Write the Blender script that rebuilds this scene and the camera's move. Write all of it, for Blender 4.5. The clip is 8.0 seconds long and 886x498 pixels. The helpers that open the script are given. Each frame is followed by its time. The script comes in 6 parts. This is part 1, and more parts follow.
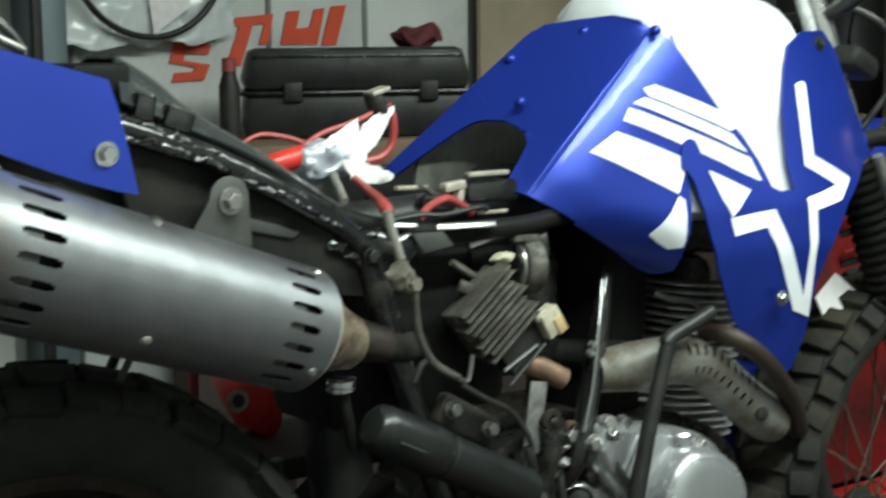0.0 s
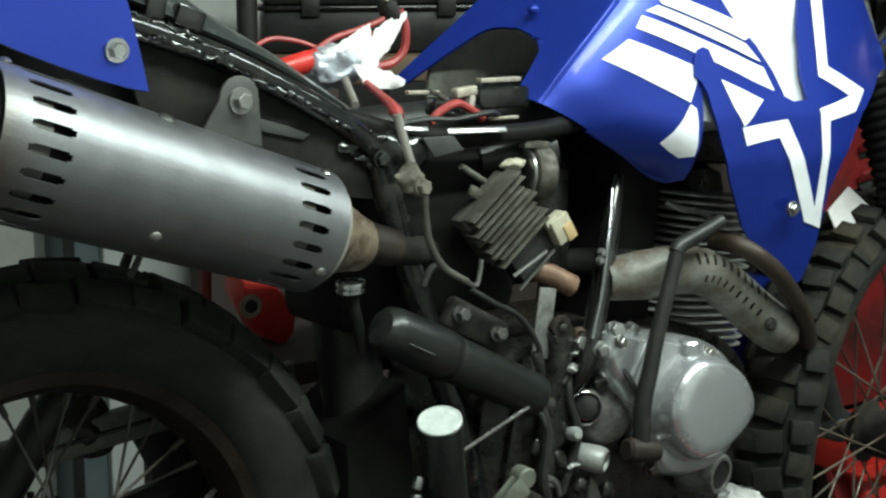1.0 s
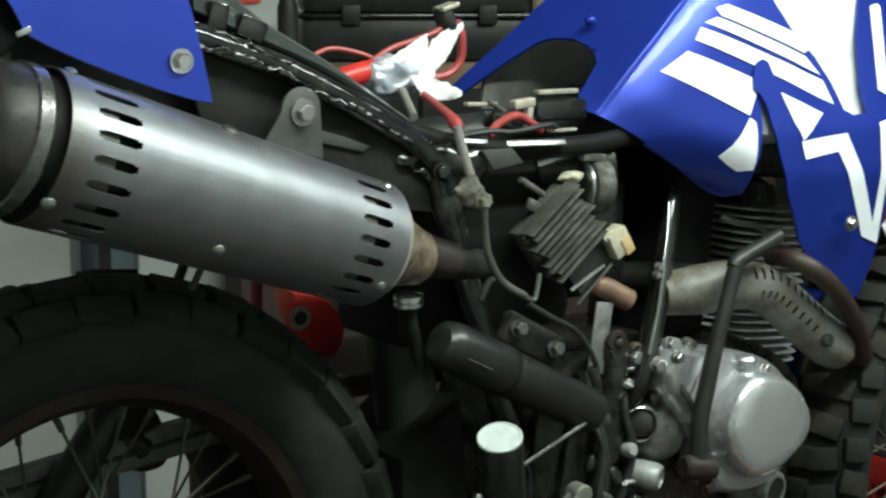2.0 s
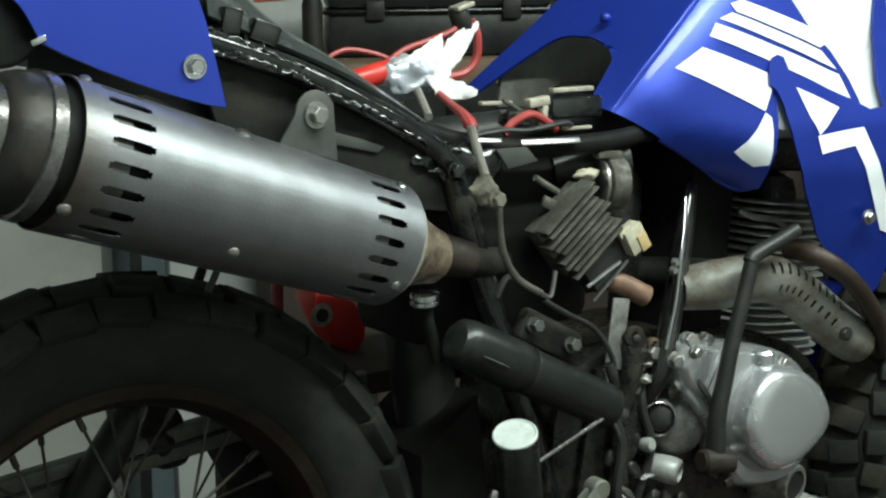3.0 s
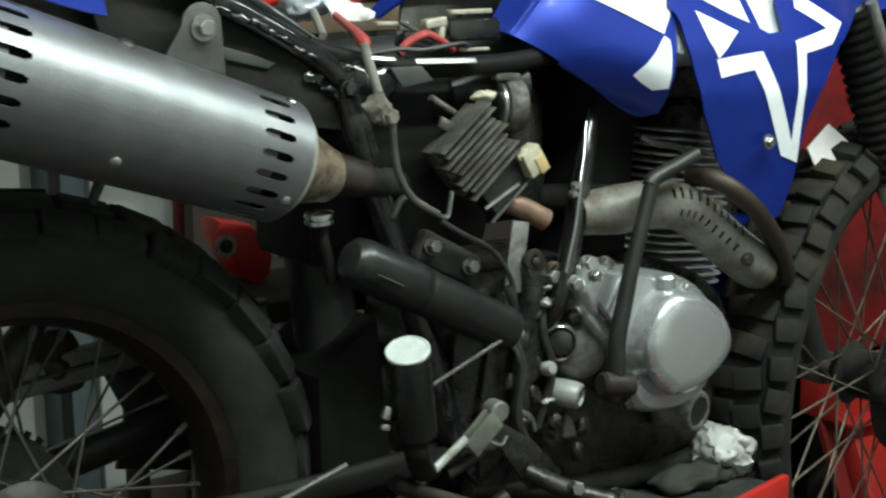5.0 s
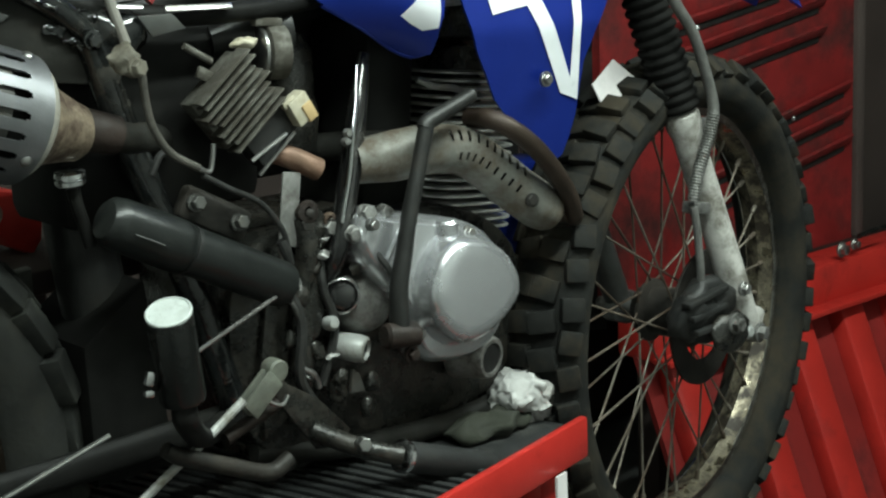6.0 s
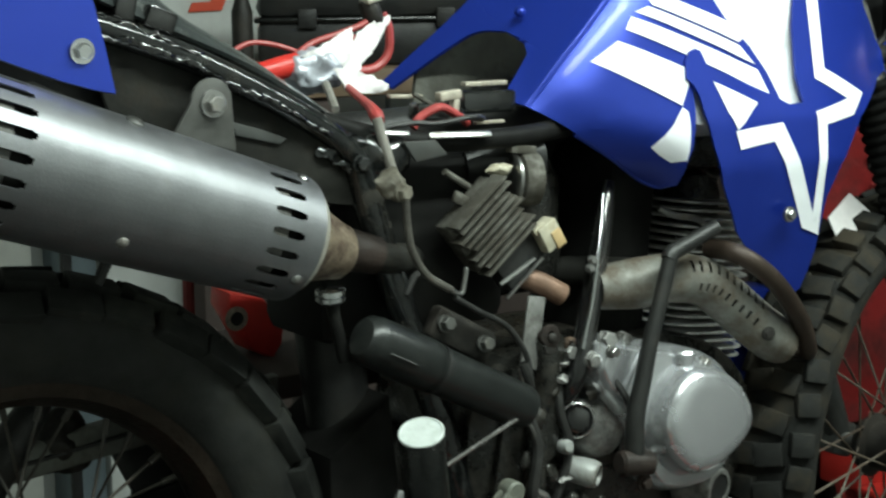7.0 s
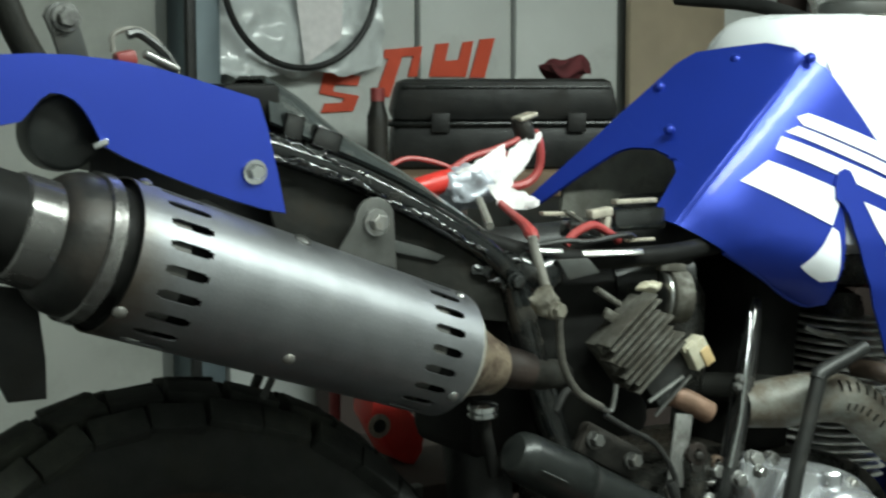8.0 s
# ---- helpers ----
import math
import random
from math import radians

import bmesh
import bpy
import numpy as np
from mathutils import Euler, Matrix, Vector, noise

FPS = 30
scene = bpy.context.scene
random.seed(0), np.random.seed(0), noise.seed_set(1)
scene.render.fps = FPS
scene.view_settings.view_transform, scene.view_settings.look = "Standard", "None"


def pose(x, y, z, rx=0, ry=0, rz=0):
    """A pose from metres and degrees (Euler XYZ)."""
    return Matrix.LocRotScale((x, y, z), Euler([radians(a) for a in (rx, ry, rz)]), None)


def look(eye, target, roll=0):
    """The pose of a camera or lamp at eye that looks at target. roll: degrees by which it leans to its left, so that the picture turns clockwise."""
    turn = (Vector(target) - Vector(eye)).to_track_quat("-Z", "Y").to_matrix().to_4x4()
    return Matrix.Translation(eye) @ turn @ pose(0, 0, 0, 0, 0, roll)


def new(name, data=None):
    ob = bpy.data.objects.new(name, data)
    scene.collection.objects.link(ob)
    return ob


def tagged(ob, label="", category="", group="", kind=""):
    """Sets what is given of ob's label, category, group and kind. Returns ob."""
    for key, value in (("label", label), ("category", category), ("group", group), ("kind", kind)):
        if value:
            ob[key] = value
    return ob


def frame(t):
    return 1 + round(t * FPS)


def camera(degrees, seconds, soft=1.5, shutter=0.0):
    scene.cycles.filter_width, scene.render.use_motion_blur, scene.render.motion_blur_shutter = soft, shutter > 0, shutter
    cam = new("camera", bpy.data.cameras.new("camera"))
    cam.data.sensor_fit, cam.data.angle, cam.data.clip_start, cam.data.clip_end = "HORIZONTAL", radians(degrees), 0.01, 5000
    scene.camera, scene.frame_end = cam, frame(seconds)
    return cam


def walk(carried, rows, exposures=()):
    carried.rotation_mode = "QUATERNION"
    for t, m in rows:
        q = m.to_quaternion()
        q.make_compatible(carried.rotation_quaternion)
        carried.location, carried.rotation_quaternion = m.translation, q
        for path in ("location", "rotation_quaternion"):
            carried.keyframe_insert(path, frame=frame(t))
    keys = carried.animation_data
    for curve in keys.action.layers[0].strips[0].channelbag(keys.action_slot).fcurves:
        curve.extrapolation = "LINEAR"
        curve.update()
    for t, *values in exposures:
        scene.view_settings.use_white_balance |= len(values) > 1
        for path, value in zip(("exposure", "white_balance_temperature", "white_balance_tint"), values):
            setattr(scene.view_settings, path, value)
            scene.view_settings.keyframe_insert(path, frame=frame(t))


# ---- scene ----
cam = camera(32.0, 8.0, soft=2.2, shutter=0.4)
PATH = [
    (0, (-1.124, -1.393, 1.047), (0.055, 0.201, 0.786), -0.6),
    (0.5, (-1.141, -1.374, 1.018), (-0.023, 0.256, 0.714), -1.3),
    (1, (-1.12, -1.412, 1.019), (0.026, 0.19, 0.672), -0.2),
    (1.5, (-1.136, -1.375, 1.026), (0.047, 0.2, 0.682), 0.6),
    (2, (-1.145, -1.37, 1.024), (-0.014, 0.244, 0.684), 0.1),
    (2.2, (-1.145, -1.373, 1.032), (-0.036, 0.255, 0.687), 0.0),
    (3.3, (-1.129, -1.397, 1.038), (-0.043, 0.244, 0.681), -0.7),
    (3.5, (-1.135, -1.397, 1.02), (-0.04, 0.239, 0.668), 0.2),
    (4, (-1.114, -1.414, 1.01), (-0.019, 0.218, 0.642), -0.8),
    (4.2, (-1.11, -1.414, 1.002), (-0.01, 0.214, 0.627), -1.2),
    (5.3, (-1.051, -1.441, 0.969), (0.099, 0.146, 0.572), -0.7),
    (5.5, (-1.011, -1.443, 0.966), (0.171, 0.11, 0.527), -2.0),
    (6, (-0.985, -1.443, 0.949), (0.288, 0.037, 0.514), -2.6),
    (6.5, (-1.029, -1.407, 0.984), (0.17, 0.155, 0.636), -1.3),
    (7, (-1.065, -1.402, 0.996), (0.061, 0.22, 0.678), -0.7),
    (7.5, (-1.095, -1.387, 1.02), (-0.002, 0.269, 0.767), -0.1),
    (8, (-1.118, -1.383, 1.03), (-0.09, 0.32, 0.822), -0.1),
]
walk(cam, [(t, look(eye, target, roll)) for t, eye, target, roll in PATH])

# ---------------------------------------------------------------- light
FLOOR = -0.55
CEIL = 2.12
world = bpy.data.worlds.new("garage_air")
scene.world = world
world.use_nodes = True
world.node_tree.nodes["Background"].inputs[0].default_value = (0.80, 0.90, 1.0, 1)
world.node_tree.nodes["Background"].inputs[1].default_value = 0.012


def area_lamp(name, place, target, size, size_y, watts, colour):
    data = bpy.data.lights.new(name, "AREA")
    data.shape, data.size, data.size_y = "RECTANGLE", size, size_y
    data.energy, data.color = watts, colour
    ob = new(name, data)
    ob.matrix_world = look(place, target)
    return ob


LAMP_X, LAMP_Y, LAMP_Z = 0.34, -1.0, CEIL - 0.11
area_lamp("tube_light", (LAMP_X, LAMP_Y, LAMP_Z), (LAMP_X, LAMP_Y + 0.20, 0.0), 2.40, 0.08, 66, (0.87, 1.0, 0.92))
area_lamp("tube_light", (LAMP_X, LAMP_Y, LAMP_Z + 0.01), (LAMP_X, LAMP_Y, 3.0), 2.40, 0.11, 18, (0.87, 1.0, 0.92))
scene.view_settings.exposure = 0.0

# ---------------------------------------------------------------- materials


def mat(name, colour, rough=0.5, metal=0.0, vary=0.12, scale=30.0, bump=0.0, bump_scale=200.0, dirt=None, dirt_amount=0.5,
        dirt_scale=9.0, coat=0.0, spec=0.5, rough_vary=0.1):
    """A worn surface: base colour with two scales of variation, dirt patches and fine relief."""
    m = bpy.data.materials.new(name)
    m.use_nodes = True
    nt = m.node_tree
    bsdf = nt.nodes["Principled BSDF"]
    link = nt.links.new
    geo = nt.nodes.new("ShaderNodeNewGeometry")
    n1 = nt.nodes.new("ShaderNodeTexNoise")
    n1.inputs["Scale"].default_value, n1.inputs["Detail"].default_value = scale, 6
    link(geo.outputs["Position"], n1.inputs["Vector"])
    ramp = nt.nodes.new("ShaderNodeMapRange")
    ramp.inputs[1].default_value, ramp.inputs[2].default_value = 0.3, 0.7
    ramp.inputs[3].default_value, ramp.inputs[4].default_value = 1 - vary, 1 + vary
    link(n1.outputs[0], ramp.inputs[0])
    mul = nt.nodes.new("ShaderNodeMix")
    mul.data_type, mul.blend_type = "RGBA", "MULTIPLY"
    mul.inputs[0].default_value = 1.0
    mul.inputs[6].default_value = (*colour, 1)
    link(ramp.outputs[0], mul.inputs[7])
    out = mul.outputs[2]
    if dirt:
        n2 = nt.nodes.new("ShaderNodeTexNoise")
        n2.inputs["Scale"].default_value, n2.inputs["Detail"].default_value = dirt_scale, 9
        n2.inputs["Roughness"].default_value = 0.68
        link(geo.outputs["Position"], n2.inputs["Vector"])
        r2 = nt.nodes.new("ShaderNodeMapRange")
        r2.inputs[1].default_value, r2.inputs[2].default_value = 0.62 - 0.3 * dirt_amount, 0.82 - 0.3 * dirt_amount
        link(n2.outputs[0], r2.inputs[0])
        mix = nt.nodes.new("ShaderNodeMix")
        mix.data_type = "RGBA"
        mix.inputs[7].default_value = (*dirt, 1)
        link(r2.outputs[0], mix.inputs[0])
        link(out, mix.inputs[6])
        out = mix.outputs[2]
        r3 = nt.nodes.new("ShaderNodeMapRange")
        r3.inputs[3].default_value, r3.inputs[4].default_value = rough, min(1.0, rough + 0.35)
        link(r2.outputs[0], r3.inputs[0])
        link(r3.outputs[0], bsdf.inputs["Roughness"])
        if metal:
            r4 = nt.nodes.new("ShaderNodeMapRange")
            r4.inputs[3].default_value, r4.inputs[4].default_value = metal, metal * 0.25
            link(r2.outputs[0], r4.inputs[0])
            link(r4.outputs[0], bsdf.inputs["Metallic"])
    else:
        r3 = nt.nodes.new("ShaderNodeMapRange")
        r3.inputs[1].default_value, r3.inputs[2].default_value = 0.3, 0.7
        r3.inputs[3].default_value, r3.inputs[4].default_value = max(0.03, rough - rough_vary), rough + rough_vary
        link(n1.outputs[0], r3.inputs[0])
        link(r3.outputs[0], bsdf.inputs["Roughness"])
        bsdf.inputs["Metallic"].default_value = metal
    link(out, bsdf.inputs["Base Color"])
    bsdf.inputs["Coat Weight"].default_value = coat
    bsdf.inputs["Coat Roughness"].default_value = 0.08
    bsdf.inputs["Specular IOR Level"].default_value = spec
    if bump:
        n3 = nt.nodes.new("ShaderNodeTexNoise")
        n3.inputs["Scale"].default_value, n3.inputs["Detail"].default_value = bump_scale, 4
        link(geo.outputs["Position"], n3.inputs["Vector"])
        b = nt.nodes.new("ShaderNodeBump")
        b.inputs["Strength"].default_value, b.inputs["Distance"].default_value = bump, 0.002
        link(n3.outputs[0], b.inputs["Height"])
        link(b.outputs[0], bsdf.inputs["Normal"])
    return m


BLUE = mat("blue_plastic", (0.012, 0.034, 0.30), 0.32, metal=0.42, vary=0.02, scale=14, coat=0.12, spec=0.40, rough_vary=0.02)
WHITE = mat("white_plastic", (0.80, 0.82, 0.84), 0.32, vary=0.04, scale=12, coat=0.2)
DECAL = mat("white_decal", (0.84, 0.86, 0.90), 0.35, vary=0.05, scale=25)
GLOSS_BLACK = mat("glossy_black_paint", (0.009, 0.010, 0.010), 0.11, vary=0.4, scale=60, dirt=(0.034, 0.031, 0.025), dirt_amount=0.34, dirt_scale=28, bump=0.9, bump_scale=45, spec=0.8)
WELD_GLOSS = mat("thick_gloss_paint", (0.006, 0.006, 0.006), 0.07, vary=0.3, scale=60, bump=0.3, bump_scale=80, spec=1.0)
BLACK = mat("black_plastic", (0.018, 0.0185, 0.018), 0.42, vary=0.3, scale=40, dirt=(0.022, 0.020, 0.017), dirt_amount=0.35, bump=0.2, spec=0.3)
CASE_BLACK = mat("dark_grey_plastic", (0.0065, 0.0072, 0.0068), 0.22, vary=0.2, scale=45, dirt=(0.016, 0.016, 0.014), dirt_amount=0.35, bump=0.15, spec=0.5)
MUFFLER = mat("grey_heatproof_paint", (0.245, 0.25, 0.262), 0.46, metal=0.97, vary=0.10, scale=35, dirt=(0.12, 0.11, 0.10), dirt_amount=0.14, dirt_scale=11, bump=0.10, bump_scale=420)
MUF_DARK = mat("sooty_steel", (0.028, 0.028, 0.027), 0.36, metal=0.5, vary=0.3, scale=50, dirt=(0.035, 0.026, 0.02), dirt_amount=0.4, bump=0.2)
STEEL = mat("worn_steel", (0.36, 0.36, 0.35), 0.28, metal=0.95, vary=0.15, scale=60, dirt=(0.16, 0.13, 0.10), dirt_amount=0.35, bump=0.1)
CHROME = mat("chrome", (0.62, 0.63, 0.64), 0.16, metal=1.0, vary=0.08, scale=40, dirt=(0.20, 0.17, 0.13), dirt_amount=0.2)
RUST = mat("rusty_pipe", (0.20, 0.122, 0.085), 0.5, metal=0.4, vary=0.3, scale=40, dirt=(0.11, 0.055, 0.032), dirt_amount=0.6, dirt_scale=26, bump=0.3)
BROWN_PIPE = mat("burnt_brown_pipe", (0.045, 0.032, 0.024), 0.42, metal=0.5, vary=0.2, scale=30, dirt=(0.038, 0.023, 0.016), dirt_amount=0.5, bump=0.15)
ALU = mat("silver_painted_aluminium", (0.58, 0.59, 0.61), 0.25, metal=0.78, vary=0.05, scale=50, bump=0.02, bump_scale=500, rough_vary=0.03)
DIRTY_ALU = mat("oily_aluminium", (0.30, 0.30, 0.29), 0.34, metal=0.8, vary=0.3, scale=60, dirt=(0.025, 0.023, 0.019), dirt_amount=0.62, dirt_scale=26, bump=0.3)
FIN = mat("grimy_fin_metal", (0.52, 0.52, 0.50), 0.32, metal=0.5, vary=0.3, scale=60, dirt=(0.08, 0.075, 0.06), dirt_amount=0.2, bump=0.2)
REG = mat("regulator_metal", (0.125, 0.122, 0.106), 0.5, metal=0.4, vary=0.3, scale=70, dirt=(0.050, 0.045, 0.035), dirt_amount=0.85, dirt_scale=45, bump=0.2)
GUARD = mat("dusty_grey_heat_guard", (0.14, 0.14, 0.125), 0.48, metal=0.2, vary=0.15, scale=28, dirt=(0.080, 0.064, 0.046), dirt_amount=0.7, dirt_scale=26, bump=0.2)
OILY = mat("oily_black_engine", (0.018, 0.018, 0.016), 0.26, metal=0.2, vary=0.4, scale=50, dirt=(0.036, 0.031, 0.024), dirt_amount=0.45, dirt_scale=30, bump=0.5)
RUBBER = mat("tyre_rubber", (0.020, 0.021, 0.0195), 0.7, vary=0.25, scale=40, dirt=(0.027, 0.027, 0.023), dirt_amount=0.45, dirt_scale=16, bump=0.25, spec=0.2)
RUBBER_DUSTY = mat("dusty_tyre_rubber", (0.011, 0.0115, 0.0105), 0.78, vary=0.25, scale=40, dirt=(0.032, 0.027, 0.019), dirt_amount=0.6, dirt_scale=16, bump=0.25, spec=0.2)
TREAD = mat("dusty_tread_rubber", (0.019, 0.020, 0.0185), 0.75, vary=0.25, scale=40, dirt=(0.050, 0.052, 0.043), dirt_amount=0.55, dirt_scale=8, bump=0.25, spec=0.2)
RIM = mat("worn_rim", (0.34, 0.30, 0.22), 0.20, metal=1.0, vary=0.3, scale=50, dirt=(0.030, 0.023, 0.016), dirt_amount=0.80, dirt_scale=30, bump=0.5, bump_scale=70)
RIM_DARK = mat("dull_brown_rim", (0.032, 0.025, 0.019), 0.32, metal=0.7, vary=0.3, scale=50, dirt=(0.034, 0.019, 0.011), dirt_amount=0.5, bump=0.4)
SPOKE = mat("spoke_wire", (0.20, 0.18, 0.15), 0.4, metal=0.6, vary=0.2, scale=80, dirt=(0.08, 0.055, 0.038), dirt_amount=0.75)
# rear spokes darkened in colour to read as silhouettes against the bright wall
DARK_SPOKE = mat("silhouette_spoke_wire", (0.055, 0.052, 0.046), 0.5, metal=0.5, vary=0.2, scale=80, dirt=(0.04, 0.032, 0.024), dirt_amount=0.6)
DUSTY = mat("dust_caked_metal", (0.13, 0.12, 0.095), 0.7, vary=0.3, scale=60, dirt=(0.06, 0.05, 0.036), dirt_amount=0.5, dirt_scale=45, bump=0.4)
HUB = mat("dirty_hub", (0.018, 0.017, 0.015), 0.5, metal=0.4, vary=0.3, scale=40, dirt=(0.032, 0.026, 0.020), dirt_amount=0.5, bump=0.3)
FORK = mat("scuffed_white_fork_guard", (0.46, 0.45, 0.425), 0.5, vary=0.12, scale=30, dirt=(0.14, 0.13, 0.11), dirt_amount=0.62, dirt_scale=24, bump=0.2)
CREAM = mat("cream_plastic", (0.42, 0.39, 0.30), 0.45, vary=0.1, scale=60, dirt=(0.28, 0.24, 0.15), dirt_amount=0.35, dirt_scale=50)
TAPE = mat("crumpled_silver_tape", (0.42, 0.44, 0.49), 0.32, metal=0.3, vary=0.12, scale=60, dirt=(0.30, 0.32, 0.36), dirt_amount=0.45, dirt_scale=60, bump=0.5, bump_scale=120)
PAPER = mat("white_paper", (0.74, 0.71, 0.71), 0.7, vary=0.08, scale=60)
RED_PLASTIC = mat("red_plastic", (0.55, 0.030, 0.022), 0.38, vary=0.12, scale=40)
DULL_RED = mat("darker_red_plastic", (0.22, 0.035, 0.032), 0.5, vary=0.15, scale=60)
RED_WIRE = mat("red_wire", (0.33, 0.045, 0.042), 0.45, vary=0.15, scale=60)
GREY_WIRE = mat("grey_cable_sleeve", (0.20, 0.19, 0.17), 0.55, vary=0.15, scale=60, dirt=(0.09, 0.08, 0.06), dirt_amount=0.4)
BLACK_WIRE = mat("black_cable", (0.020, 0.020, 0.019), 0.4, vary=0.3, scale=60)
BRAID = mat("braided_hose", (0.20, 0.20, 0.19), 0.4, metal=0.6, vary=0.2, scale=80, bump=0.6, bump_scale=900)
RED_PAINT = mat("red_enamel", (0.44, 0.024, 0.018), 0.36, vary=0.12, scale=10, dirt=(0.20, 0.012, 0.010), dirt_amount=0.30, dirt_scale=6, bump=0.06)
# darker red for the sheet between the trailer ribs and for the rod
DARK_RED = mat("dark_red_enamel", (0.24, 0.020, 0.018), 0.45, vary=0.15, scale=10, dirt=(0.10, 0.010, 0.010), dirt_amount=0.35, dirt_scale=5)
MAT_RUBBER = mat("black_rubber_mat", (0.013, 0.014, 0.014), 0.6, vary=0.3, scale=30, dirt=(0.034, 0.033, 0.028), dirt_amount=0.35, bump=0.2)
CLOTH = mat("dirty_white_cloth", (0.42, 0.42, 0.41), 0.85, vary=0.12, scale=30, dirt=(0.28, 0.27, 0.25), dirt_amount=0.4, dirt_scale=20, bump=0.3)
GREEN_CLOTH = mat("olive_cloth", (0.017, 0.019, 0.012), 0.85, vary=0.2, scale=30, bump=0.3)
WALL_WHITE = mat("white_painted_panel", (0.56, 0.58, 0.56), 0.6, vary=0.05, scale=5, dirt=(0.42, 0.44, 0.42), dirt_amount=0.35, dirt_scale=3)
# panel white greyed: the left wall's shade is put into its colour
WALL_SHADED = mat("shaded_white_panel", (0.37, 0.38, 0.35), 0.6, vary=0.06, scale=5, dirt=(0.30, 0.31, 0.28), dirt_amount=0.4, dirt_scale=3)
SEAM = mat("grey_joint", (0.20, 0.21, 0.20), 0.7, vary=0.1, scale=10)
POST = mat("blue_grey_steel_post", (0.15, 0.19, 0.21), 0.45, metal=0.3, vary=0.1, scale=15)
CARDBOARD = mat("brown_board", (0.34, 0.28, 0.20), 0.8, vary=0.10, scale=12, bump=0.1)
ORANGE = mat("orange_print", (0.62, 0.075, 0.03), 0.5, vary=0.06, scale=30)
AMBER = mat("amber_lens", (0.80, 0.36, 0.02), 0.25, vary=0.1, scale=40, coat=0.3)
MAROON = mat("maroon_cloth", (0.09, 0.015, 0.018), 0.85, vary=0.2, scale=30)
CONCRETE = mat("stained_concrete", (0.09, 0.09, 0.087), 0.8, vary=0.2, scale=8, dirt=(0.055, 0.055, 0.052), dirt_amount=0.4, dirt_scale=3, bump=0.2)
PLASTER = mat("grey_plaster", (0.42, 0.43, 0.41), 0.85, vary=0.1, scale=6)
DIM = mat("dim_brown_board", (0.055, 0.040, 0.035), 0.8, vary=0.2, scale=6)
WOOD = mat("old_bench_wood", (0.16, 0.11, 0.07), 0.7, vary=0.2, scale=14)
CLEAR = mat("clear_bag", (0.60, 0.63, 0.63), 0.10, vary=0.05, scale=30, bump=0.3, bump_scale=60)
GLASSY = mat("pale_flat_lid", (0.50, 0.54, 0.52), 0.5, metal=0.1, vary=0.08, scale=90, dirt=(0.36, 0.39, 0.37), dirt_amount=0.4, dirt_scale=60)
TUBE_GREY = mat("weathered_grey_plastic", (0.010, 0.0115, 0.011), 0.33, vary=0.2, scale=30, dirt=(0.019, 0.020, 0.018), dirt_amount=0.35, dirt_scale=18, bump=0.12, spec=0.4)
WORN_PLATE = mat("mottled_metal_plate", (0.22, 0.22, 0.21), 0.45, metal=0.5, vary=0.3, scale=50, dirt=(0.05, 0.045, 0.038), dirt_amount=0.55, dirt_scale=38, bump=0.2)
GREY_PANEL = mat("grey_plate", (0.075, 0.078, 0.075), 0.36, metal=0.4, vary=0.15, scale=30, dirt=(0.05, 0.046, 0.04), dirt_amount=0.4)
SEAT_SHEET = mat("smooth_dark_sheet", (0.035, 0.040, 0.040), 0.15, vary=0.15, scale=20, dirt=(0.085, 0.088, 0.082), dirt_amount=0.35, dirt_scale=14, bump=0.1)
GUSSET = mat("dull_black_paint", (0.018, 0.018, 0.016), 0.55, vary=0.3, scale=30, dirt=(0.028, 0.024, 0.019), dirt_amount=0.3, dirt_scale=20, bump=0.3, spec=0.12)
TAN = mat("tan_zinc_plate", (0.44, 0.40, 0.33), 0.42, metal=0.4, vary=0.2, scale=60, dirt=(0.18, 0.15, 0.11), dirt_amount=0.45, dirt_scale=50, bump=0.15)
BARE = mat("bare_aluminium", (0.36, 0.37, 0.36), 0.42, metal=0.3, vary=0.15, scale=60, dirt=(0.16, 0.15, 0.12), dirt_amount=0.45, dirt_scale=40, bump=0.15)
POLISHED = mat("polished_steel", (0.60, 0.60, 0.59), 0.24, metal=0.9, vary=0.12, scale=40, dirt=(0.16, 0.13, 0.10), dirt_amount=0.25, dirt_scale=30)
KICK = mat("worn_dark_steel", (0.020, 0.0205, 0.0195), 0.45, metal=0.3, vary=0.2, scale=40, dirt=(0.024, 0.021, 0.017), dirt_amount=0.4, dirt_scale=26, bump=0.2)
PIPE_DARK = mat("sooty_brown_pipe", (0.015, 0.011, 0.009), 0.5, metal=0.4, vary=0.3, scale=40, dirt=(0.022, 0.012, 0.008), dirt_amount=0.6, dirt_scale=26, bump=0.3)
DULL_BAND = mat("heat_dulled_steel", (0.20, 0.195, 0.19), 0.22, metal=0.85, vary=0.25, scale=30, dirt=(0.035, 0.029, 0.024), dirt_amount=0.35, dirt_scale=18, bump=0.15)
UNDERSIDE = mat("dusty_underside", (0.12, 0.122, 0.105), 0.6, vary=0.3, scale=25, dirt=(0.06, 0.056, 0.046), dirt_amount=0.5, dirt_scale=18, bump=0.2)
RUSTY_ORANGE = mat("faded_orange_paint", (0.30, 0.085, 0.03), 0.6, vary=0.3, scale=40, dirt=(0.10, 0.06, 0.035), dirt_amount=0.5, dirt_scale=30)
ZINC = mat("dull_zinc_plate", (0.085, 0.085, 0.080), 0.45, metal=0.4, vary=0.2, scale=50, dirt=(0.07, 0.062, 0.05), dirt_amount=0.45, dirt_scale=30, bump=0.15)
CEILING = mat("white_ceiling_paint", (0.78, 0.79, 0.78), 0.85, vary=0.05, scale=5)
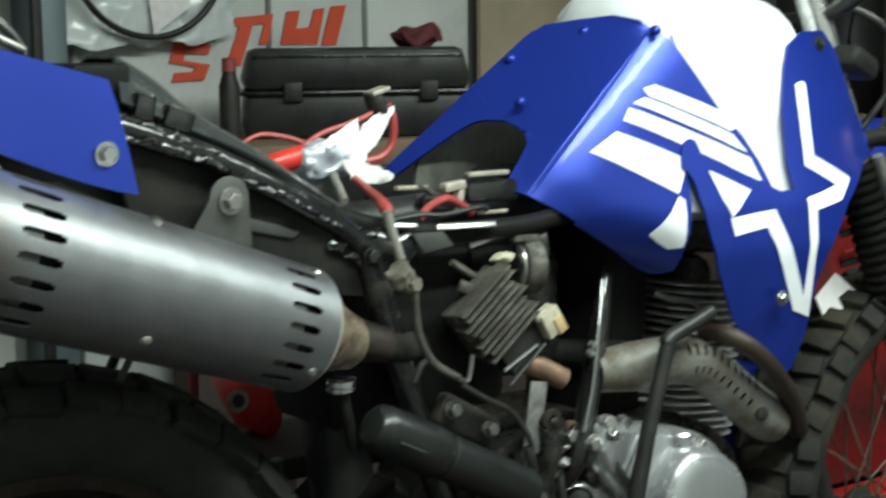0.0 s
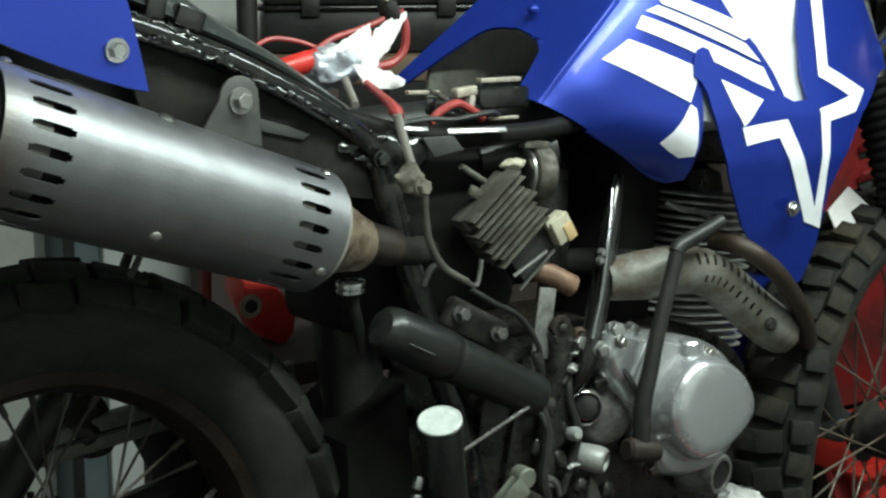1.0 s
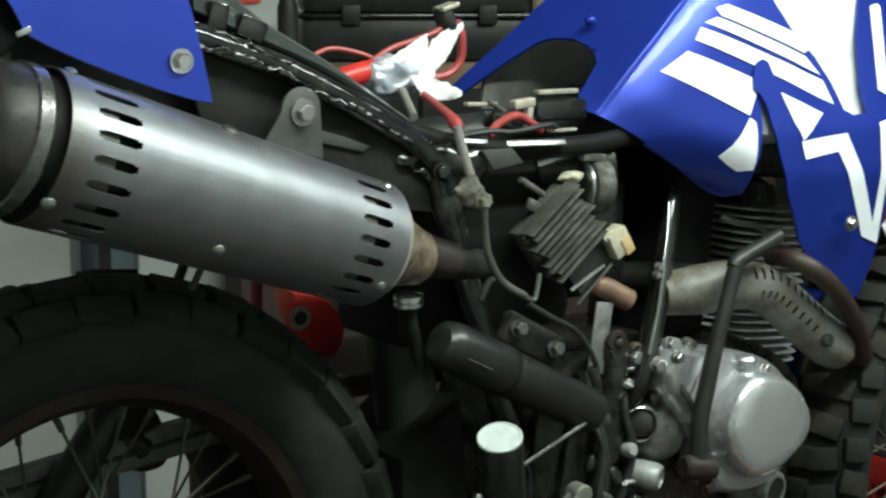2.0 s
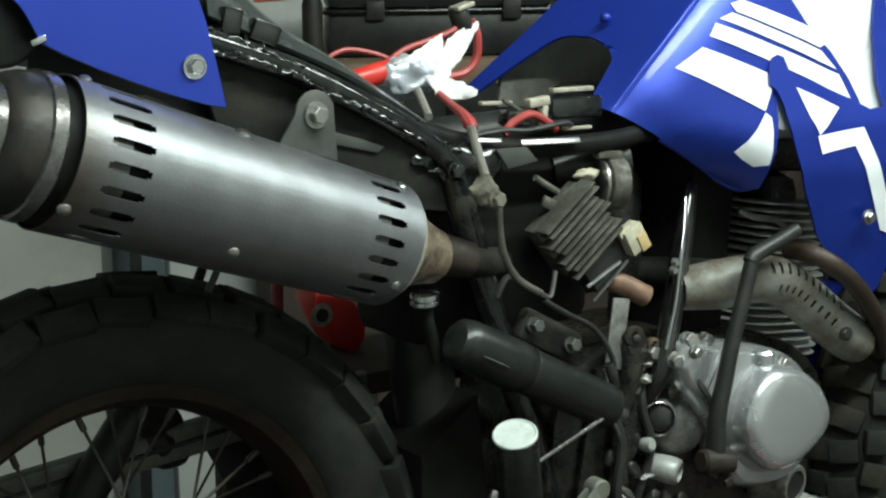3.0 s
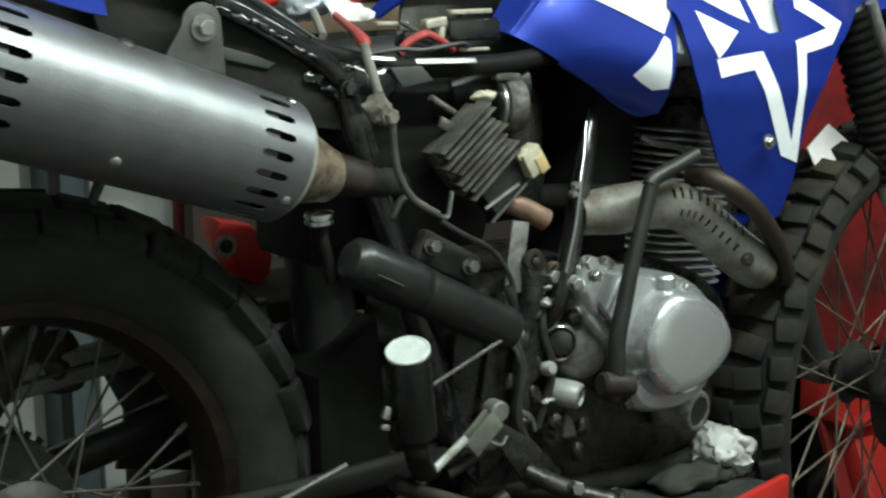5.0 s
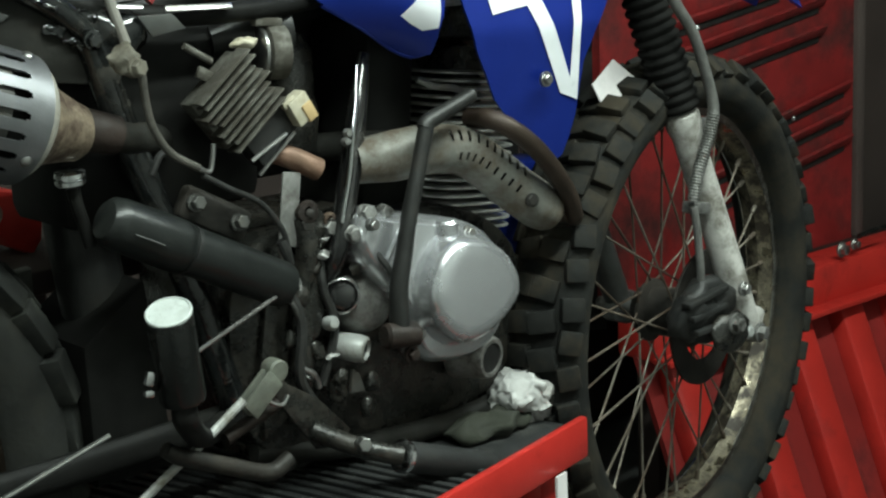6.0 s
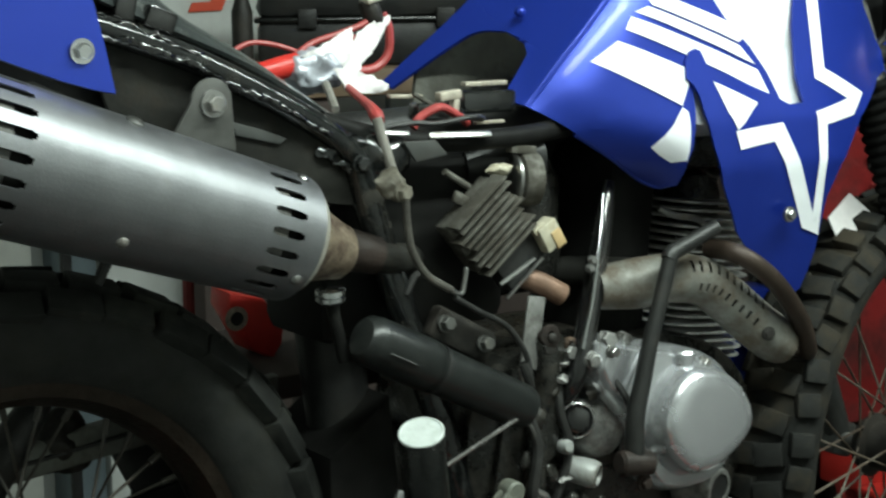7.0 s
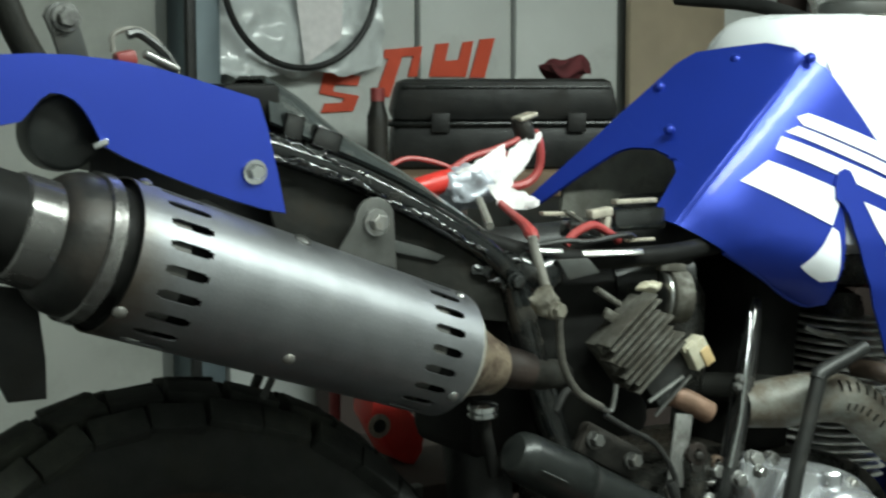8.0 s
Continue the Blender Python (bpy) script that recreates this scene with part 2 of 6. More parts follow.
GAITER = mat("matt_black_gaiter", (0.008, 0.008, 0.0075), 0.66, vary=0.3, scale=40, dirt=(0.010, 0.0095, 0.008), dirt_amount=0.3, spec=0.08)
CAN_BLACK = mat("matt_black_can", (0.010, 0.010, 0.0095), 0.5, vary=0.2, scale=40, dirt=(0.014, 0.014, 0.012), dirt_amount=0.3, spec=0.08)
WELD = mat("bleached_weld_steel", (0.40, 0.385, 0.34), 0.45, metal=0.3, vary=0.2, scale=60, dirt=(0.24, 0.20, 0.14), dirt_amount=0.4, dirt_scale=40, bump=0.3)
RAIL_PAINT = mat("smooth_black_paint", (0.009, 0.010, 0.010), 0.11, vary=0.3, scale=40, dirt=(0.030, 0.028, 0.023), dirt_amount=0.4, dirt_scale=22, bump=1.0, bump_scale=38)
SWING = mat("dusty_grey_casting", (0.125, 0.13, 0.115), 0.55, metal=0.2, vary=0.2, scale=25, dirt=(0.060, 0.058, 0.048), dirt_amount=0.5, dirt_scale=16, bump=0.2)
RIM_CHROME = mat("pitted_rim_chrome", (0.62, 0.61, 0.58), 0.16, metal=1.0, vary=0.15, scale=60, bump=0.25, bump_scale=90)
# trailer red darkened for the upper side's shade, plus grime patches
SHADE_RED = mat("shaded_grimy_red_enamel", (0.19, 0.012, 0.012), 0.5, vary=0.2, scale=10, dirt=(0.05, 0.008, 0.007), dirt_amount=0.5, dirt_scale=6)
LEVER_BLACK = mat("black_tube_enamel", (0.010, 0.010, 0.010), 0.13, vary=0.3, scale=40, dirt=(0.028, 0.026, 0.022), dirt_amount=0.3, dirt_scale=22, bump=0.12, bump_scale=60, spec=0.8)
LEVER = mat("highlight_steel", (0.36, 0.37, 0.37), 0.10, metal=1.0, vary=0.15, scale=40, dirt=(0.10, 0.095, 0.08), dirt_amount=0.3, dirt_scale=12)
CLEVIS = mat("dusty_green_grey_steel", (0.12, 0.127, 0.105), 0.55, metal=0.2, vary=0.25, scale=60, dirt=(0.08, 0.078, 0.06), dirt_amount=0.5, dirt_scale=40, bump=0.2)
CONE_RUST = mat("rust_speckled_steel", (0.22, 0.175, 0.125), 0.45, metal=0.3, vary=0.35, scale=60, dirt=(0.055, 0.034, 0.022), dirt_amount=0.85, dirt_scale=28, bump=0.4)
RUSTED = mat("flaking_rusty_steel", (0.19, 0.13, 0.09), 0.5, metal=0.3, vary=0.35, scale=60, dirt=(0.030, 0.019, 0.014), dirt_amount=0.95, dirt_scale=32, bump=0.45)
OLD_CABLE = mat("dusty_cable_sleeve", (0.075, 0.070, 0.060), 0.5, vary=0.25, scale=60, dirt=(0.028, 0.026, 0.022), dirt_amount=0.5, dirt_scale=40)


def heat_stain(m, x0, x1, colour):
    """Browns a metal towards x1, in ragged patches, as heat does."""
    nt = m.node_tree
    bsdf = nt.nodes["Principled BSDF"]
    old = bsdf.inputs["Base Color"].links[0].from_socket
    geo = nt.nodes.new("ShaderNodeNewGeometry")
    xyz = nt.nodes.new("ShaderNodeSeparateXYZ")
    nt.links.new(geo.outputs["Position"], xyz.inputs[0])
    noise = nt.nodes.new("ShaderNodeTexNoise")
    noise.inputs["Scale"].default_value, noise.inputs["Detail"].default_value = 22, 7
    nt.links.new(geo.outputs["Position"], noise.inputs["Vector"])
    ragged = nt.nodes.new("ShaderNodeMath")
    ragged.operation = "MULTIPLY_ADD"
    ragged.inputs[1].default_value = 0.12
    nt.links.new(noise.outputs[0], ragged.inputs[0])
    nt.links.new(xyz.outputs[0], ragged.inputs[2])
    ramp = nt.nodes.new("ShaderNodeMapRange")
    ramp.inputs[1].default_value, ramp.inputs[2].default_value = x0 + 0.06, x1 + 0.06
    ramp.inputs[4].default_value = 0.85
    nt.links.new(ragged.outputs[0], ramp.inputs[0])
    mix = nt.nodes.new("ShaderNodeMix")
    mix.data_type = "RGBA"
    mix.inputs[7].default_value = (*colour, 1)
    nt.links.new(ramp.outputs[0], mix.inputs[0])
    nt.links.new(old, mix.inputs[6])
    nt.links.new(mix.outputs[2], bsdf.inputs["Base Color"])


heat_stain(MUFFLER, -0.655, -0.715, (0.135, 0.108, 0.082))

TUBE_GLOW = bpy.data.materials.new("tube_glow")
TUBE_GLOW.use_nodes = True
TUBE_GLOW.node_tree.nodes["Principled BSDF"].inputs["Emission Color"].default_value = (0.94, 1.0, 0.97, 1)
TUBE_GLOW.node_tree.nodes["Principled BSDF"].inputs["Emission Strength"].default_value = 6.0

# ---------------------------------------------------------------- mesh helpers


def V(*a):
    return Vector(a)


def finish(ob, angle=35):
    for p in ob.data.polygons:
        p.use_smooth = True
    ob.data.set_sharp_from_angle(angle=radians(angle))
    return ob


def obj(name, bm, material, angle=35):
    me = bpy.data.meshes.new(name)
    bmesh.ops.recalc_face_normals(bm, faces=bm.faces)
    bm.to_mesh(me)
    bm.free()
    me.materials.append(material)
    return finish(new(name, me), angle)


def part(name, bm, material, parent, label="", angle=35, solid=0.0, bevel=0.0):
    """One mesh, built in world coordinates, as a part of parent."""
    ob = obj(name, bm, material, angle)
    adopt(ob, parent)
    if label:
        ob["label"] = label
    if solid:
        s = ob.modifiers.new("thickness", "SOLIDIFY")
        s.thickness, s.offset = solid, 0
        e = ob.modifiers.new("crisp_rims", "EDGE_SPLIT")
        e.split_angle = radians(angle)
    if bevel:
        b = ob.modifiers.new("rounding", "BEVEL")
        b.width, b.segments, b.limit_method, b.angle_limit = bevel, 2, "ANGLE", radians(40)
    return ob


def adopt(ob, parent):
    ob.parent = parent
    ob.matrix_parent_inverse = WORLD_OF.get(parent.name, Matrix()).inverted()
    WORLD_OF[ob.name] = ob.matrix_basis.copy()
    return ob


WORLD_OF = {}


def thing(name, place, label, category, group=""):
    ob = new(name)
    ob.empty_display_size = 0.05
    ob.location = place
    WORLD_OF[name] = Matrix.Translation(place)
    return tagged(ob, label, category, group)


def solo(name, bm, material, label, category, group="", kind="", angle=35, solid=0.0, bevel=0.0):
    ob = obj(name, bm, material, angle)
    WORLD_OF[ob.name] = Matrix()
    if solid:
        s = ob.modifiers.new("thickness", "SOLIDIFY")
        s.thickness, s.offset = solid, 0
        e = ob.modifiers.new("crisp_rims", "EDGE_SPLIT")
        e.split_angle = radians(angle)
    if bevel:
        b = ob.modifiers.new("rounding", "BEVEL")
        b.width, b.segments, b.limit_method, b.angle_limit = bevel, 2, "ANGLE", radians(40)
    return tagged(ob, label, category, group, kind)


def piece(name, mesh, m, parent, material=None):
    """An object on a shared mesh, at the world pose m, under parent."""
    ob = new(name, mesh)
    ob.parent = parent
    ob.matrix_parent_inverse = WORLD_OF.get(parent.name, Matrix()).inverted()
    ob.matrix_basis = m
    return ob


def shared_mesh(name, bm, material, angle=35):
    me = bpy.data.meshes.new(name)
    bmesh.ops.recalc_face_normals(bm, faces=bm.faces)
    bm.to_mesh(me)
    bm.free()
    me.materials.append(material)
    for p in me.polygons:
        p.use_smooth = True
    me.set_sharp_from_angle(angle=radians(angle))
    return me


def spline(pts, n=6):
    """Catmull-Rom through the points."""
    pts = [Vector(p) for p in pts]
    if n <= 1 or len(pts) < 3:
        return pts
    ext = [2 * pts[0] - pts[1]] + pts + [2 * pts[-1] - pts[-2]]
    out = []
    for i in range(1, len(ext) - 2):
        a, b, c, d = ext[i - 1:i + 3]
        for k in range(n):
            t = k / n
            out.append(0.5 * (2 * b + (c - a) * t + (2 * a - 5 * b + 4 * c - d) * t * t + (3 * b - a - 3 * c + d) * t ** 3))
    return out + [pts[-1]]


def tube(pts, r, seg=12, n=6, bm=None, flat=1.0, up=(0, 1, 0)):
    """A round bar along a smooth line; r is a number or a list along the given points."""
    bm = bm or bmesh.new()
    line = spline(pts, n)
    radii = list(r) if isinstance(r, (list, tuple)) else [r] * len(pts)
    rings = []
    side = Vector(up)
    for i, p in enumerate(line):
        way = (line[min(i + 1, len(line) - 1)] - line[max(i - 1, 0)]).normalized()
        side = (side - way * side.dot(way))
        if side.length < 1e-4:
            side = way.orthogonal()
        side.normalize()
        other = way.cross(side)
        f = i / (len(line) - 1) * (len(radii) - 1)
        k = min(int(f), len(radii) - 2) if len(radii) > 1 else 0
        rad = radii[k] + (radii[k + 1] - radii[k]) * (f - k) if len(radii) > 1 else radii[0]
        rings.append([bm.verts.new(p + rad * (math.cos(2 * math.pi * j / seg) * side * flat + math.sin(2 * math.pi * j / seg) * other))
                      for j in range(seg)])
    for a, b in zip(rings, rings[1:]):
        for j in range(seg):
            bm.faces.new((a[j], a[(j + 1) % seg], b[(j + 1) % seg], b[j]))
    bm.faces.new(rings[0][::-1])
    bm.faces.new(rings[-1])
    return bm


def lathe(base, way, profile, seg=32, bm=None, squash=1.0, up=None, close=True):
    """Turned about the line from base along way; profile: (distance along it, radius)."""
    bm = bm or bmesh.new()
    base, way = Vector(base), Vector(way).normalized()
    side = Vector(up) if up else way.orthogonal()
    side = (side - way * side.dot(way)).normalized()
    other = way.cross(side)
    rings = []
    for s, r in profile:
        rings.append([bm.verts.new(base + way * s + r * (math.cos(2 * math.pi * j / seg) * side + squash * math.sin(2 * math.pi * j / seg) * other))
                      for j in range(seg)])
    for a, b in zip(rings, rings[1:]):
        for j in range(seg):
            bm.faces.new((a[j], a[(j + 1) % seg], b[(j + 1) % seg], b[j]))
    if close:
        bm.faces.new(rings[0][::-1])
        bm.faces.new(rings[-1])
    return bm


def block(centre, size, m=None, bevel=0.0, bm=None):
    """A box with rounded edges; m turns it about its centre."""
    own = bmesh.new()
    bmesh.ops.create_cube(own, size=1.0)
    bmesh.ops.scale(own, vec=size, verts=own.verts)
    if bevel:
        bmesh.ops.bevel(own, geom=own.edges[:], offset=bevel, segments=2, affect="EDGES", profile=0.5)
    mm = Matrix.Translation(centre) @ (m or Matrix())
    bmesh.ops.transform(own, matrix=mm, verts=own.verts)
    if bm is None:
        return own
    me = bpy.data.meshes.new("tmp")
    own.to_mesh(me)
    own.free()
    bm.from_mesh(me)
    bpy.data.meshes.remove(me)
    return bm


def turn(rx=0, ry=0, rz=0):
    return pose(0, 0, 0, rx, ry, rz)


def plate(outline, y0, y1, bevel=0.0, m=None):
    """A flat plate with the given outline in x and z, between y0 and y1."""
    bm = bmesh.new()
    a = [bm.verts.new((x, y0, z)) for x, z in outline]
    b = [bm.verts.new((x, y1, z)) for x, z in outline]
    bm.faces.new(a)
    bm.faces.new(b[::-1])
    for i in range(len(a)):
        j = (i + 1) % len(a)
        bm.faces.new((a[j], a[i], b[i], b[j]))
    if bevel:
        bmesh.ops.recalc_face_normals(bm, faces=bm.faces)
        edges = [e for e in bm.edges if abs(e.verts[0].co.y - e.verts[1].co.y) < 1e-6]
        bmesh.ops.bevel(bm, geom=edges, offset=bevel, segments=2, affect="EDGES", profile=0.5)
    if m is not None:
        bmesh.ops.transform(bm, matrix=m, verts=bm.verts)
    return bm


def sheet(outline, surface, lift=0.0, fine=0.02):
    """A skin with the given outline in x and z, laid on surface(x, z) -> y, lifted outwards."""
    bm = bmesh.new()
    vs = [bm.verts.new((x, 0, z)) for x, z in outline]
    face = bm.faces.new(vs)
    face.normal_update()
    bmesh.ops.triangulate(bm, faces=[face])
    for axis, way in ((0, (1, 0, 0)), (1, (0, 0, 1))):
        low, high = min(p[axis] for p in outline), max(p[axis] for p in outline)
        for k in range(1, int((high - low) / fine) + 1):
            at = Vector(way) * (low + k * (high - low) / (int((high - low) / fine) + 1))
            bmesh.ops.bisect_plane(bm, geom=bm.verts[:] + bm.edges[:] + bm.faces[:], dist=1e-5, plane_co=at, plane_no=way)
    for v in bm.verts:
        v.co.y = surface(v.co.x, v.co.z) - lift
    bmesh.ops.triangulate(bm, faces=bm.faces[:])
    return bm


def round_outline(points, n=5):
    """A closed smooth outline through a few (x, z) points."""
    pts = [Vector((x, 0, z)) for x, z in points]
    out = []
    k = len(pts)
    for i in range(k):
        a, b, c, d = pts[i - 1], pts[i], pts[(i + 1) % k], pts[(i + 2) % k]
        for j in range(n):
            t = j / n
            p = 0.5 * (2 * b + (c - a) * t + (2 * a - 5 * b + 4 * c - d) * t * t + (3 * b - a - 3 * c + d) * t ** 3)
            out.append((p.x, p.z))
    return out


def bolt(place, way, r=0.008, h=0.006, washer=1.45):
    """A hexagon head on a washer."""
    bm = lathe(place, way, [(-0.002, r * washer), (0.0015, r * washer), (0.002, r * washer * 0.96)], 20)
    lathe(place, way, [(0.002, r), (h, r), (h + 0.001, r * 0.85)], 6, bm)
    return bm


def rivet(place, way, r=0.006, h=0.004):
    return lathe(place, way, [(-0.001, r), (h * 0.4, r * 0.95), (h * 0.8, r * 0.65), (h, r * 0.2)], 14)


def crumple(bm, amount, scale, seed=0.0):
    for v in bm.verts:
        n = noise.noise_vector(v.co * scale + Vector((seed, seed * 1.7, -seed)))
        v.co += n * amount
    return bm


def lump(centre, size, sub=4, amount=0.0, scale=40, seed=0.0, m=None):
    """A crumpled rounded mass."""
    bm = bmesh.new()
    bmesh.ops.create_icosphere(bm, subdivisions=sub, radius=1.0)
    bmesh.ops.scale(bm, vec=size, verts=bm.verts)
    bmesh.ops.transform(bm, matrix=Matrix.Translation(centre) @ (m or Matrix()), verts=bm.verts)
    return crumple(bm, amount, scale, seed)

# ---------------------------------------------------------------- the garage
X0, X1, Y0, Y1 = -1.85, 3.2, -1.85, 1.5


def structure(name, bm, material, label, category, **k):
    return solo(name, bm, material, label, category, kind="structure", **k)


structure("floor", block((0.5, -0.45, FLOOR - 0.05), (5.6, 4.1, 0.10)), CONCRETE, "dark stained concrete garage floor", "floor")
structure("ceiling", block((0.5, -0.45, CEIL + 0.05), (5.6, 4.1, 0.10)), CEILING, "plain white painted ceiling", "ceiling")
structure("wall_south", block((0.5, Y0 - 0.05, (FLOOR + CEIL) / 2), (5.6, 0.10, CEIL - FLOOR)), PLASTER, "dim grey plastered wall", "wall")
structure("wall_west", block((X0 - 0.05, -0.175, (FLOOR + CEIL) / 2), (0.10, 3.33, CEIL - FLOOR)), PLASTER, "dim grey plastered wall", "wall")
structure("wall_east", block((X1 + 0.05, -0.175, (FLOOR + CEIL) / 2), (0.10, 3.33, CEIL - FLOOR)), DIM, "dark brown boarded wall", "wall")
wall = structure("wall_north", block((0.5, Y1 + 0.09, (FLOOR + CEIL) / 2), (5.6, 0.10, CEIL - FLOOR)), SEAM, "garage wall clad in pale painted panels", "wall")


def wall_panel(x0, x1, material=WALL_WHITE):
    return part("panel", block(((x0 + x1) / 2, Y1 + 0.02, (FLOOR + CEIL) / 2), (x1 - x0 - 0.012, 0.035, CEIL - FLOOR - 0.01), bevel=0.006), material, wall)


for x0, x1 in ((-2.2, -0.95), (-0.95, -0.02)):
    wall_panel(x0, x1, WALL_SHADED)
for x0, x1 in ((0.11, 0.562), (0.562, 0.809), (0.809, 1.105)):
    wall_panel(x0, x1)
wall_panel(1.40, 1.60)
wall_panel(1.60, 2.3, DIM)
wall_panel(2.3, 3.2, DIM)
bm = block((0.045, Y1 - 0.01, (FLOOR + CEIL) / 2), (0.075, 0.11, CEIL - FLOOR - 0.01), bevel=0.012)
structure("trim", bm, POST, "blue-grey steel post against the pale wall", "post")
bm = block((0.012, Y1 - 0.075, (FLOOR + CEIL) / 2), (0.02, 0.02, CEIL - FLOOR - 0.01), bevel=0.004)
structure("trim", bm, BLACK, "black conduit beside the steel post", "conduit")

structure("baseboard", block((-0.28, Y1 - 0.030, (FLOOR - 0.12) / 2), (3.14, 0.02, -0.12 - FLOOR), bevel=0.004), DIM, "dark dirty board along the foot of the wall", "baseboard")

board = solo("board", block((1.253, Y1 - 0.02, 0.70), (0.286, 0.02, 2.5), bevel=0.004), CARDBOARD, "tall brown board leaning on the pale wall", "board")

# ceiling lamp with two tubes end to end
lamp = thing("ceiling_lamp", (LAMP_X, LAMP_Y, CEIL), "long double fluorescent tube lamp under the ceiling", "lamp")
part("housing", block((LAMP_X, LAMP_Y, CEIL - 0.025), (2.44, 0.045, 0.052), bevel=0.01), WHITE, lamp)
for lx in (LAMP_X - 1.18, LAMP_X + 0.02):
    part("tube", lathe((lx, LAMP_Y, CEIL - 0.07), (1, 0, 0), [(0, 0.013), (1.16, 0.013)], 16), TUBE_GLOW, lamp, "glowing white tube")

# orange shapes printed on the pale panels
sign = thing("printed_sign", (0.55, Y1 - 0.002, 1.03), "row of slanted orange printed shapes on pale panels", "sign")


def print_shape(outline, name="print_shape"):
    part(name, plate(outline, Y1 - 0.0035, Y1 + 0.0005), ORANGE, sign)


print_shape([(0.336, 1.065), (0.419, 1.054), (0.413, 1.034), (0.358, 1.036), (0.355, 1.022), (0.416, 1.013), (0.401, 0.981), (0.326, 0.978), (0.335, 0.997), (0.376, 0.999), (0.381, 1.008), (0.323, 1.018)])
print_shape([(0.479, 1.11), (0.57, 1.118), (0.556, 1.053), (0.534, 1.053), (0.548, 1.097), (0.52, 1.095), (0.489, 1.01), (0.454, 1.01), (0.487, 1.092), (0.472, 1.09)])
print_shape([(0.604, 1.123), (0.637, 1.126), (0.627, 1.087), (0.661, 1.09), (0.673, 1.128), (0.699, 1.131), (0.68, 1.053), (0.587, 1.053)])
print_shape([(0.717, 1.135), (0.755, 1.138), (0.728, 1.051), (0.69, 1.051)])

# coil hanging in a clear bag
coil = thing("hanging_coil", (0.20, 1.42, 1.22), "black hose coil in a clear bag hanging on the wall", "coil")
ring_pts = [(0.248 + 0.168 * math.cos(a), 1.42, 1.243 + 0.174 * math.sin(a)) for a in [2 * math.pi * k / 24 for k in range(24)]]
bm = tube(ring_pts + [ring_pts[0]], 0.0068, 10, 2)
part("hose", bm, BLACK, coil)
part("bag", crumple(crumple(sheet([(0.065, 1.50), (0.445, 1.50), (0.450, 1.075), (0.36, 1.058), (0.15, 1.055), (0.075, 1.065)], lambda x, z: 1.452, 0, 0.011), 0.018, 13, 2.0), 0.008, 38, 4.0),
     CLEAR, coil, "crinkled clear bag", angle=60)
part("card", plate([(0.215, 1.42), (0.36, 1.40), (0.345, 1.13), (0.262, 1.075)], 1.438, 1.4395), PAPER, coil, "pale paper card")
part("hook", tube([(0.248, 1.42, 1.41), (0.248, 1.44, 1.44), (0.248, 1.50, 1.45)], 0.004), STEEL, coil)

# bench along the wall, with a tool case on it
bench = thing("workbench", (0.75, 1.15, FLOOR), "old wooden workbench in shade along the wall", "workbench")
part("top", block((1.0, 1.18, 0.855), (1.66, 0.52, 0.05), bevel=0.008), WOOD, bench)
for lx in (0.30, 1.76):
    for ly in (0.97, 1.38):
        part("leg", block((lx, ly, (FLOOR + 0.83) / 2), (0.07, 0.07, 0.83 - FLOOR), bevel=0.006), DIM, bench)
part("back_panel", block((1.03, 1.40, (FLOOR + 0.70) / 2), (1.50, 0.02, 0.70 - FLOOR)), DIM, bench)

case = thing("tool_case", (0.53, 1.10, 0.88), "closed black plastic tool case on the workbench", "case")
CASE_AT = Matrix.Translation((0.503, 1.092, 0)) @ turn(0, 0, -28)


def cased(bm):
    """Sets a mesh of the case, built about its middle, on the bench at the case's slant."""
    bm.transform(CASE_AT)
    return bm


part("body", cased(block((0, 0, 0.921), (0.418, 0.24, 0.082), bevel=0.016)), BLACK, case)
lid_bm = block((0, 0, 1.006), (0.422, 0.236, 0.080), bevel=0.020)
for v in lid_bm.verts:
    if v.co.z > 1.02:
        v.co.x *= 0.955
part("lid", cased(lid_bm), BLACK, case)
part("rim", cased(block((0, 0, 0.9635), (0.432, 0.25, 0.010), bevel=0.004)), CASE_BLACK, case)
part("lid_step", cased(block((0, -0.002, 1.030), (0.385, 0.236, 0.006), bevel=0.002)), CASE_BLACK, case)
for hx in (-0.12, 0.13):
    part("latch", cased(block((hx, -0.127, 0.966), (0.034, 0.010, 0.036), bevel=0.003)), BLACK, case)
solo("rag", lump((0.618, 1.03, 1.064), (0.056, 0.042, 0.020), 4, 0.020, 30, 5.0), MAROON, "crumpled maroon rag on the black case", "rag", angle=60)
flask = thing("bottle", (0.198, 1.02, 0.88), "slim dark brown bottle beside the black case", "bottle")
part("body", lathe((0.198, 1.02, 0.88), (0, 0, 1), [(0, 0.016), (0.002, 0.0185), (0.100, 0.0185), (0.118, 0.013), (0.126, 0.012)], 20), HUB, flask)
part("cap", lathe((0.198, 1.02, 1.006), (0, 0, 1), [(0, 0.013), (0.022, 0.0125), (0.024, 0.010)], 16), DULL_RED, flask, "dull red cap")

# dark hanging cloth far behind the tank
solo("curtain", crumple(sheet([(1.62, 1.9), (2.5, 1.9), (2.5, -0.2), (1.62, -0.2)], lambda x, z: 1.40 + 0.03 * math.sin(x * 40), 0, 0.05), 0.02, 6, 1.0),
     BLACK, "dark folded cover hanging on the wall", "cover", angle=60, solid=0.003)

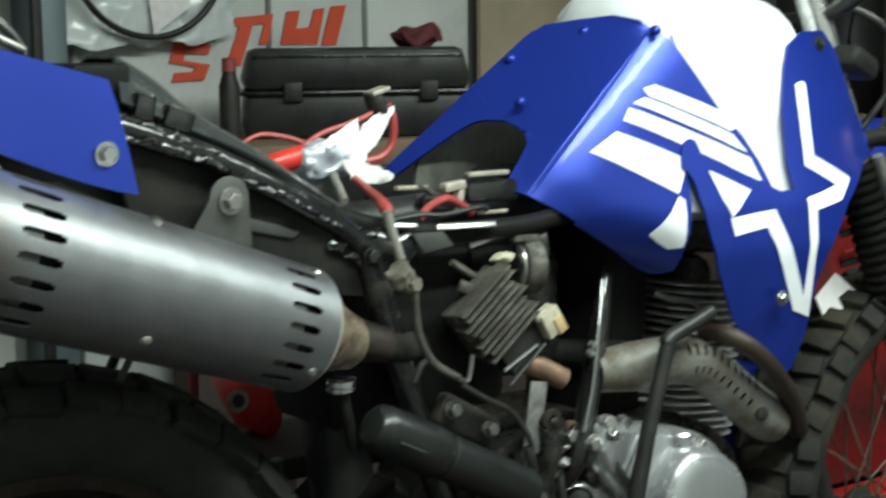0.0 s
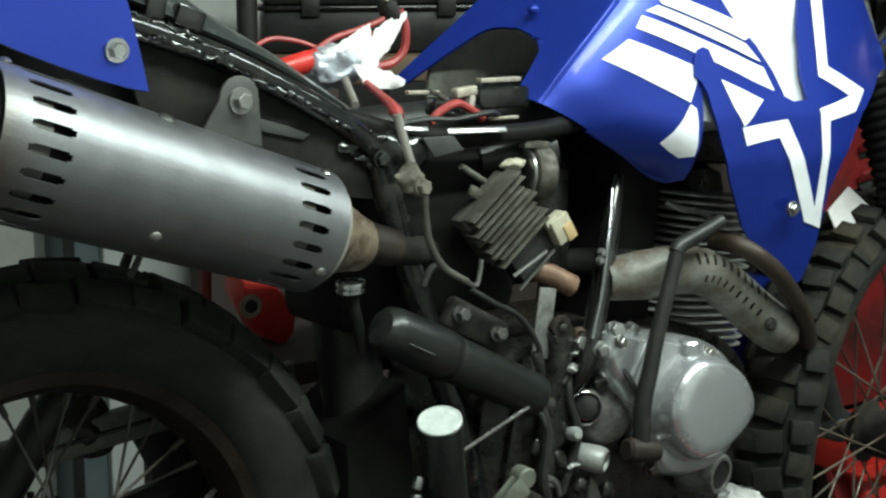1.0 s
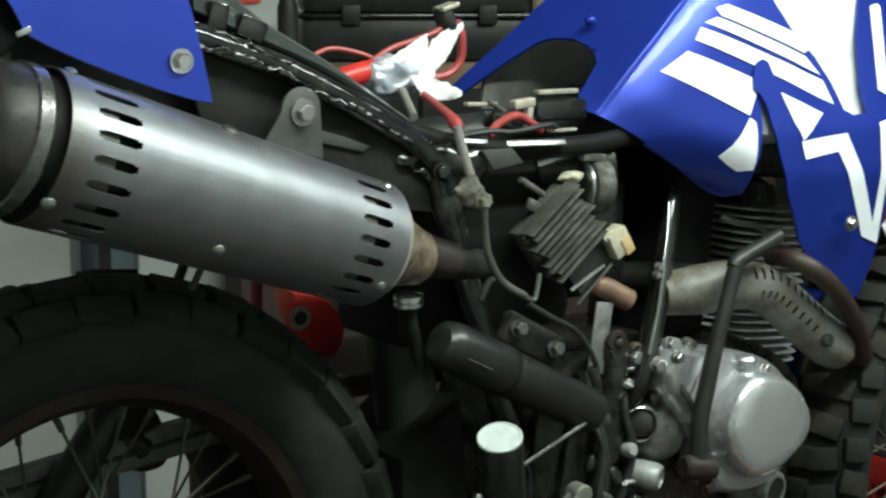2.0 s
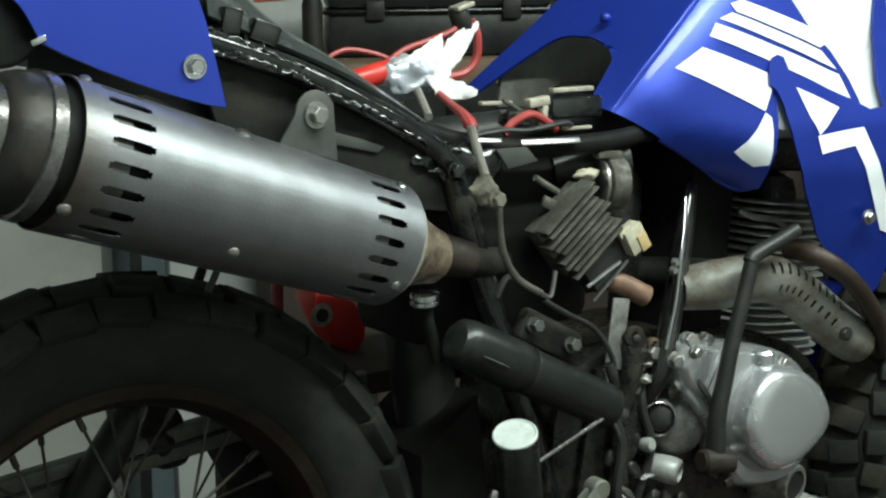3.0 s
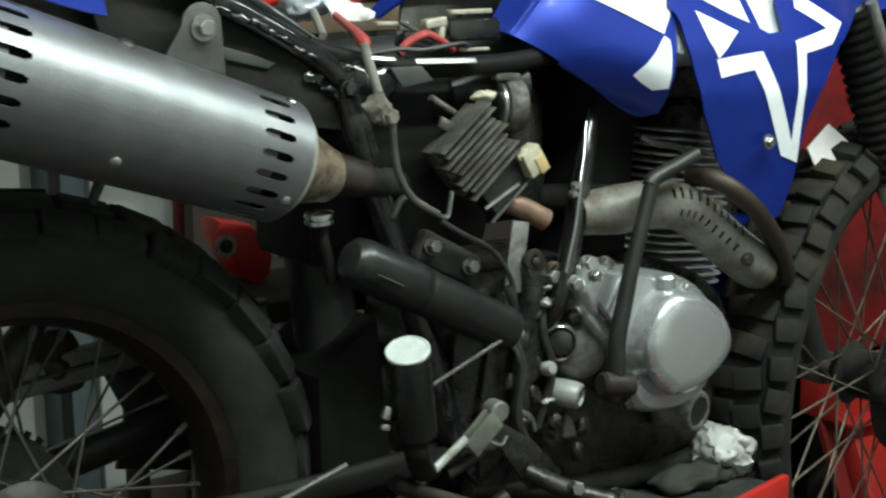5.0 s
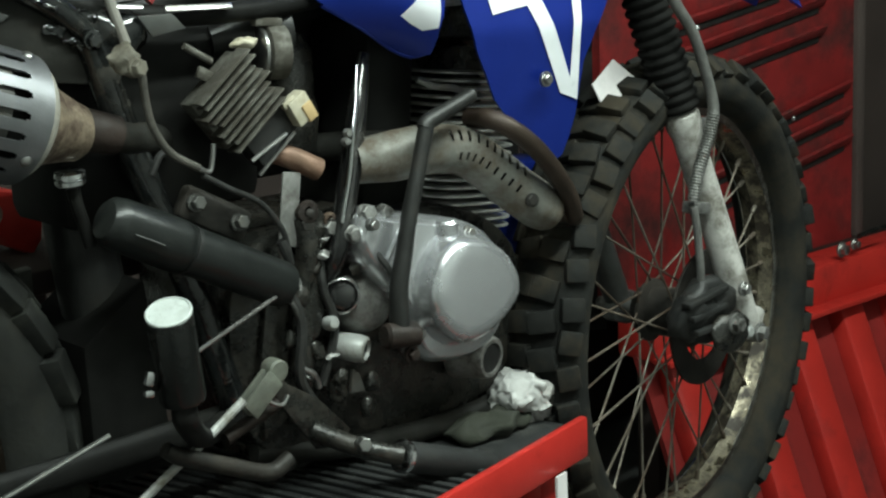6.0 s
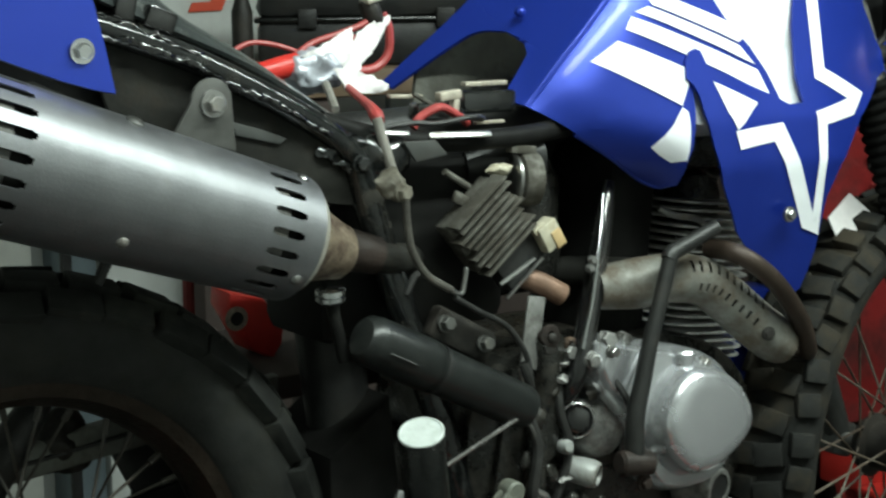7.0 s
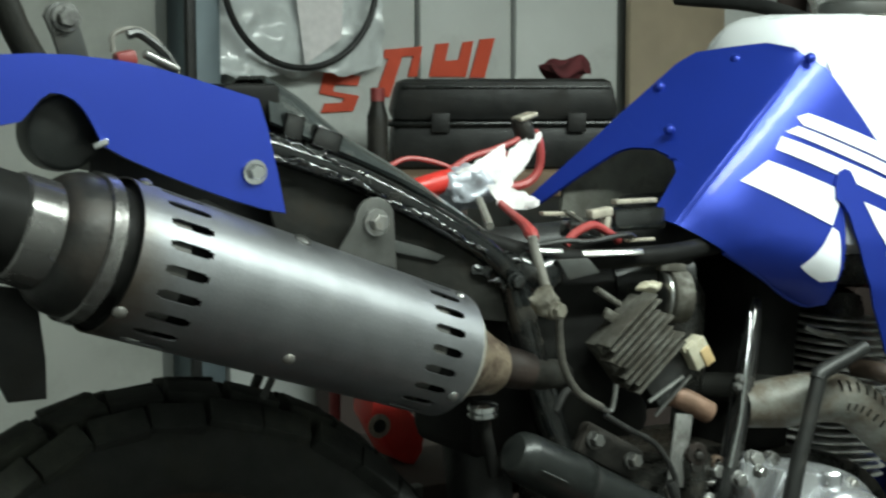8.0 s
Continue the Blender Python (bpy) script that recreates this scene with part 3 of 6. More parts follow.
# stool with a red bottle behind the rear wheel
stool = thing("stool", (-0.20, 0.30, FLOOR), "small dark wooden stool", "stool")
part("seat", block((-0.20, 0.29, 0.550), (0.25, 0.28, 0.03), bevel=0.006), DIM, stool)
for sx in (-0.29, -0.11):
    for sy in (0.18, 0.40):
        part("leg", tube([(sx, sy, FLOOR), (sx, sy, 0.537)], 0.016, 10), DIM, stool)
can = thing("red_bottle", (-0.20, 0.27, 0.565), "red plastic bottle with a round yellow label on the stool", "bottle")
part("body", plate([(-0.237, 0.632), (-0.235, 0.652), (-0.189, 0.641), (-0.159, 0.608), (-0.163, 0.578), (-0.177, 0.561), (-0.206, 0.576)], 0.245, 0.300, 0.008), RED_PLASTIC, can)
part("label", lathe((-0.227, 0.245, 0.619), (0, -1, 0), [(0, 0.0150), (0.0012, 0.0150)], 24), TAN, can, "worn yellow label")
part("label_mark", lathe((-0.227, 0.2435, 0.619), (0, -1, 0), [(0, 0.0085), (0.0012, 0.0085)], 20), KICK, can)
rod = solo("red_rod", tube([(-0.312, 0.20, 0.564), (-0.309, 0.20, 0.72)], 0.007, 8), DARK_RED, "thin dull red rod standing on the stool", "rod")

# red trailer body beyond the front wheel
TY = 0.55
trailer = thing("red_trailer", (1.9, TY, FLOOR), "red steel trailer side with pressed ribs", "trailer")
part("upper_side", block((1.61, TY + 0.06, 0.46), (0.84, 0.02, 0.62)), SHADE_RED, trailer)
for x0, z0, x1, z1 in ((1.34, 0.668, 1.747, 0.724), (1.34, 0.607, 1.889, 0.690), (1.34, 0.548, 1.890, 0.626), (1.50, 0.404, 1.988, 0.494), (1.50, 0.351, 1.989, 0.433),
                       (1.50, 0.291, 1.991, 0.370)):
    slope = math.degrees(math.atan2(z1 - z0, x1 - x0))
    long = math.hypot(x1 - x0, z1 - z0)
    # black strips stand for the shadow streaks under the louvres
    part("slot", block(((x0 + x1) / 2, TY + 0.0485, (z0 + z1) / 2), (long, 0.004, 0.022), turn(0, -slope, 0), bevel=0.001), BLACK, trailer, "black strip as louvre shadow")
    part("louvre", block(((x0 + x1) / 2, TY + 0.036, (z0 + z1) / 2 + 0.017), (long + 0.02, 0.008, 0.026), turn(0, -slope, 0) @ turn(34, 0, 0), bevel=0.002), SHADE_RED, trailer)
for x, z in ((1.434, 0.687), (1.753, 0.466)):
    part("rivet", rivet((x, TY + 0.012, z), (-0.3, -1, 0.3), 0.006, 0.005), CHROME, trailer, "bright rivet")
part("corner_post", block((2.042, TY + 0.055, 0.46), (0.03, 0.04, 0.62), bevel=0.008), DIM, trailer)
part("rail", block((2.05, TY - 0.02, 0.105), (1.70, 0.10, 0.095), bevel=0.008), RED_PAINT, trailer)
part("rail_lip", block((2.05, TY - 0.085, 0.062), (1.70, 0.05, 0.012), bevel=0.003), RED_PAINT, trailer)
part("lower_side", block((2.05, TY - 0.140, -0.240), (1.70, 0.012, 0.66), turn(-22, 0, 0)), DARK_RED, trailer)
for k in range(9):
    part("rib", block((1.28 + 0.19 * k, TY - 0.165, -0.240), (0.085, 0.05, 0.64), turn(-22, 0, 0), bevel=0.012), RED_PAINT, trailer)
part("bolt", bolt((1.814, 0.478, 0.176), (0, -1, 0), 0.012, 0.014), STEEL, trailer, "bright steel bolt")
part("bolt", bolt((1.861, 0.478, 0.18), (0, -1, 0), 0.009, 0.012), STEEL, trailer, "bright steel bolt")
part("clip", tube([(1.866, 0.47, 0.198), (1.909, 0.47, 0.201), (1.966, 0.47, 0.202)], 0.006, 8, 3), CASE_BLACK, trailer)
for ax in (1.45, 2.70):
    part("foot", block((ax, TY + 0.02, (FLOOR + 0.06) / 2), (0.08, 0.08, 0.06 - FLOOR), bevel=0.01), CASE_BLACK, trailer)

solo("dark_board", block((2.55, 0.95, 0.30), (1.24, 0.03, 1.70), bevel=0.006), DIM, "tall dull brown board standing behind the red trailer", "board")

# lift stand under the engine: local x runs along its red near edge
STAND = Matrix.Translation((0.301, -0.203, 0.0)) @ pose(0, 0, 0, 0, 0, 13.6)
lift = thing("lift_stand", (0.0, -0.05, FLOOR), "red steel lift stand with a ribbed black rubber mat", "stand")


def on_stand(bm):
    bmesh.ops.transform(bm, matrix=STAND, verts=bm.verts)
    return bm


part("edge_rail", on_stand(block((-0.40, 0.006, 0.312), (0.80, 0.012, 0.052), bevel=0.004)), RED_PAINT, lift, "bright red edge rail")
part("edge_rail", on_stand(block((-0.40, 0.40, 0.312), (0.80, 0.012, 0.052), bevel=0.004)), RED_PAINT, lift)
part("tray", on_stand(block((-0.40, 0.203, 0.303), (0.796, 0.385, 0.02), bevel=0.003)), RED_PAINT, lift)
part("mat", on_stand(block((-0.40, 0.203, 0.319), (0.79, 0.38, 0.012), bevel=0.003)), MAT_RUBBER, lift, "black rubber mat")
for k in range(34):
    part("mat_rib", on_stand(block((-0.788 + 0.018 * k, 0.203, 0.327), (0.008, 0.37, 0.005), bevel=0.0015)), MAT_RUBBER, lift)
for lx in (-0.74, -0.06):
    for ly in (0.04, 0.36):
        part("leg", on_stand(block((lx, ly, (FLOOR + 0.295) / 2), (0.04, 0.04, 0.295 - FLOOR), bevel=0.005)), RED_PAINT, lift)
part("brace", on_stand(block((-0.40, 0.04, -0.35), (0.66, 0.03, 0.03), bevel=0.004)), RED_PAINT, lift)
part("brace", on_stand(block((-0.40, 0.36, -0.35), (0.66, 0.03, 0.03), bevel=0.004)), RED_PAINT, lift)
strip = solo("paper_strip", on_stand(crumple(block((-0.075, -0.004, 0.225), (0.022, 0.003, 0.125)), 0.003, 40, 1.0)), PAPER,
             "torn white paper strip hanging from the red rail", "strip")
strip = solo("orange_tool", on_stand(block((-0.46, -0.02, 0.345), (0.16, 0.035, 0.02), turn(0, 0, -8), bevel=0.006)), RUSTY_ORANGE,
             "dull orange tool handle lying on the black mat", "tool")

bm = lump((0.266, -0.120, 0.354), (0.042, 0.042, 0.028), 5, 0.016, 38, 5.0)
crumple(bm, 0.006, 110, 2.0)
solo("shop_rag", bm, CLOTH, "crumpled dirty white rag on the rubber mat", "rag", angle=70)
bm = lump((0.20, -0.13, 0.338), (0.062, 0.035, 0.014), 4, 0.010, 40, 7.0)
solo("glove", bm, GREEN_CLOTH, "limp olive work glove on the rubber mat", "glove", angle=70)


# ---------------------------------------------------------------- the motorcycle
bike = thing("motorcycle", (0.05, 0.0, 0.335), "blue and white trail motorcycle without seat, grimy engine and grey muffler", "motorcycle")

# muffler
MA, MB = V(-0.700, -0.145, 0.893), V(-0.352, -0.112, 0.773)
MW = (MB - MA).normalized()
ML = (MB - MA).length
MUP = V(0, 0, 1)


def muffler_radius(s):
    return 0.0665 + (0.0610 - 0.0665) * s / ML


def muffler_shell():
    """The outer can: a turned sheet with two rings of rounded slots cut through it."""
    bm = bmesh.new()
    side = (MUP - MW * MUP.dot(MW)).normalized()
    other = MW.cross(side)
    angles = []
    count = 20
    for k in range(count):
        base = 360 / count * k - 4.4
        angles += [base, base + 1.2, base + 3.6, base + 6.0, base + 7.2, base + 12.6]
    per = 6
    s_rows = [0, 0.006, 0.025, 0.029, 0.062, 0.066, 0.12, 0.18, 0.24, ML - 0.060, ML - 0.0565, ML - 0.0275, ML - 0.024, ML - 0.006, ML]
    rings = []
    for s in s_rows:
        r = muffler_radius(s)
        rings.append([bm.verts.new(MA + MW * s + r * (math.cos(radians(a)) * side + math.sin(radians(a)) * other)) for a in angles])
    n = len(angles)
    for i in range(len(s_rows) - 1):
        whole, tip = i in (3, 10), i in (2, 4, 9, 11)
        for j in range(n):
            kind = j % per
            if whole and kind in (0, 1, 2, 3):
                continue
            if tip and kind in (1, 2):
                continue
            bm.faces.new((rings[i][j], rings[i][(j + 1) % n], rings[i + 1][(j + 1) % n], rings[i + 1][j]))
    return bm


muffler = part("muffler", muffler_shell(), MUFFLER, bike, "grey steel muffler can, slotted ends, browned by heat", angle=30, solid=0.0016)
part("core", lathe(MA, MW, [(0.002, 0.0585), (ML * 0.5, 0.056), (ML - 0.01, 0.0505)], 32), CAN_BLACK, muffler)
part("core_ring", lathe(MA, MW, [(0.010, 0.0590), (0.012, 0.0630), (0.047, 0.0622), (0.049, 0.0585)], 40), ZINC, muffler)
part("core_ring", lathe(MA, MW, [(ML - 0.075, 0.0560), (ML - 0.073, 0.0590), (ML - 0.040, 0.0583), (ML - 0.038, 0.0550)], 40), ZINC, muffler)
part("front_cone", lathe(MA + MW * (ML - 0.004), MW, [(0, 0.0610), (0.006, 0.0592), (0.014, 0.0540), (0.018, 0.0490)], 40), WELD, muffler, "pale heat-bleached end ring")
part("outlet_cone", lathe(MA + MW * (ML + 0.012), MW, [(0, 0.0485), (0.004, 0.0450), (0.020, 0.0370), (0.042, 0.0300), (0.054, 0.0275), (0.060, 0.0230)], 36), CONE_RUST, muffler, "rusty tapering cone")
part("rear_band", lathe(MA - MW * 0.027, MW, [(0, 0.0600), (0.002, 0.0640), (0.013, 0.0648), (0.017, 0.0600)], 40), DULL_BAND, muffler, "dull steel band")
part("groove", lathe(MA - MW * 0.012, MW, [(0, 0.0585), (0.013, 0.0585), (0.016, 0.0640)], 40), CAN_BLACK, muffler)
part("rear_cap", lathe(MA - MW * 0.058, MW, [(0, 0.0440), (0.003, 0.0500), (0.010, 0.0560), (0.020, 0.0600), (0.034, 0.0612)], 40), MUF_DARK, muffler, "sooty black rear cap")
part("outlet", lathe(MA - MW * 0.175, MW, [(0.006, 0.036), (0, 0.038), (0.0, 0.0415), (0.03, 0.042), (0.06, 0.0425), (0.120, 0.0435)], 32, close=False), CAN_BLACK, muffler)
part("outlet_ring", lathe(MA - MW * 0.088, MW, [(0, 0.0430), (0.002, 0.0455), (0.034, 0.0460), (0.036, 0.0430)], 32), DULL_BAND, muffler, "polished ring")


def on_muffler(s, deg, r=0.0062, name="rivet"):
    side = (MUP - MW * MUP.dot(MW)).normalized()
    other = MW.cross(side)
    way = math.cos(radians(deg)) * side + math.sin(radians(deg)) * other
    if way.y > 0.2 and abs(deg) > 20:
        way = math.cos(radians(-deg)) * side + math.sin(radians(-deg)) * other
    p = MA + MW * s + way * (muffler_radius(s) + 0.0003)
    return part(name, rivet(p, way, r, 0.0045), STEEL, muffler)


on_muffler(0.172, 133)
on_muffler(0.004, 130)
on_muffler(0.012, 12)
on_muffler(ML - 0.016, 24)
on_muffler(ML - 0.012, 128)
on_muffler(0.168, 22, 0.009, "flat_rivet")
arc = [(-0.432 + 0.021 * math.cos(radians(a)), 0.908 + 0.021 * math.sin(radians(a))) for a in range(20, 181, 20)]
part("bracket", plate([(-0.409, 0.860)] + arc + [(-0.471, 0.880)], -0.125, -0.121, 0.0012), ZINC, muffler, "dull grey steel hanger bracket")
part("bracket_foot", block((-0.440, -0.120, 0.866), (0.066, 0.022, 0.006), turn(0, 19, 0), bevel=0.002), BARE, muffler)
part("bracket_bolt", bolt((-0.432, -0.127, 0.9055), (0, -1, 0), 0.0085, 0.010, 1.5), STEEL, muffler)

part("rear_bracket", plate([(-0.790, 0.868), (-0.785, 0.800), (-0.768, 0.765), (-0.735, 0.765), (-0.735, 0.800), (-0.742, 0.860)], -0.092, -0.086, 0.001), BLACK, muffler, "black steel bracket")

part("stay_rod", tube([(-0.532, -0.130, 0.790), (-0.542, -0.130, 0.769), (-0.550, -0.128, 0.752)], 0.0035, 8), BLACK, muffler)

# exhaust pipe from the engine to the muffler
part("exhaust_pipe", tube([(-0.292, -0.108, 0.757), (-0.272, -0.110, 0.751), (-0.250, -0.110, 0.745)], [0.0215, 0.0205, 0.0195], 20, 6), PIPE_DARK, bike, "rusty heat-stained pipe")
part("exhaust_pipe", tube([(-0.262, -0.109, 0.748), (-0.230, -0.106, 0.739), (-0.195, -0.080, 0.731), (-0.14, -0.02, 0.715), (-0.06, 0.03, 0.690), (0.02, 0.03, 0.680), (0.090, -0.06, 0.685), (0.12, -0.122, 0.685)], 0.0165, 18, 6), GUSSET, bike, "sooty black pipe")

# rear side panel
PANEL_Y = lambda x, z: -0.142 + 0.10 * (x + 0.55) ** 2 + 0.16 * (z - 0.965) + 0.4 * max(0, z - 0.99) ** 2
panel_outline = [(-0.799, 1.056), (-0.771, 1.057), (-0.744, 1.058), (-0.716, 1.057), (-0.678, 1.053), (-0.649, 1.048), (-0.62, 1.04), (-0.59, 1.031), (-0.553, 1.02), (-0.547, 0.996), (-0.541, 0.959), (-0.536, 0.92), (-0.555, 0.924), (-0.581, 0.932), (-0.616, 0.945), (-0.65, 0.959), (-0.678, 0.972), (-0.694, 0.981), (-0.699, 0.989), (-0.705, 1.003), (-0.71, 1.012), (-0.717, 1.02), (-0.727, 1.025), (-0.736, 1.026), (-0.745, 1.021), (-0.753, 1.012), (-0.762, 1.003), (-0.778, 1.0), (-0.805, 0.998)]
side_panel = part("side_panel", sheet(panel_outline, PANEL_Y, 0, 0.02), BLUE, bike, "glossy blue rear side panel", solid=0.004)
part("panel_bolt", bolt((-0.563, -0.147, 0.957), (0, -1, 0), 0.0075, 0.007, 1.5), CHROME, side_panel, "hex bolt with washer")
part("inner_panel", plate([(-0.69, 1.02), (-0.56, 1.02), (-0.54, 0.93), (-0.62, 0.93), (-0.69, 0.955)], -0.085, -0.08), BLACK, bike)
part("inner_guard", lathe((-0.719, -0.112, 0.993), (0, 1, 0), [(0.0015, 0.004), (0, 0.028), (0.002, 0.032), (0.010, 0.0335), (0.03, 0.0335)], 28), TUBE_GREY, bike, "dusty dark inner guard")
part("guard_clip", block((-0.699, -0.14, 0.984), (0.014, 0.006, 0.006), turn(0, -20, 0), bevel=0.0015), CHROME, bike, "bright clip")

# tail strut and loose plugs
part("tail_strut", plate([(-0.717, 1.092), (-0.713, 1.1), (-0.705, 1.104), (-0.695, 1.102), (-0.689, 1.095), (-0.683, 1.076), (-0.677, 1.054), (-0.703, 1.054), (-0.71, 1.076)], -0.054, -0.048, 0.001), GREY_PANEL, bike, "grey steel tail strut")
part("strut_bolt", bolt((-0.698, -0.055, 1.091), (0, -1, 0), 0.009, 0.009), DIRTY_ALU, bike)
part("tail_tube", tube([(-0.771, -0.05, 1.133), (-0.751, -0.05, 1.105), (-0.74, -0.05, 1.079), (-0.726, -0.05, 1.053)], 0.013, 12), GUSSET, bike, "black tail tube")
# the plug's red is darkened for the shade under the tail
part("wire_plug", block((-0.642, -0.045, 1.056), (0.020, 0.016, 0.014), turn(0, -12, 0), bevel=0.004), DULL_RED, bike, "red wire plug, darkened for shade")
part("wire", tube([(-0.653, -0.045, 1.061), (-0.653, -0.045, 1.076), (-0.641, -0.045, 1.082), (-0.626, -0.045, 1.081), (-0.608, -0.045, 1.068), (-0.592, -0.045, 1.043)], 0.0026, 8), GREY_WIRE, bike)
part("wire", tube([(-0.641, -0.05, 1.077), (-0.631, -0.05, 1.079), (-0.618, -0.05, 1.071), (-0.606, -0.05, 1.061), (-0.596, -0.05, 1.046)], 0.0045, 8), BLACK_WIRE, bike)
part("bullet_plug", lathe((-0.627, -0.052, 1.061), V(0.029, -0.0, -0.013), [(0, 0.003), (0.002, 0.0045), (0.030, 0.0045), (0.036, 0.003)], 12), STEEL, bike)

# frame and seat base
RAIL = [(-0.62, -0.098, 1.008), (-0.545, -0.102, 0.982), (-0.490, -0.103, 0.963), (-0.440, -0.103, 0.945), (-0.385, -0.103, 0.919), (-0.335, -0.102, 0.893), (-0.285, -0.10, 0.862), (-0.245, -0.10, 0.825)]
part("frame_rail", tube(RAIL, 0.0125, 18, 10), RAIL_PAINT, bike, "glossy black painted frame rail", angle=80)
part("frame_rail", tube([(x, -y, z) for x, y, z in RAIL], 0.0125, 12), GLOSS_BLACK, bike)
weld = spline([(-0.545, -0.113, 0.972), (-0.503, -0.116, 0.962), (-0.457, -0.117, 0.946), (-0.421, -0.117, 0.930), (-0.379, -0.117, 0.909), (-0.347, -0.116, 0.895), (-0.300, -0.114, 0.867)], 8)
part("weld_bead", crumple(crumple(tube(weld, 0.0030, 14, 6), 0.0034, 62, 3.0), 0.0026, 170, 1.0), WELD_GLOSS, bike, "lumpy glossy weld bead", angle=80)
weld = spline([(-0.548, -0.108, 0.992), (-0.514, -0.111, 0.980), (-0.474, -0.112, 0.965), (-0.43, -0.112, 0.948)], 8)
part("weld_bead", crumple(crumple(tube(weld, 0.0024, 14, 6), 0.0036, 66, 5.0), 0.0026, 160, 2.0), WELD_GLOSS, bike, "lumpy glossy weld bead", angle=80)
part("gusset", plate([(-0.545, 0.972), (-0.457, 0.944), (-0.38, 0.908), (-0.30, 0.865), (-0.25, 0.825), (-0.235, 0.79), (-0.30, 0.80), (-0.36, 0.835), (-0.52, 0.895)], -0.100, -0.094, 0.002), GUSSET, bike, "black frame gusset")
part("gusset_tab", plate([(-0.402, 0.886), (-0.370, 0.877), (-0.344, 0.867), (-0.352, 0.862), (-0.398, 0.873)], -0.104, -0.1005, 0.001), GREY_PANEL, bike, "dull grey tab")


def seat_sheet():
    """A smooth dished sheet that runs down to the tank."""
    bm = bmesh.new()
    rim = spline([(-0.515, -0.075, 0.998), (-0.470, -0.084, 0.978), (-0.42, -0.088, 0.957), (-0.37, -0.090, 0.934), (-0.32, -0.090, 0.905), (-0.27, -0.085, 0.874)], 6)
    crest = spline([(-0.500, -0.030, 1.040), (-0.462, -0.034, 1.016), (-0.425, -0.038, 0.985), (-0.372, -0.042, 0.952), (-0.315, -0.046, 0.912), (-0.265, -0.05, 0.878)], 6)
    rows = []
    for p, q in zip(rim, crest):
        half = [p.lerp(q, k / 6) + V(0, 0, 0.004 * math.sin(math.pi * k / 6)) for k in range(7)]
        rows.append([bm.verts.new(v) for v in half] + [bm.verts.new(V(v.x, -v.y, v.z)) for v in reversed(half)])
    for a, b in zip(rows, rows[1:]):
        for k in range(len(a) - 1):
            bm.faces.new((a[k], a[k + 1], b[k + 1], b[k]))
    return bm


seat = part("seat_base", seat_sheet(), SEAT_SHEET, bike, "smooth dark plastic seat base", angle=70, solid=0.004)
part("battery_box", block((-0.525, 0.0, 1.011), (0.059, 0.12, 0.046), bevel=0.006), CAN_BLACK, seat, "matt black box")
part("seat_lug", block((-0.4935, -0.076, 0.993), (0.020, 0.016, 0.026), turn(0, 12, 0), bevel=0.003), WELD_GLOSS, seat)
part("seat_lug", block((-0.4615, -0.080, 0.981), (0.030, 0.018, 0.022), turn(0, 22, 0), bevel=0.0035), WELD_GLOSS, seat)
part("top_tube", tube([(-0.30, -0.09, 0.880), (-0.24, -0.095, 0.862), (-0.17, -0.10, 0.853), (-0.07, -0.10, 0.852), (0.02, -0.08, 0.856)], 0.0110, 16), CAN_BLACK, bike, "dull black frame tube")
part("backbone", tube([(-0.28, 0.02, 0.850), (0.0, 0.02, 0.862), (0.30, 0.0, 0.90), (0.50, 0.0, 0.90)], 0.026, 14), BLACK, bike)
part("seat_tube", tube([(-0.262, -0.10, 0.835), (-0.24, -0.10, 0.76), (-0.20, -0.09, 0.66), (-0.16, -0.09, 0.55), (-0.13, -0.09, 0.44)], 0.0165, 14), GLOSS_BLACK, bike)
part("frame_lug", lump((-0.235, -0.102, 0.843), (0.034, 0.018, 0.026), 3, 0.006, 60, 1.0), GLOSS_BLACK, bike, "welded black frame lug")
for k, p in enumerate(((-0.270, -0.110, 0.861), (-0.299, -0.104, 0.849), (-0.280, -0.104, 0.835))):
    part("weld_lump", crumple(lump(p, (0.012, 0.0035, 0.006), 4, 0.005, 90, k + 1.0, turn(0, 28, 0)), 0.0025, 190, k), RAIL_PAINT, bike, "lumpy black weld", angle=80)
part("frame_bolt", bolt((-0.268, -0.115, 0.838), (0, -1, 0), 0.0075, 0.007, 1.3), GLOSS_BLACK, bike)
part("frame_bracket", plate([(-0.221, 0.857), (-0.182, 0.857), (-0.167, 0.841), (-0.206, 0.836)], -0.120, -0.116, 0.0012), GREY_PANEL, bike, "folded grey metal bracket")
part("chrome_strip", block((-0.149, -0.117, 0.86), (0.077, 0.003, 0.0065), turn(-32, 1.7, 0), bevel=0.0008), POLISHED, bike, "bright metal strip")
part("chrome_strip", block((-0.226, -0.115, 0.866), (0.030, 0.003, 0.0055), turn(-32, 5, 0), bevel=0.0008), POLISHED, bike)
part("metal_bar", block((-0.179, -0.06, 0.898), (0.040, 0.008, 0.0042), turn(0, 2, 0), bevel=0.001), TAN, bike, "tan metal bar")
part("metal_bar", block((-0.077, -0.06, 0.9075), (0.056, 0.010, 0.0050), bevel=0.001), TAN, bike, "tan metal bar")
part("metal_bar", block((-0.093, -0.09, 0.8685), (0.038, 0.006, 0.0035), bevel=0.001), TAN, bike)
part("bar_block", block((-0.131, -0.07, 0.8975), (0.028, 0.012, 0.010), turn(0, -6, 0), bevel=0.002), TAN, bike, "tan block")
part("bar_post", block((-0.124, -0.07, 0.882), (0.008, 0.010, 0.024), turn(0, 8, 0), bevel=0.002), TAN, bike)
part("bar_web", block((-0.150, -0.064, 0.889), (0.050, 0.006, 0.004), turn(0, 28, 0), bevel=0.001), REG, bike)
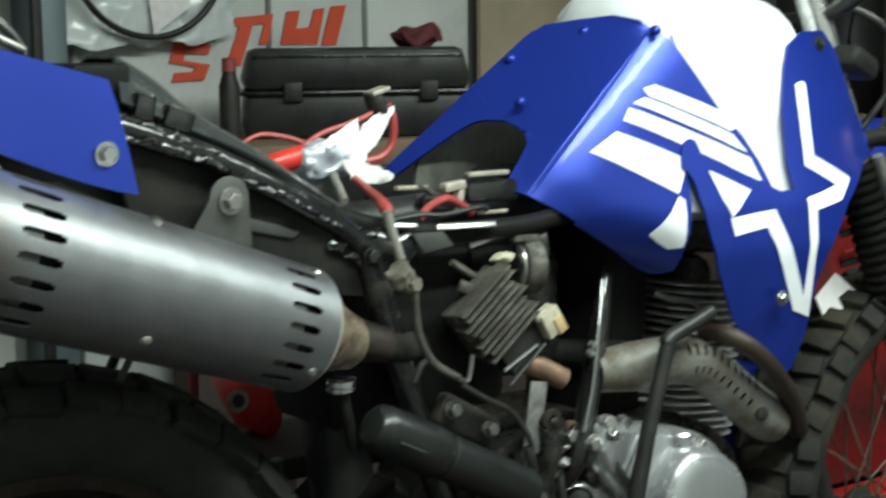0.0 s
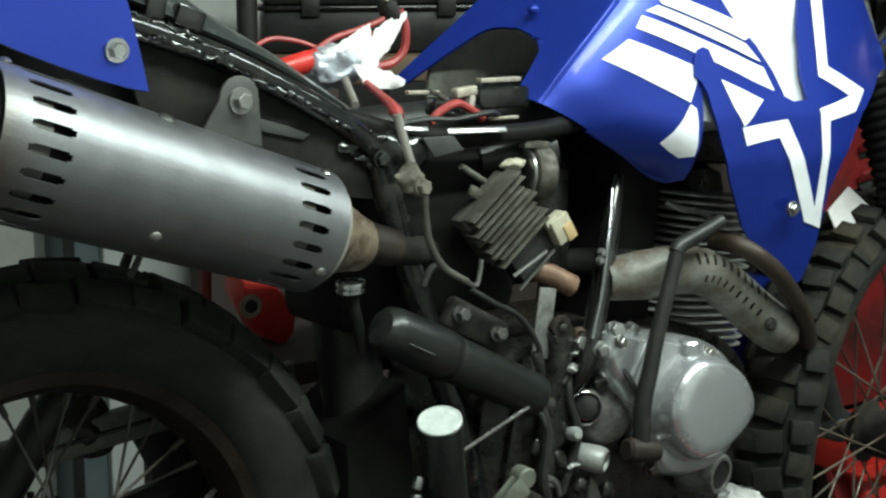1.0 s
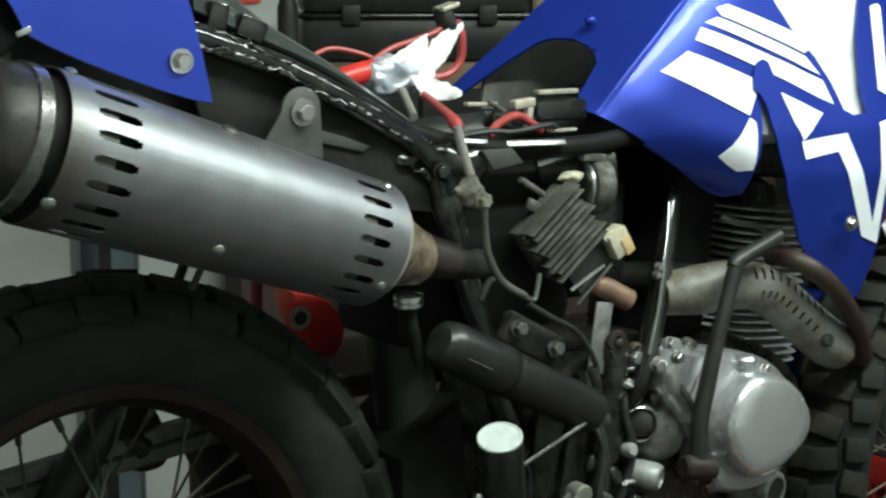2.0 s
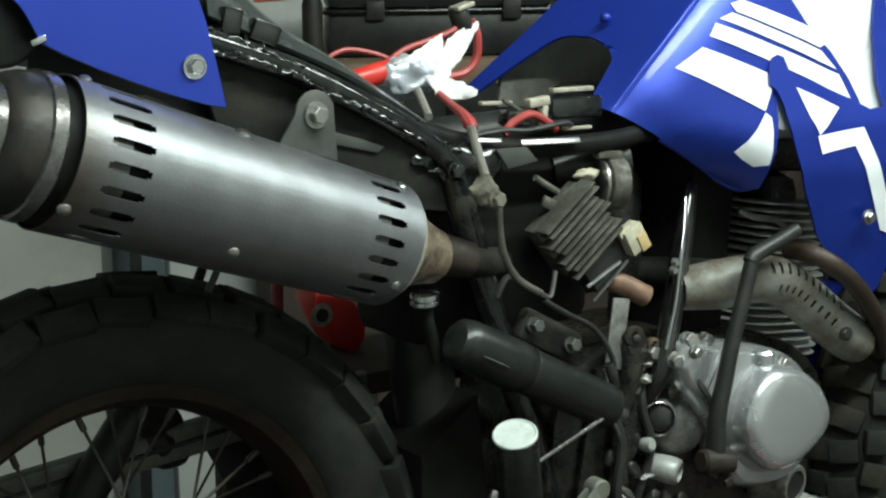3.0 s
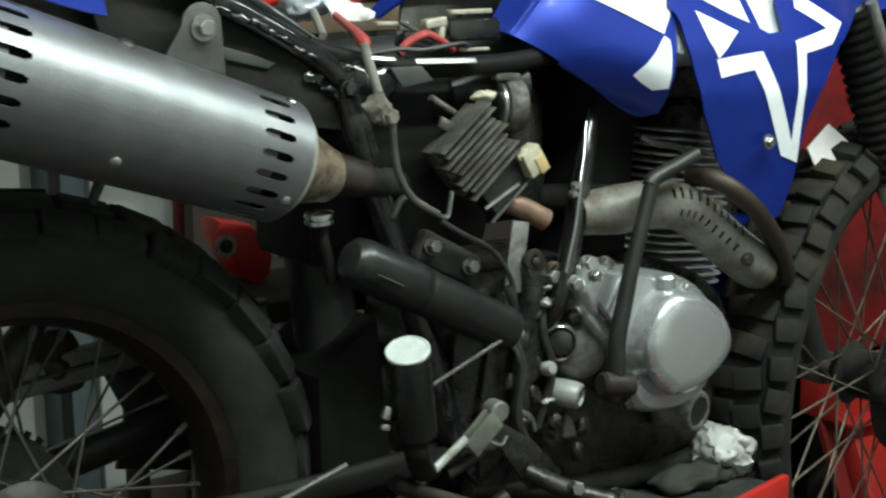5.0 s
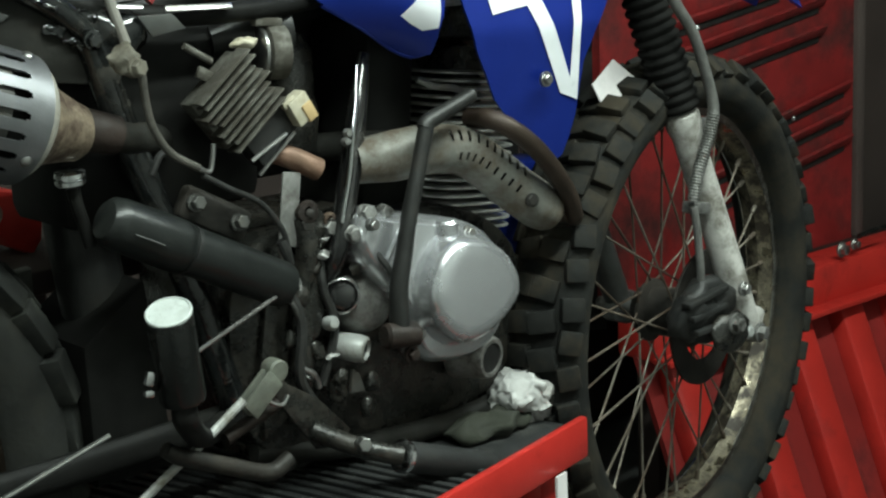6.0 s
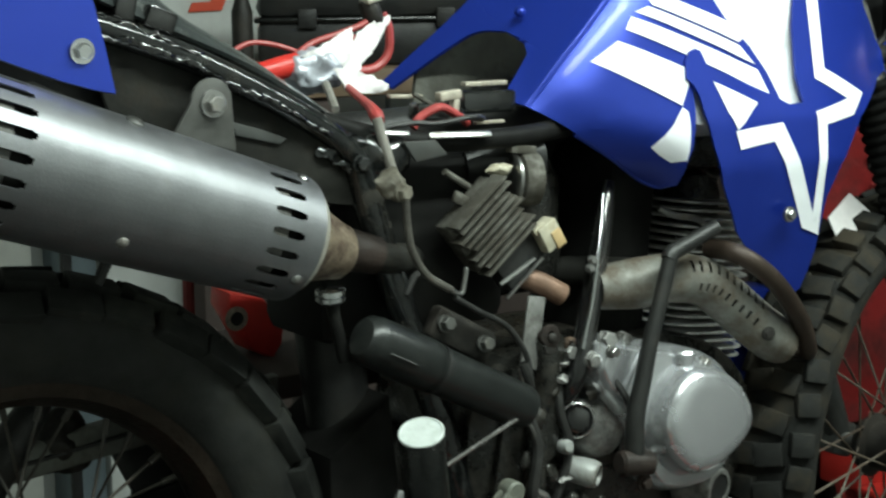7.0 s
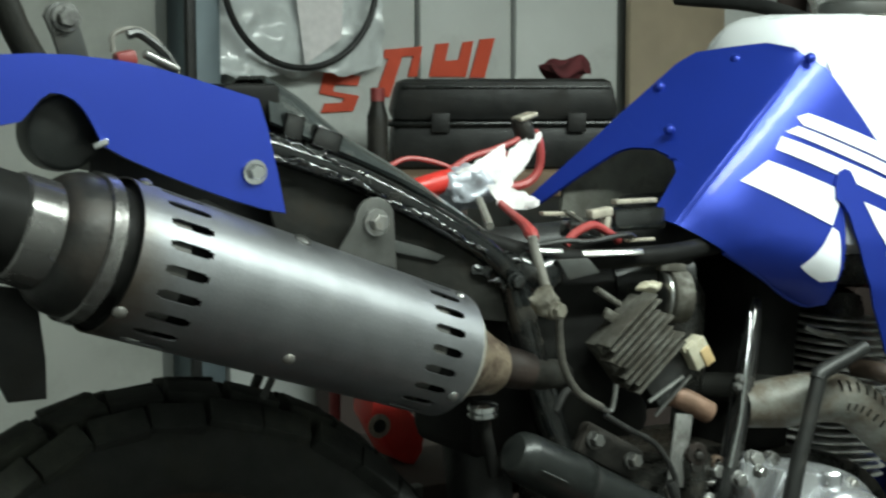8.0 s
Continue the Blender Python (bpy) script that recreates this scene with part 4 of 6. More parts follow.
part("mount_bracket", block((-0.075, -0.05, 0.888), (0.070, 0.04, 0.024), bevel=0.004), GLOSS_BLACK, bike)
part("mount_tab", block((-0.14, -0.06, 0.878), (0.06, 0.02, 0.018), turn(0, 8, 0), bevel=0.003), GLOSS_BLACK, bike)
part("peg", tube([(-0.172, -0.120, 0.824), (-0.157, -0.120, 0.815), (-0.142, -0.120, 0.806)], 0.0036, 10), REG, bike, "dusty peg")
part("air_box", block((-0.17, 0.0, 0.745), (0.24, 0.13, 0.20), bevel=0.02), CAN_BLACK, bike, "black air box in shade")
part("inner_cover", block((0.09, 0.055, 0.775), (0.20, 0.02, 0.26), bevel=0.01), BLACK, bike)
part("carburettor", lathe((0.02, -0.02, 0.745), (0, 0, 1), [(-0.06, 0.028), (-0.02, 0.034), (0.0, 0.030), (0.05, 0.030), (0.07, 0.02)], 20), OILY, bike)

# rear cable with its adjuster
part("cable_sleeve", tube([(-0.247, -0.112, 0.882), (-0.242, -0.115, 0.859), (-0.237, -0.122, 0.832)], 0.0052, 10), GREY_WIRE, bike, "dusty grey cable sleeve")
part("cable_clamp", crumple(lump((-0.250, -0.142, 0.818), (0.0155, 0.012, 0.0145), 4, 0.006, 70, 4.0), 0.002, 180, 1.0), DUSTY, bike, "dusty brown cable clamp")
part("clamp_nut", bolt((-0.246, -0.153, 0.812), (0.2, -1, 0), 0.008, 0.008, 1.2), DUSTY, bike)
part("cable", tube([(-0.233, -0.140, 0.805), (-0.230, -0.138, 0.775), (-0.222, -0.135, 0.748), (-0.203, -0.132, 0.722), (-0.172, -0.130, 0.703)], 0.0041, 10), OLD_CABLE, bike)
part("cable_end", tube([(-0.175, -0.131, 0.704), (-0.160, -0.13, 0.698), (-0.155, -0.13, 0.712), (-0.153, -0.13, 0.725)], 0.0028, 8), STEEL, bike)
part("cable", tube([(-0.168, -0.13, 0.695), (-0.14, -0.13, 0.678), (-0.10, -0.13, 0.655), (-0.075, -0.13, 0.620), (-0.070, -0.13, 0.59)], 0.0032, 10), BLACK_WIRE, bike)

# wiring bundle lying on the backbone
BUNDLE = Matrix.Translation((0.0935, 0.118, -0.086)) @ Matrix.Scale(1.085, 4)


def bundle(bm):
    bmesh.ops.transform(bm, matrix=BUNDLE, verts=bm.verts)
    return bm


bm = lump((-0.306, -0.088, 0.931), (0.030, 0.020, 0.021), 5, 0.006, 55, 2.0)
part("tape_wrap", bundle(crumple(bm, 0.0035, 110, 5.0)), TAPE, bike, "crumpled silver tape round the wires", angle=80)


def tape(outline, depth, seed, amount=0.0022):
    part("tape_tail", bundle(crumple(crumple(sheet(outline, depth, 0, 0.004), 0.004, 45, seed), amount, 150, seed)), PAPER, bike, "white tape end", solid=0.0012, angle=70)


tape([(-0.278, 0.938), (-0.270, 0.922), (-0.256, 0.930), (-0.213, 0.978), (-0.214, 0.984), (-0.226, 0.983), (-0.256, 0.964)], lambda x, z: -0.092 + 0.15 * (z - 0.93), 2.0)
tape([(-0.325, 0.944), (-0.304, 0.952), (-0.258, 0.974), (-0.262, 0.960), (-0.270, 0.946), (-0.290, 0.930)], lambda x, z: -0.098 + 0.5 * max(0, z - 0.95), 3.0)
tape([(-0.300, 0.934), (-0.280, 0.934), (-0.256, 0.926), (-0.237, 0.917), (-0.240, 0.909), (-0.252, 0.907), (-0.288, 0.914)], lambda x, z: -0.112, 4.0)
part("wire_plug", bundle(lathe((-0.366, -0.08, 0.929), V(0.046, -0.005, 0.010), [(0, 0.006), (0.004, 0.0105), (0.036, 0.0115), (0.045, 0.0105), (0.047, 0.008)], 14)), RED_PLASTIC, bike, "red wire sleeve")
plug = part("wire_end", bundle(crumple(lathe((-0.228, -0.079, 0.974), V(-0.012, 0, 0.026), [(0, 0.007), (0.004, 0.010), (0.018, 0.011), (0.026, 0.009), (0.028, 0.005)], 14), 0.002, 90, 2.0)), HUB, bike, "dusty brown plug")
part("plug_rim", bundle(block((-0.234, -0.082, 0.999), (0.022, 0.018, 0.005), turn(0, -16, 0), bevel=0.0015)), TAN, plug)
part("wire", bundle(tube([(-0.385, -0.06, 0.944), (-0.376, -0.06, 0.953), (-0.357, -0.06, 0.959), (-0.331, -0.065, 0.955), (-0.311, -0.07, 0.947), (-0.30, -0.075, 0.938)], 0.0026, 8)), RED_WIRE, bike)
part("wire", bundle(tube([(-0.325, -0.08, 0.945), (-0.30, -0.078, 0.958), (-0.27, -0.078, 0.966), (-0.246, -0.08, 0.974), (-0.232, -0.08, 0.982)], 0.0032, 8)), RED_WIRE, bike)
part("wire", bundle(tube([(-0.220, -0.078, 0.985), (-0.214, -0.08, 0.970), (-0.215, -0.08, 0.946), (-0.229, -0.08, 0.932), (-0.253, -0.082, 0.928), (-0.275, -0.085, 0.926)], 0.0046, 8)), RED_WIRE, bike)
part("wire", bundle(tube([(-0.256, -0.082, 0.964), (-0.262, -0.084, 0.945), (-0.252, -0.084, 0.930)], 0.0036, 8)), RED_WIRE, bike)
part("wire", tube([(-0.213, -0.001, 0.907), (-0.224, -0.043, 0.898), (-0.232, -0.077, 0.89), (-0.238, -0.097, 0.883), (-0.239, -0.106, 0.878)], [0.0042, 0.0046, 0.0055, 0.0075, 0.0050], 10), RED_WIRE, bike, "faded red wire joint")
part("wire", tube([(-0.24, -0.003, 0.911), (-0.249, -0.028, 0.899), (-0.26, -0.055, 0.888)], 0.0045, 8), GREY_WIRE, bike)
part("wire", tube([(-0.190, -0.09, 0.868), (-0.180, -0.09, 0.878), (-0.164, -0.092, 0.886), (-0.150, -0.09, 0.886), (-0.127, -0.088, 0.874), (-0.118, -0.085, 0.868)], 0.0045, 10), RED_WIRE, bike)
part("wire", tube([(-0.24, -0.10, 0.870), (-0.20, -0.105, 0.874), (-0.17, -0.105, 0.872), (-0.12, -0.10, 0.876), (-0.10, -0.09, 0.872)], 0.003, 8), BLACK_WIRE, bike)

# regulator with its fins, plug and the intake clamp
RM = Matrix.Translation((-0.112, -0.098, 0.762)) @ turn(0, -39, 0)
reg = part("regulator", block((0, 0, 0), (0.078, 0.022, 0.066), bevel=0.002), REG, bike, "dusty finned regulator block")
reg.matrix_basis = RM
WORLD_OF[reg.name] = RM.copy()
fin_me = shared_mesh("regulator_fin", block((0, 0, 0), (0.080, 0.024, 0.0022), bevel=0.0006), REG)
for k in range(9):
    piece("fin", fin_me, RM @ Matrix.Translation((0.005 * math.sin(k * 1.9), -0.020, -0.033 + 0.0083 * k)) @ turn(0.8 * math.sin(k * 2.7), 0, 0), reg)
part("regulator_ear", block((-0.136, -0.10, 0.790), (0.024, 0.004, 0.012), turn(0, 28, 0), bevel=0.001), REG, reg)
part("plug_housing", block((-0.072, -0.105, 0.722), (0.060, 0.026, 0.036), turn(0, -39, 0), bevel=0.003), BLACK, reg)
part("plug_edge", block((-0.070, -0.121, 0.703), (0.062, 0.0025, 0.003), turn(0, -39, 0)), STEEL, reg)
plug = part("wire_plug", block((-0.041, -0.122, 0.747), (0.026, 0.020, 0.030), turn(0, -30, 0), bevel=0.002), CREAM, reg, "cream plastic plug")
part("plug_mouth", block((-0.033, -0.131, 0.744), (0.013, 0.006, 0.020), turn(0, -30, 0), bevel=0.001), mat("tan_plastic", (0.42, 0.30, 0.15), 0.5), plug)
part("plug_tab", block((-0.055, -0.124, 0.755), (0.016, 0.008, 0.008), turn(0, -30, 0), bevel=0.001), CREAM, plug)
clampring = part("intake_clamp", lathe((-0.060, -0.094, 0.806), V(1, -0.25, -0.05), [(0, 0.024), (0.002, 0.0285), (0.012, 0.0290), (0.022, 0.0285), (0.024, 0.024)], 28), REG, bike, "dusty grey intake clamp")
part("clamp_screw", block((-0.058, -0.100, 0.838), (0.034, 0.012, 0.009), turn(0, 6, 0), bevel=0.002), REG, clampring)
part("clamp_band", lathe((-0.066, -0.092, 0.806), V(1, -0.25, -0.05), [(0, 0.026), (0.001, 0.0275), (0.004, 0.0275), (0.005, 0.026)], 28), STEEL, clampring)
part("intake_hose", lathe((-0.10, -0.05, 0.818), V(1, -0.30, 0.10), [(0, 0.022), (0.04, 0.024), (0.09, 0.024)], 20), BLACK, bike)
part("intake_fitting", crumple(lump((-0.088, -0.10, 0.818), (0.017, 0.008, 0.0055), 3, 0.004, 90, 3.0), 0.002, 160, 1.0), CREAM, bike, "yellowed fitting")

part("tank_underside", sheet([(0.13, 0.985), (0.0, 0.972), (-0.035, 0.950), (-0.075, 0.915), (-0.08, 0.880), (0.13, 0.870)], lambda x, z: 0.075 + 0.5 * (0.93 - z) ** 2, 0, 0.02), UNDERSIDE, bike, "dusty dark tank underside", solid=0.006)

# tank, covers and prints: one common side surface
GX = [-0.1, -0.05, 0.03, 0.1, 0.17, 0.21, 0.26, 0.32, 0.4, 0.46]
GY = [-0.055, -0.078, -0.126, -0.158, -0.176, -0.18, -0.19, -0.194, -0.18, -0.155]


G_LINE = spline([(x, y, 0) for x, y in zip(GX, GY)], 8)
G_XS, G_YS = [p.x for p in G_LINE], [p.y for p in G_LINE]


def tank_side(x, z):
    return float(np.interp(x, G_XS, G_YS)) + 0.28 * max(0, z - 0.86) + 0.25 * max(0, 0.81 - z)


def tank_body():
    """The white tank: rounded sections along the bike."""
    bm = bmesh.new()
    rings = []
    for x, half, top, low in ((0.120, 0.045, 1.060, 0.86), (0.130, 0.072, 1.086, 0.85), (0.145, 0.098, 1.104, 0.84), (0.17, 0.122, 1.115, 0.83),
                              (0.26, 0.145, 1.118, 0.83), (0.34, 0.140, 1.105, 0.83), (0.40, 0.115, 1.060, 0.84), (0.44, 0.080, 0.985, 0.86), (0.455, 0.04, 0.95, 0.89)):
        row = []
        for k in range(28):
            a = 2 * math.pi * k / 28
            c, s = math.cos(a), math.sin(a)
            px = abs(c) ** 0.62 * (1 if c > 0 else -1)
            pz = abs(s) ** 0.62 * (1 if s > 0 else -1)
            z = (top + low) / 2 + (top - low) / 2 * pz
            y = half * px * (1.0 + 0.25 * (1 - (z - low) / (top - low)))
            row.append(bm.verts.new((x, y, z)))
        rings.append(row)
    for a, b in zip(rings, rings[1:]):
        for j in range(28):
            bm.faces.new((a[j], a[(j + 1) % 28], b[(j + 1) % 28], b[j]))
    bm.faces.new(rings[0])
    bm.faces.new(rings[-1][::-1])
    return bm


tank = part("tank", tank_body(), WHITE, bike, "white fuel tank", angle=60)
part("tank_side_patch", sheet([(0.153, 1.060), (0.335, 1.062), (0.345, 0.90), (0.27, 0.858), (0.20, 0.90), (0.166, 1.0)], tank_side, -0.006, 0.02), WHITE, tank, angle=60, solid=0.002)
part("tank_lower_patch", sheet([(0.135, 0.907), (0.159, 0.906), (0.165, 0.859), (0.15, 0.855), (0.133, 0.86)], tank_side, -0.014, 0.012), WHITE, tank, angle=60, solid=0.002)
part("filler_cap", lathe((0.315, 0.0, 1.112), (0, 0, 1), [(0, 0.045), (0.012, 0.048), (0.02, 0.046), (0.026, 0.036)], 32), GREY_PANEL, tank, "grey metal filler cap")
part("filler_ring", lathe((0.315, 0.0, 1.108), (0, 0, 1), [(0, 0.066), (0.006, 0.064), (0.009, 0.056)], 32), STEEL, tank)

RIDGE = [(-0.031, 0.881), (0.007, 0.928), (0.062, 0.991), (0.132, 1.064)]
cover_side = [(-0.031, 0.881), (0.007, 0.928), (0.062, 0.991), (0.132, 1.064), (0.134, 1.064), (0.149, 1.05), (0.163, 1.022), (0.192, 0.973), (0.22, 0.94), (0.236, 0.911), (0.246, 0.884), (0.247, 0.875), (0.206, 0.858), (0.156, 0.876), (0.136, 0.901), (0.127, 0.815), (0.132, 0.789), (0.124, 0.786), (0.101, 0.796), (0.058, 0.823), (0.013, 0.851)]


def cover_skin(x, z):
    """The cover's side: it turns under along its lower rim and rolls over towards the ridge."""
    rim = max(0.0, 0.044 - (z - 0.8560 + 0.52 * x) * 0.887)
    roll = max(0.0, 0.046 - ((x - RIDGE[0][0]) * 0.73 - (z - RIDGE[0][1]) * 0.68))
    return tank_side(x, z) + 16.0 * rim * rim * min(1.0, max(0.0, 0.20 - x) * 12, max(0.0, (x + 0.03) * 8)) + 4.8 * roll * roll


cover = part("tank_cover", sheet(cover_side, cover_skin, 0.0, 0.012), BLUE, bike, "glossy blue tank side cover", solid=0.004, angle=60)


def ridge_point(t):
    k = min(int(t * 3), 2)
    f = t * 3 - k
    x = RIDGE[k][0] + (RIDGE[k + 1][0] - RIDGE[k][0]) * f
    z = RIDGE[k][1] + (RIDGE[k + 1][1] - RIDGE[k][1]) * f
    return V(x, cover_skin(x, z), z)


INNER = [V(-0.045, -0.049, 0.888), V(-0.023, -0.048, 0.915), V(-0.008, -0.047, 0.935), V(-0.003, -0.035, 0.950), V(-0.009, -0.008, 0.960), V(-0.011, 0.052, 0.998),
         V(0.050, 0.025, 1.056), V(0.067, 0.011, 1.069), V(0.091, -0.024, 1.075), V(0.112, -0.058, 1.079), V(0.124, -0.089, 1.074)]


def inner_point(t):
    f = t * (len(INNER) - 1)
    k = min(int(f), len(INNER) - 2)
    return INNER[k].lerp(INNER[k + 1], f - k)


def cover_back():
    """The flat face behind the cover's crisp ridge, with the arm beside its round cut-out, and the flare beyond the ridge."""
    bm = bmesh.new()
    rows = []
    n = 40
    for i in range(n + 1):
        t = i / n
        r = ridge_point(t)
        q = inner_point(t)
        wide = 0.004 * min(1.0, 0.25 + 2.2 * (1 - t))
        x2, z2 = r.x + 0.75 * wide, r.z - 0.66 * wide
        p2 = V(x2, cover_skin(x2, z2) - 0.0008, z2)
        p0 = r + (q - r) * min(0.4, 0.005 / max(0.001, (q - r).length))
        row = [q.lerp(p0, k / 6) for k in range(6)]
        row += [(1 - u) ** 2 * p0 + 2 * u * (1 - u) * r + u * u * p2 for u in [k / 16 for k in range(17)]]
        rows.append([bm.verts.new(p) for p in row])
    for a, b in zip(rows, rows[1:]):
        for k in range(len(a) - 1):
            bm.faces.new((a[k], a[k + 1], b[k + 1], b[k]))
    top = spline([(-0.011, 0.052, 0.998), (-0.047, 0.067, 0.962), (-0.081, 0.082, 0.930), (-0.111, 0.095, 0.901)], 4)
    low = spline([(-0.009, -0.008, 0.960), (-0.026, 0.022, 0.959), (-0.055, 0.044, 0.939), (-0.105, 0.078, 0.897)], 4)
    arm = [[bm.verts.new(p.lerp(q, k / 3)) for k in range(4)] for p, q in zip(top, low)]
    for a, b in zip(arm, arm[1:]):
        for k in range(3):
            bm.faces.new((a[k], a[k + 1], b[k + 1], b[k]))
    bmesh.ops.remove_doubles(bm, verts=bm.verts, dist=0.0008)
    return bm


part("cover_return", cover_back(), BLUE, cover, solid=0.004, angle=50)
part("cover_lower_edge", tube([(x, cover_skin(x, z) + 0.003, z) for x, z in [(0.013, 0.851), (0.058, 0.823), (0.099, 0.797), (0.12, 0.787), (0.128, 0.79)]], 0.004, 10, 4), BLUE, cover)
FACE = (-0.72, -0.38, 0.57)
for p, w in (((0.0875, -0.034, 1.0611), FACE), ((0.0000, -0.024, 0.9821), FACE), ((0.1285, -0.1105, 1.0615), FACE), ((0.0258, 0.0259, 1.0303), FACE)):
    part("cover_screw", rivet(p, w, 0.0066, 0.006), BLUE, cover, "blue dome screw")

shroud_outline = [(0.125, 0.908), (0.128, 0.927), (0.134, 0.937), (0.141, 0.94), (0.148, 0.937), (0.153, 0.92), (0.231, 0.887), (0.253, 0.875), (0.274, 0.877), (0.27, 0.906), (0.278, 0.965), (0.294, 1.017), (0.308, 1.043), (0.339, 1.059), (0.388, 1.06), (0.411, 1.039), (0.435, 0.98), (0.465, 0.929), (0.465, 0.904), (0.433, 0.896), (0.372, 0.856), (0.336, 0.803), (0.321, 0.765), (0.321, 0.731), (0.321, 0.700), (0.316, 0.675), (0.309, 0.654), (0.297, 0.647), (0.284, 0.653), (0.270, 0.676), (0.242, 0.695), (0.218, 0.712), (0.200, 0.731), (0.188, 0.752), (0.167, 0.788), (0.15, 0.833), (0.14, 0.867), (0.137, 0.889), (0.132, 0.901)]
shroud = part("shroud", sheet(shroud_outline, tank_side, 0.006, 0.010), BLUE, bike, "glossy blue front shroud", solid=0.004, angle=60)
part("shroud_bolt", bolt((0.255, -0.194, 0.75), (0, -1, 0), 0.006, 0.006, 1.5), STEEL, shroud)
part("shroud_bolt", bolt((0.372, tank_side(0.372, 1.045) - 0.009, 1.045), (0, -1, 0.3), 0.006, 0.005, 1.5), BLACK, shroud)
part("shroud_left", sheet(shroud_outline, lambda x, z: -tank_side(x, z), -0.006, 0.03), BLUE, bike, "blue shroud on the far side", solid=0.004, angle=60)
part("cover_left", sheet(cover_side, lambda x, z: -tank_side(x, z), 0.0, 0.03), BLUE, bike, "blue cover on the far side", solid=0.004, angle=60)


def stripe(outline, lift):
    part("stripe", sheet(outline, cover_skin if lift < 0.006 else tank_side, lift, 0.012), DECAL, cover if lift < 0.006 else shroud, "white printed stripe", solid=0.0006, angle=30)


L1, L2 = 0.0036, 0.0090
stripe([(0.101, 0.997), (0.114, 1.001), (0.209, 0.963), (0.214, 0.951), (0.204, 0.946), (0.105, 0.988)], L1)
stripe([(0.086, 0.981), (0.1, 0.987), (0.205, 0.942), (0.221, 0.921)], L1)
stripe([(0.072, 0.962), (0.081, 0.976), (0.223, 0.915), (0.233, 0.887)], L1)
stripe([(0.062, 0.95), (0.128, 0.92), (0.129, 0.901), (0.117, 0.879), (0.032, 0.928)], L1)
stripe([(0.117, 0.877), (0.123, 0.872), (0.124, 0.818), (0.11, 0.816), (0.096, 0.825), (0.085, 0.834)], L1)
stripe([(0.156, 0.904), (0.211, 0.879), (0.179, 0.85), (0.168, 0.87)], L2)
stripe([(0.313, 0.914), (0.382, 0.883), (0.353, 0.859), (0.304, 0.851), (0.307, 0.798), (0.319, 0.719), (0.289, 0.73), (0.23, 0.835), (0.183, 0.828), (0.176, 0.849), (0.24, 0.856), (0.301, 0.746), (0.288, 0.866), (0.347, 0.878), (0.295, 0.903), (0.305, 0.998), (0.318, 1.001), (0.324, 0.997)], L2)

# ---------------------------------------------------------------- engine
CYL = Matrix.Translation((0.253, 0.0, 0.66)) @ turn(0, 6, 0)
cyl = part("cylinder", block((0, 0, 0), (0.085, 0.10, 0.26), bevel=0.03), OILY, bike, "grimy black finned cylinder")
cyl.matrix_basis = CYL
WORLD_OF[cyl.name] = CYL.copy()
def bowed_fin(wide, deep):
    bm = bmesh.new()
    rows = []
    for z, grow in ((-0.0016, 0.0), (-0.0006, 0.0014), (0.0006, 0.0014), (0.0016, 0.0)):
        row = []
        for k in range(40):
            a = 2 * math.pi * k / 40
            c, q = math.cos(a), math.sin(a)
            row.append(bm.verts.new(((wide / 2 + grow) * abs(c) ** 0.55 * (1 if c > 0 else -1), (deep / 2 + grow) * abs(q) ** 0.55 * (1 if q > 0 else -1), z)))
        rows.append(row)
    for a, b in zip(rows, rows[1:]):
        for k in range(40):
            bm.faces.new((a[k], a[(k + 1) % 40], b[(k + 1) % 40], b[k]))
    bm.faces.new(rows[0][::-1])
    bm.faces.new(rows[-1])
    return bm


for k in range(20):
    w = 0.138 if k < 13 else 0.122
    me = shared_mesh("cylinder_fin", bowed_fin(w + 0.006 * math.sin(k * 2.1), 0.176), FIN)
    piece("fin", me, CYL @ Matrix.Translation((0, 0, -0.095 + 0.0098 * k)), cyl)
# added black block keeps the dark left part of the fins hidden
part("fin_infill", block((0.130, 0.008, 0.700), (0.085, 0.150, 0.260), turn(0, 6, 0), bevel=0.03), CAN_BLACK, bike, "plain black block hiding the left fins")
part("head_cover", block((0.25, 0.0, 0.815), (0.15, 0.12, 0.05), turn(0, 6, 0), bevel=0.015), OILY, cyl)
part("plug_lead", tube([(0.292, -0.085, 0.745), (0.300, -0.095, 0.762), (0.292, -0.10, 0.785), (0.27, -0.09, 0.81)], [0.010, 0.008, 0.005, 0.004], 10), CREAM, cyl, "yellowed spark plug lead")
part("oil_line", tube([(0.155, -0.085, 0.755), (0.175, -0.09, 0.745), (0.21, -0.09, 0.738), (0.235, -0.085, 0.725)], 0.004, 8), STEEL, cyl)

case_low = part("crankcase", plate(round_outline([(-0.10, 0.60), (0.04, 0.615), (0.20, 0.60), (0.29, 0.54), (0.30, 0.44), (0.24, 0.36), (0.05, 0.345), (-0.09, 0.37), (-0.13, 0.48)], 4), -0.095, 0.10, 0.01),
                OILY, bike, "oily dark crankcase")
part("sump", block((0.10, 0.0, 0.352), (0.34, 0.17, 0.035), bevel=0.01), OILY, case_low)

COVER_EDGE = [(0.010, 0.612), (0.023, 0.628), (0.069, 0.618), (0.117, 0.607), (0.170, 0.592), (0.207, 0.566), (0.222, 0.52), (0.212, 0.46), (0.17, 0.434), (0.11, 0.438), (0.082, 0.462), (0.070, 0.505), (0.036, 0.550), (0.017, 0.572), (0.006, 0.596)]
CAP_EDGE = [(0.137, 0.584), (0.170, 0.575), (0.196, 0.557), (0.211, 0.536), (0.216, 0.517), (0.211, 0.499), (0.190, 0.480), (0.158, 0.465), (0.127, 0.464), (0.105, 0.477), (0.088, 0.499), (0.081, 0.524), (0.085, 0.544), (0.098, 0.566), (0.117, 0.582)]


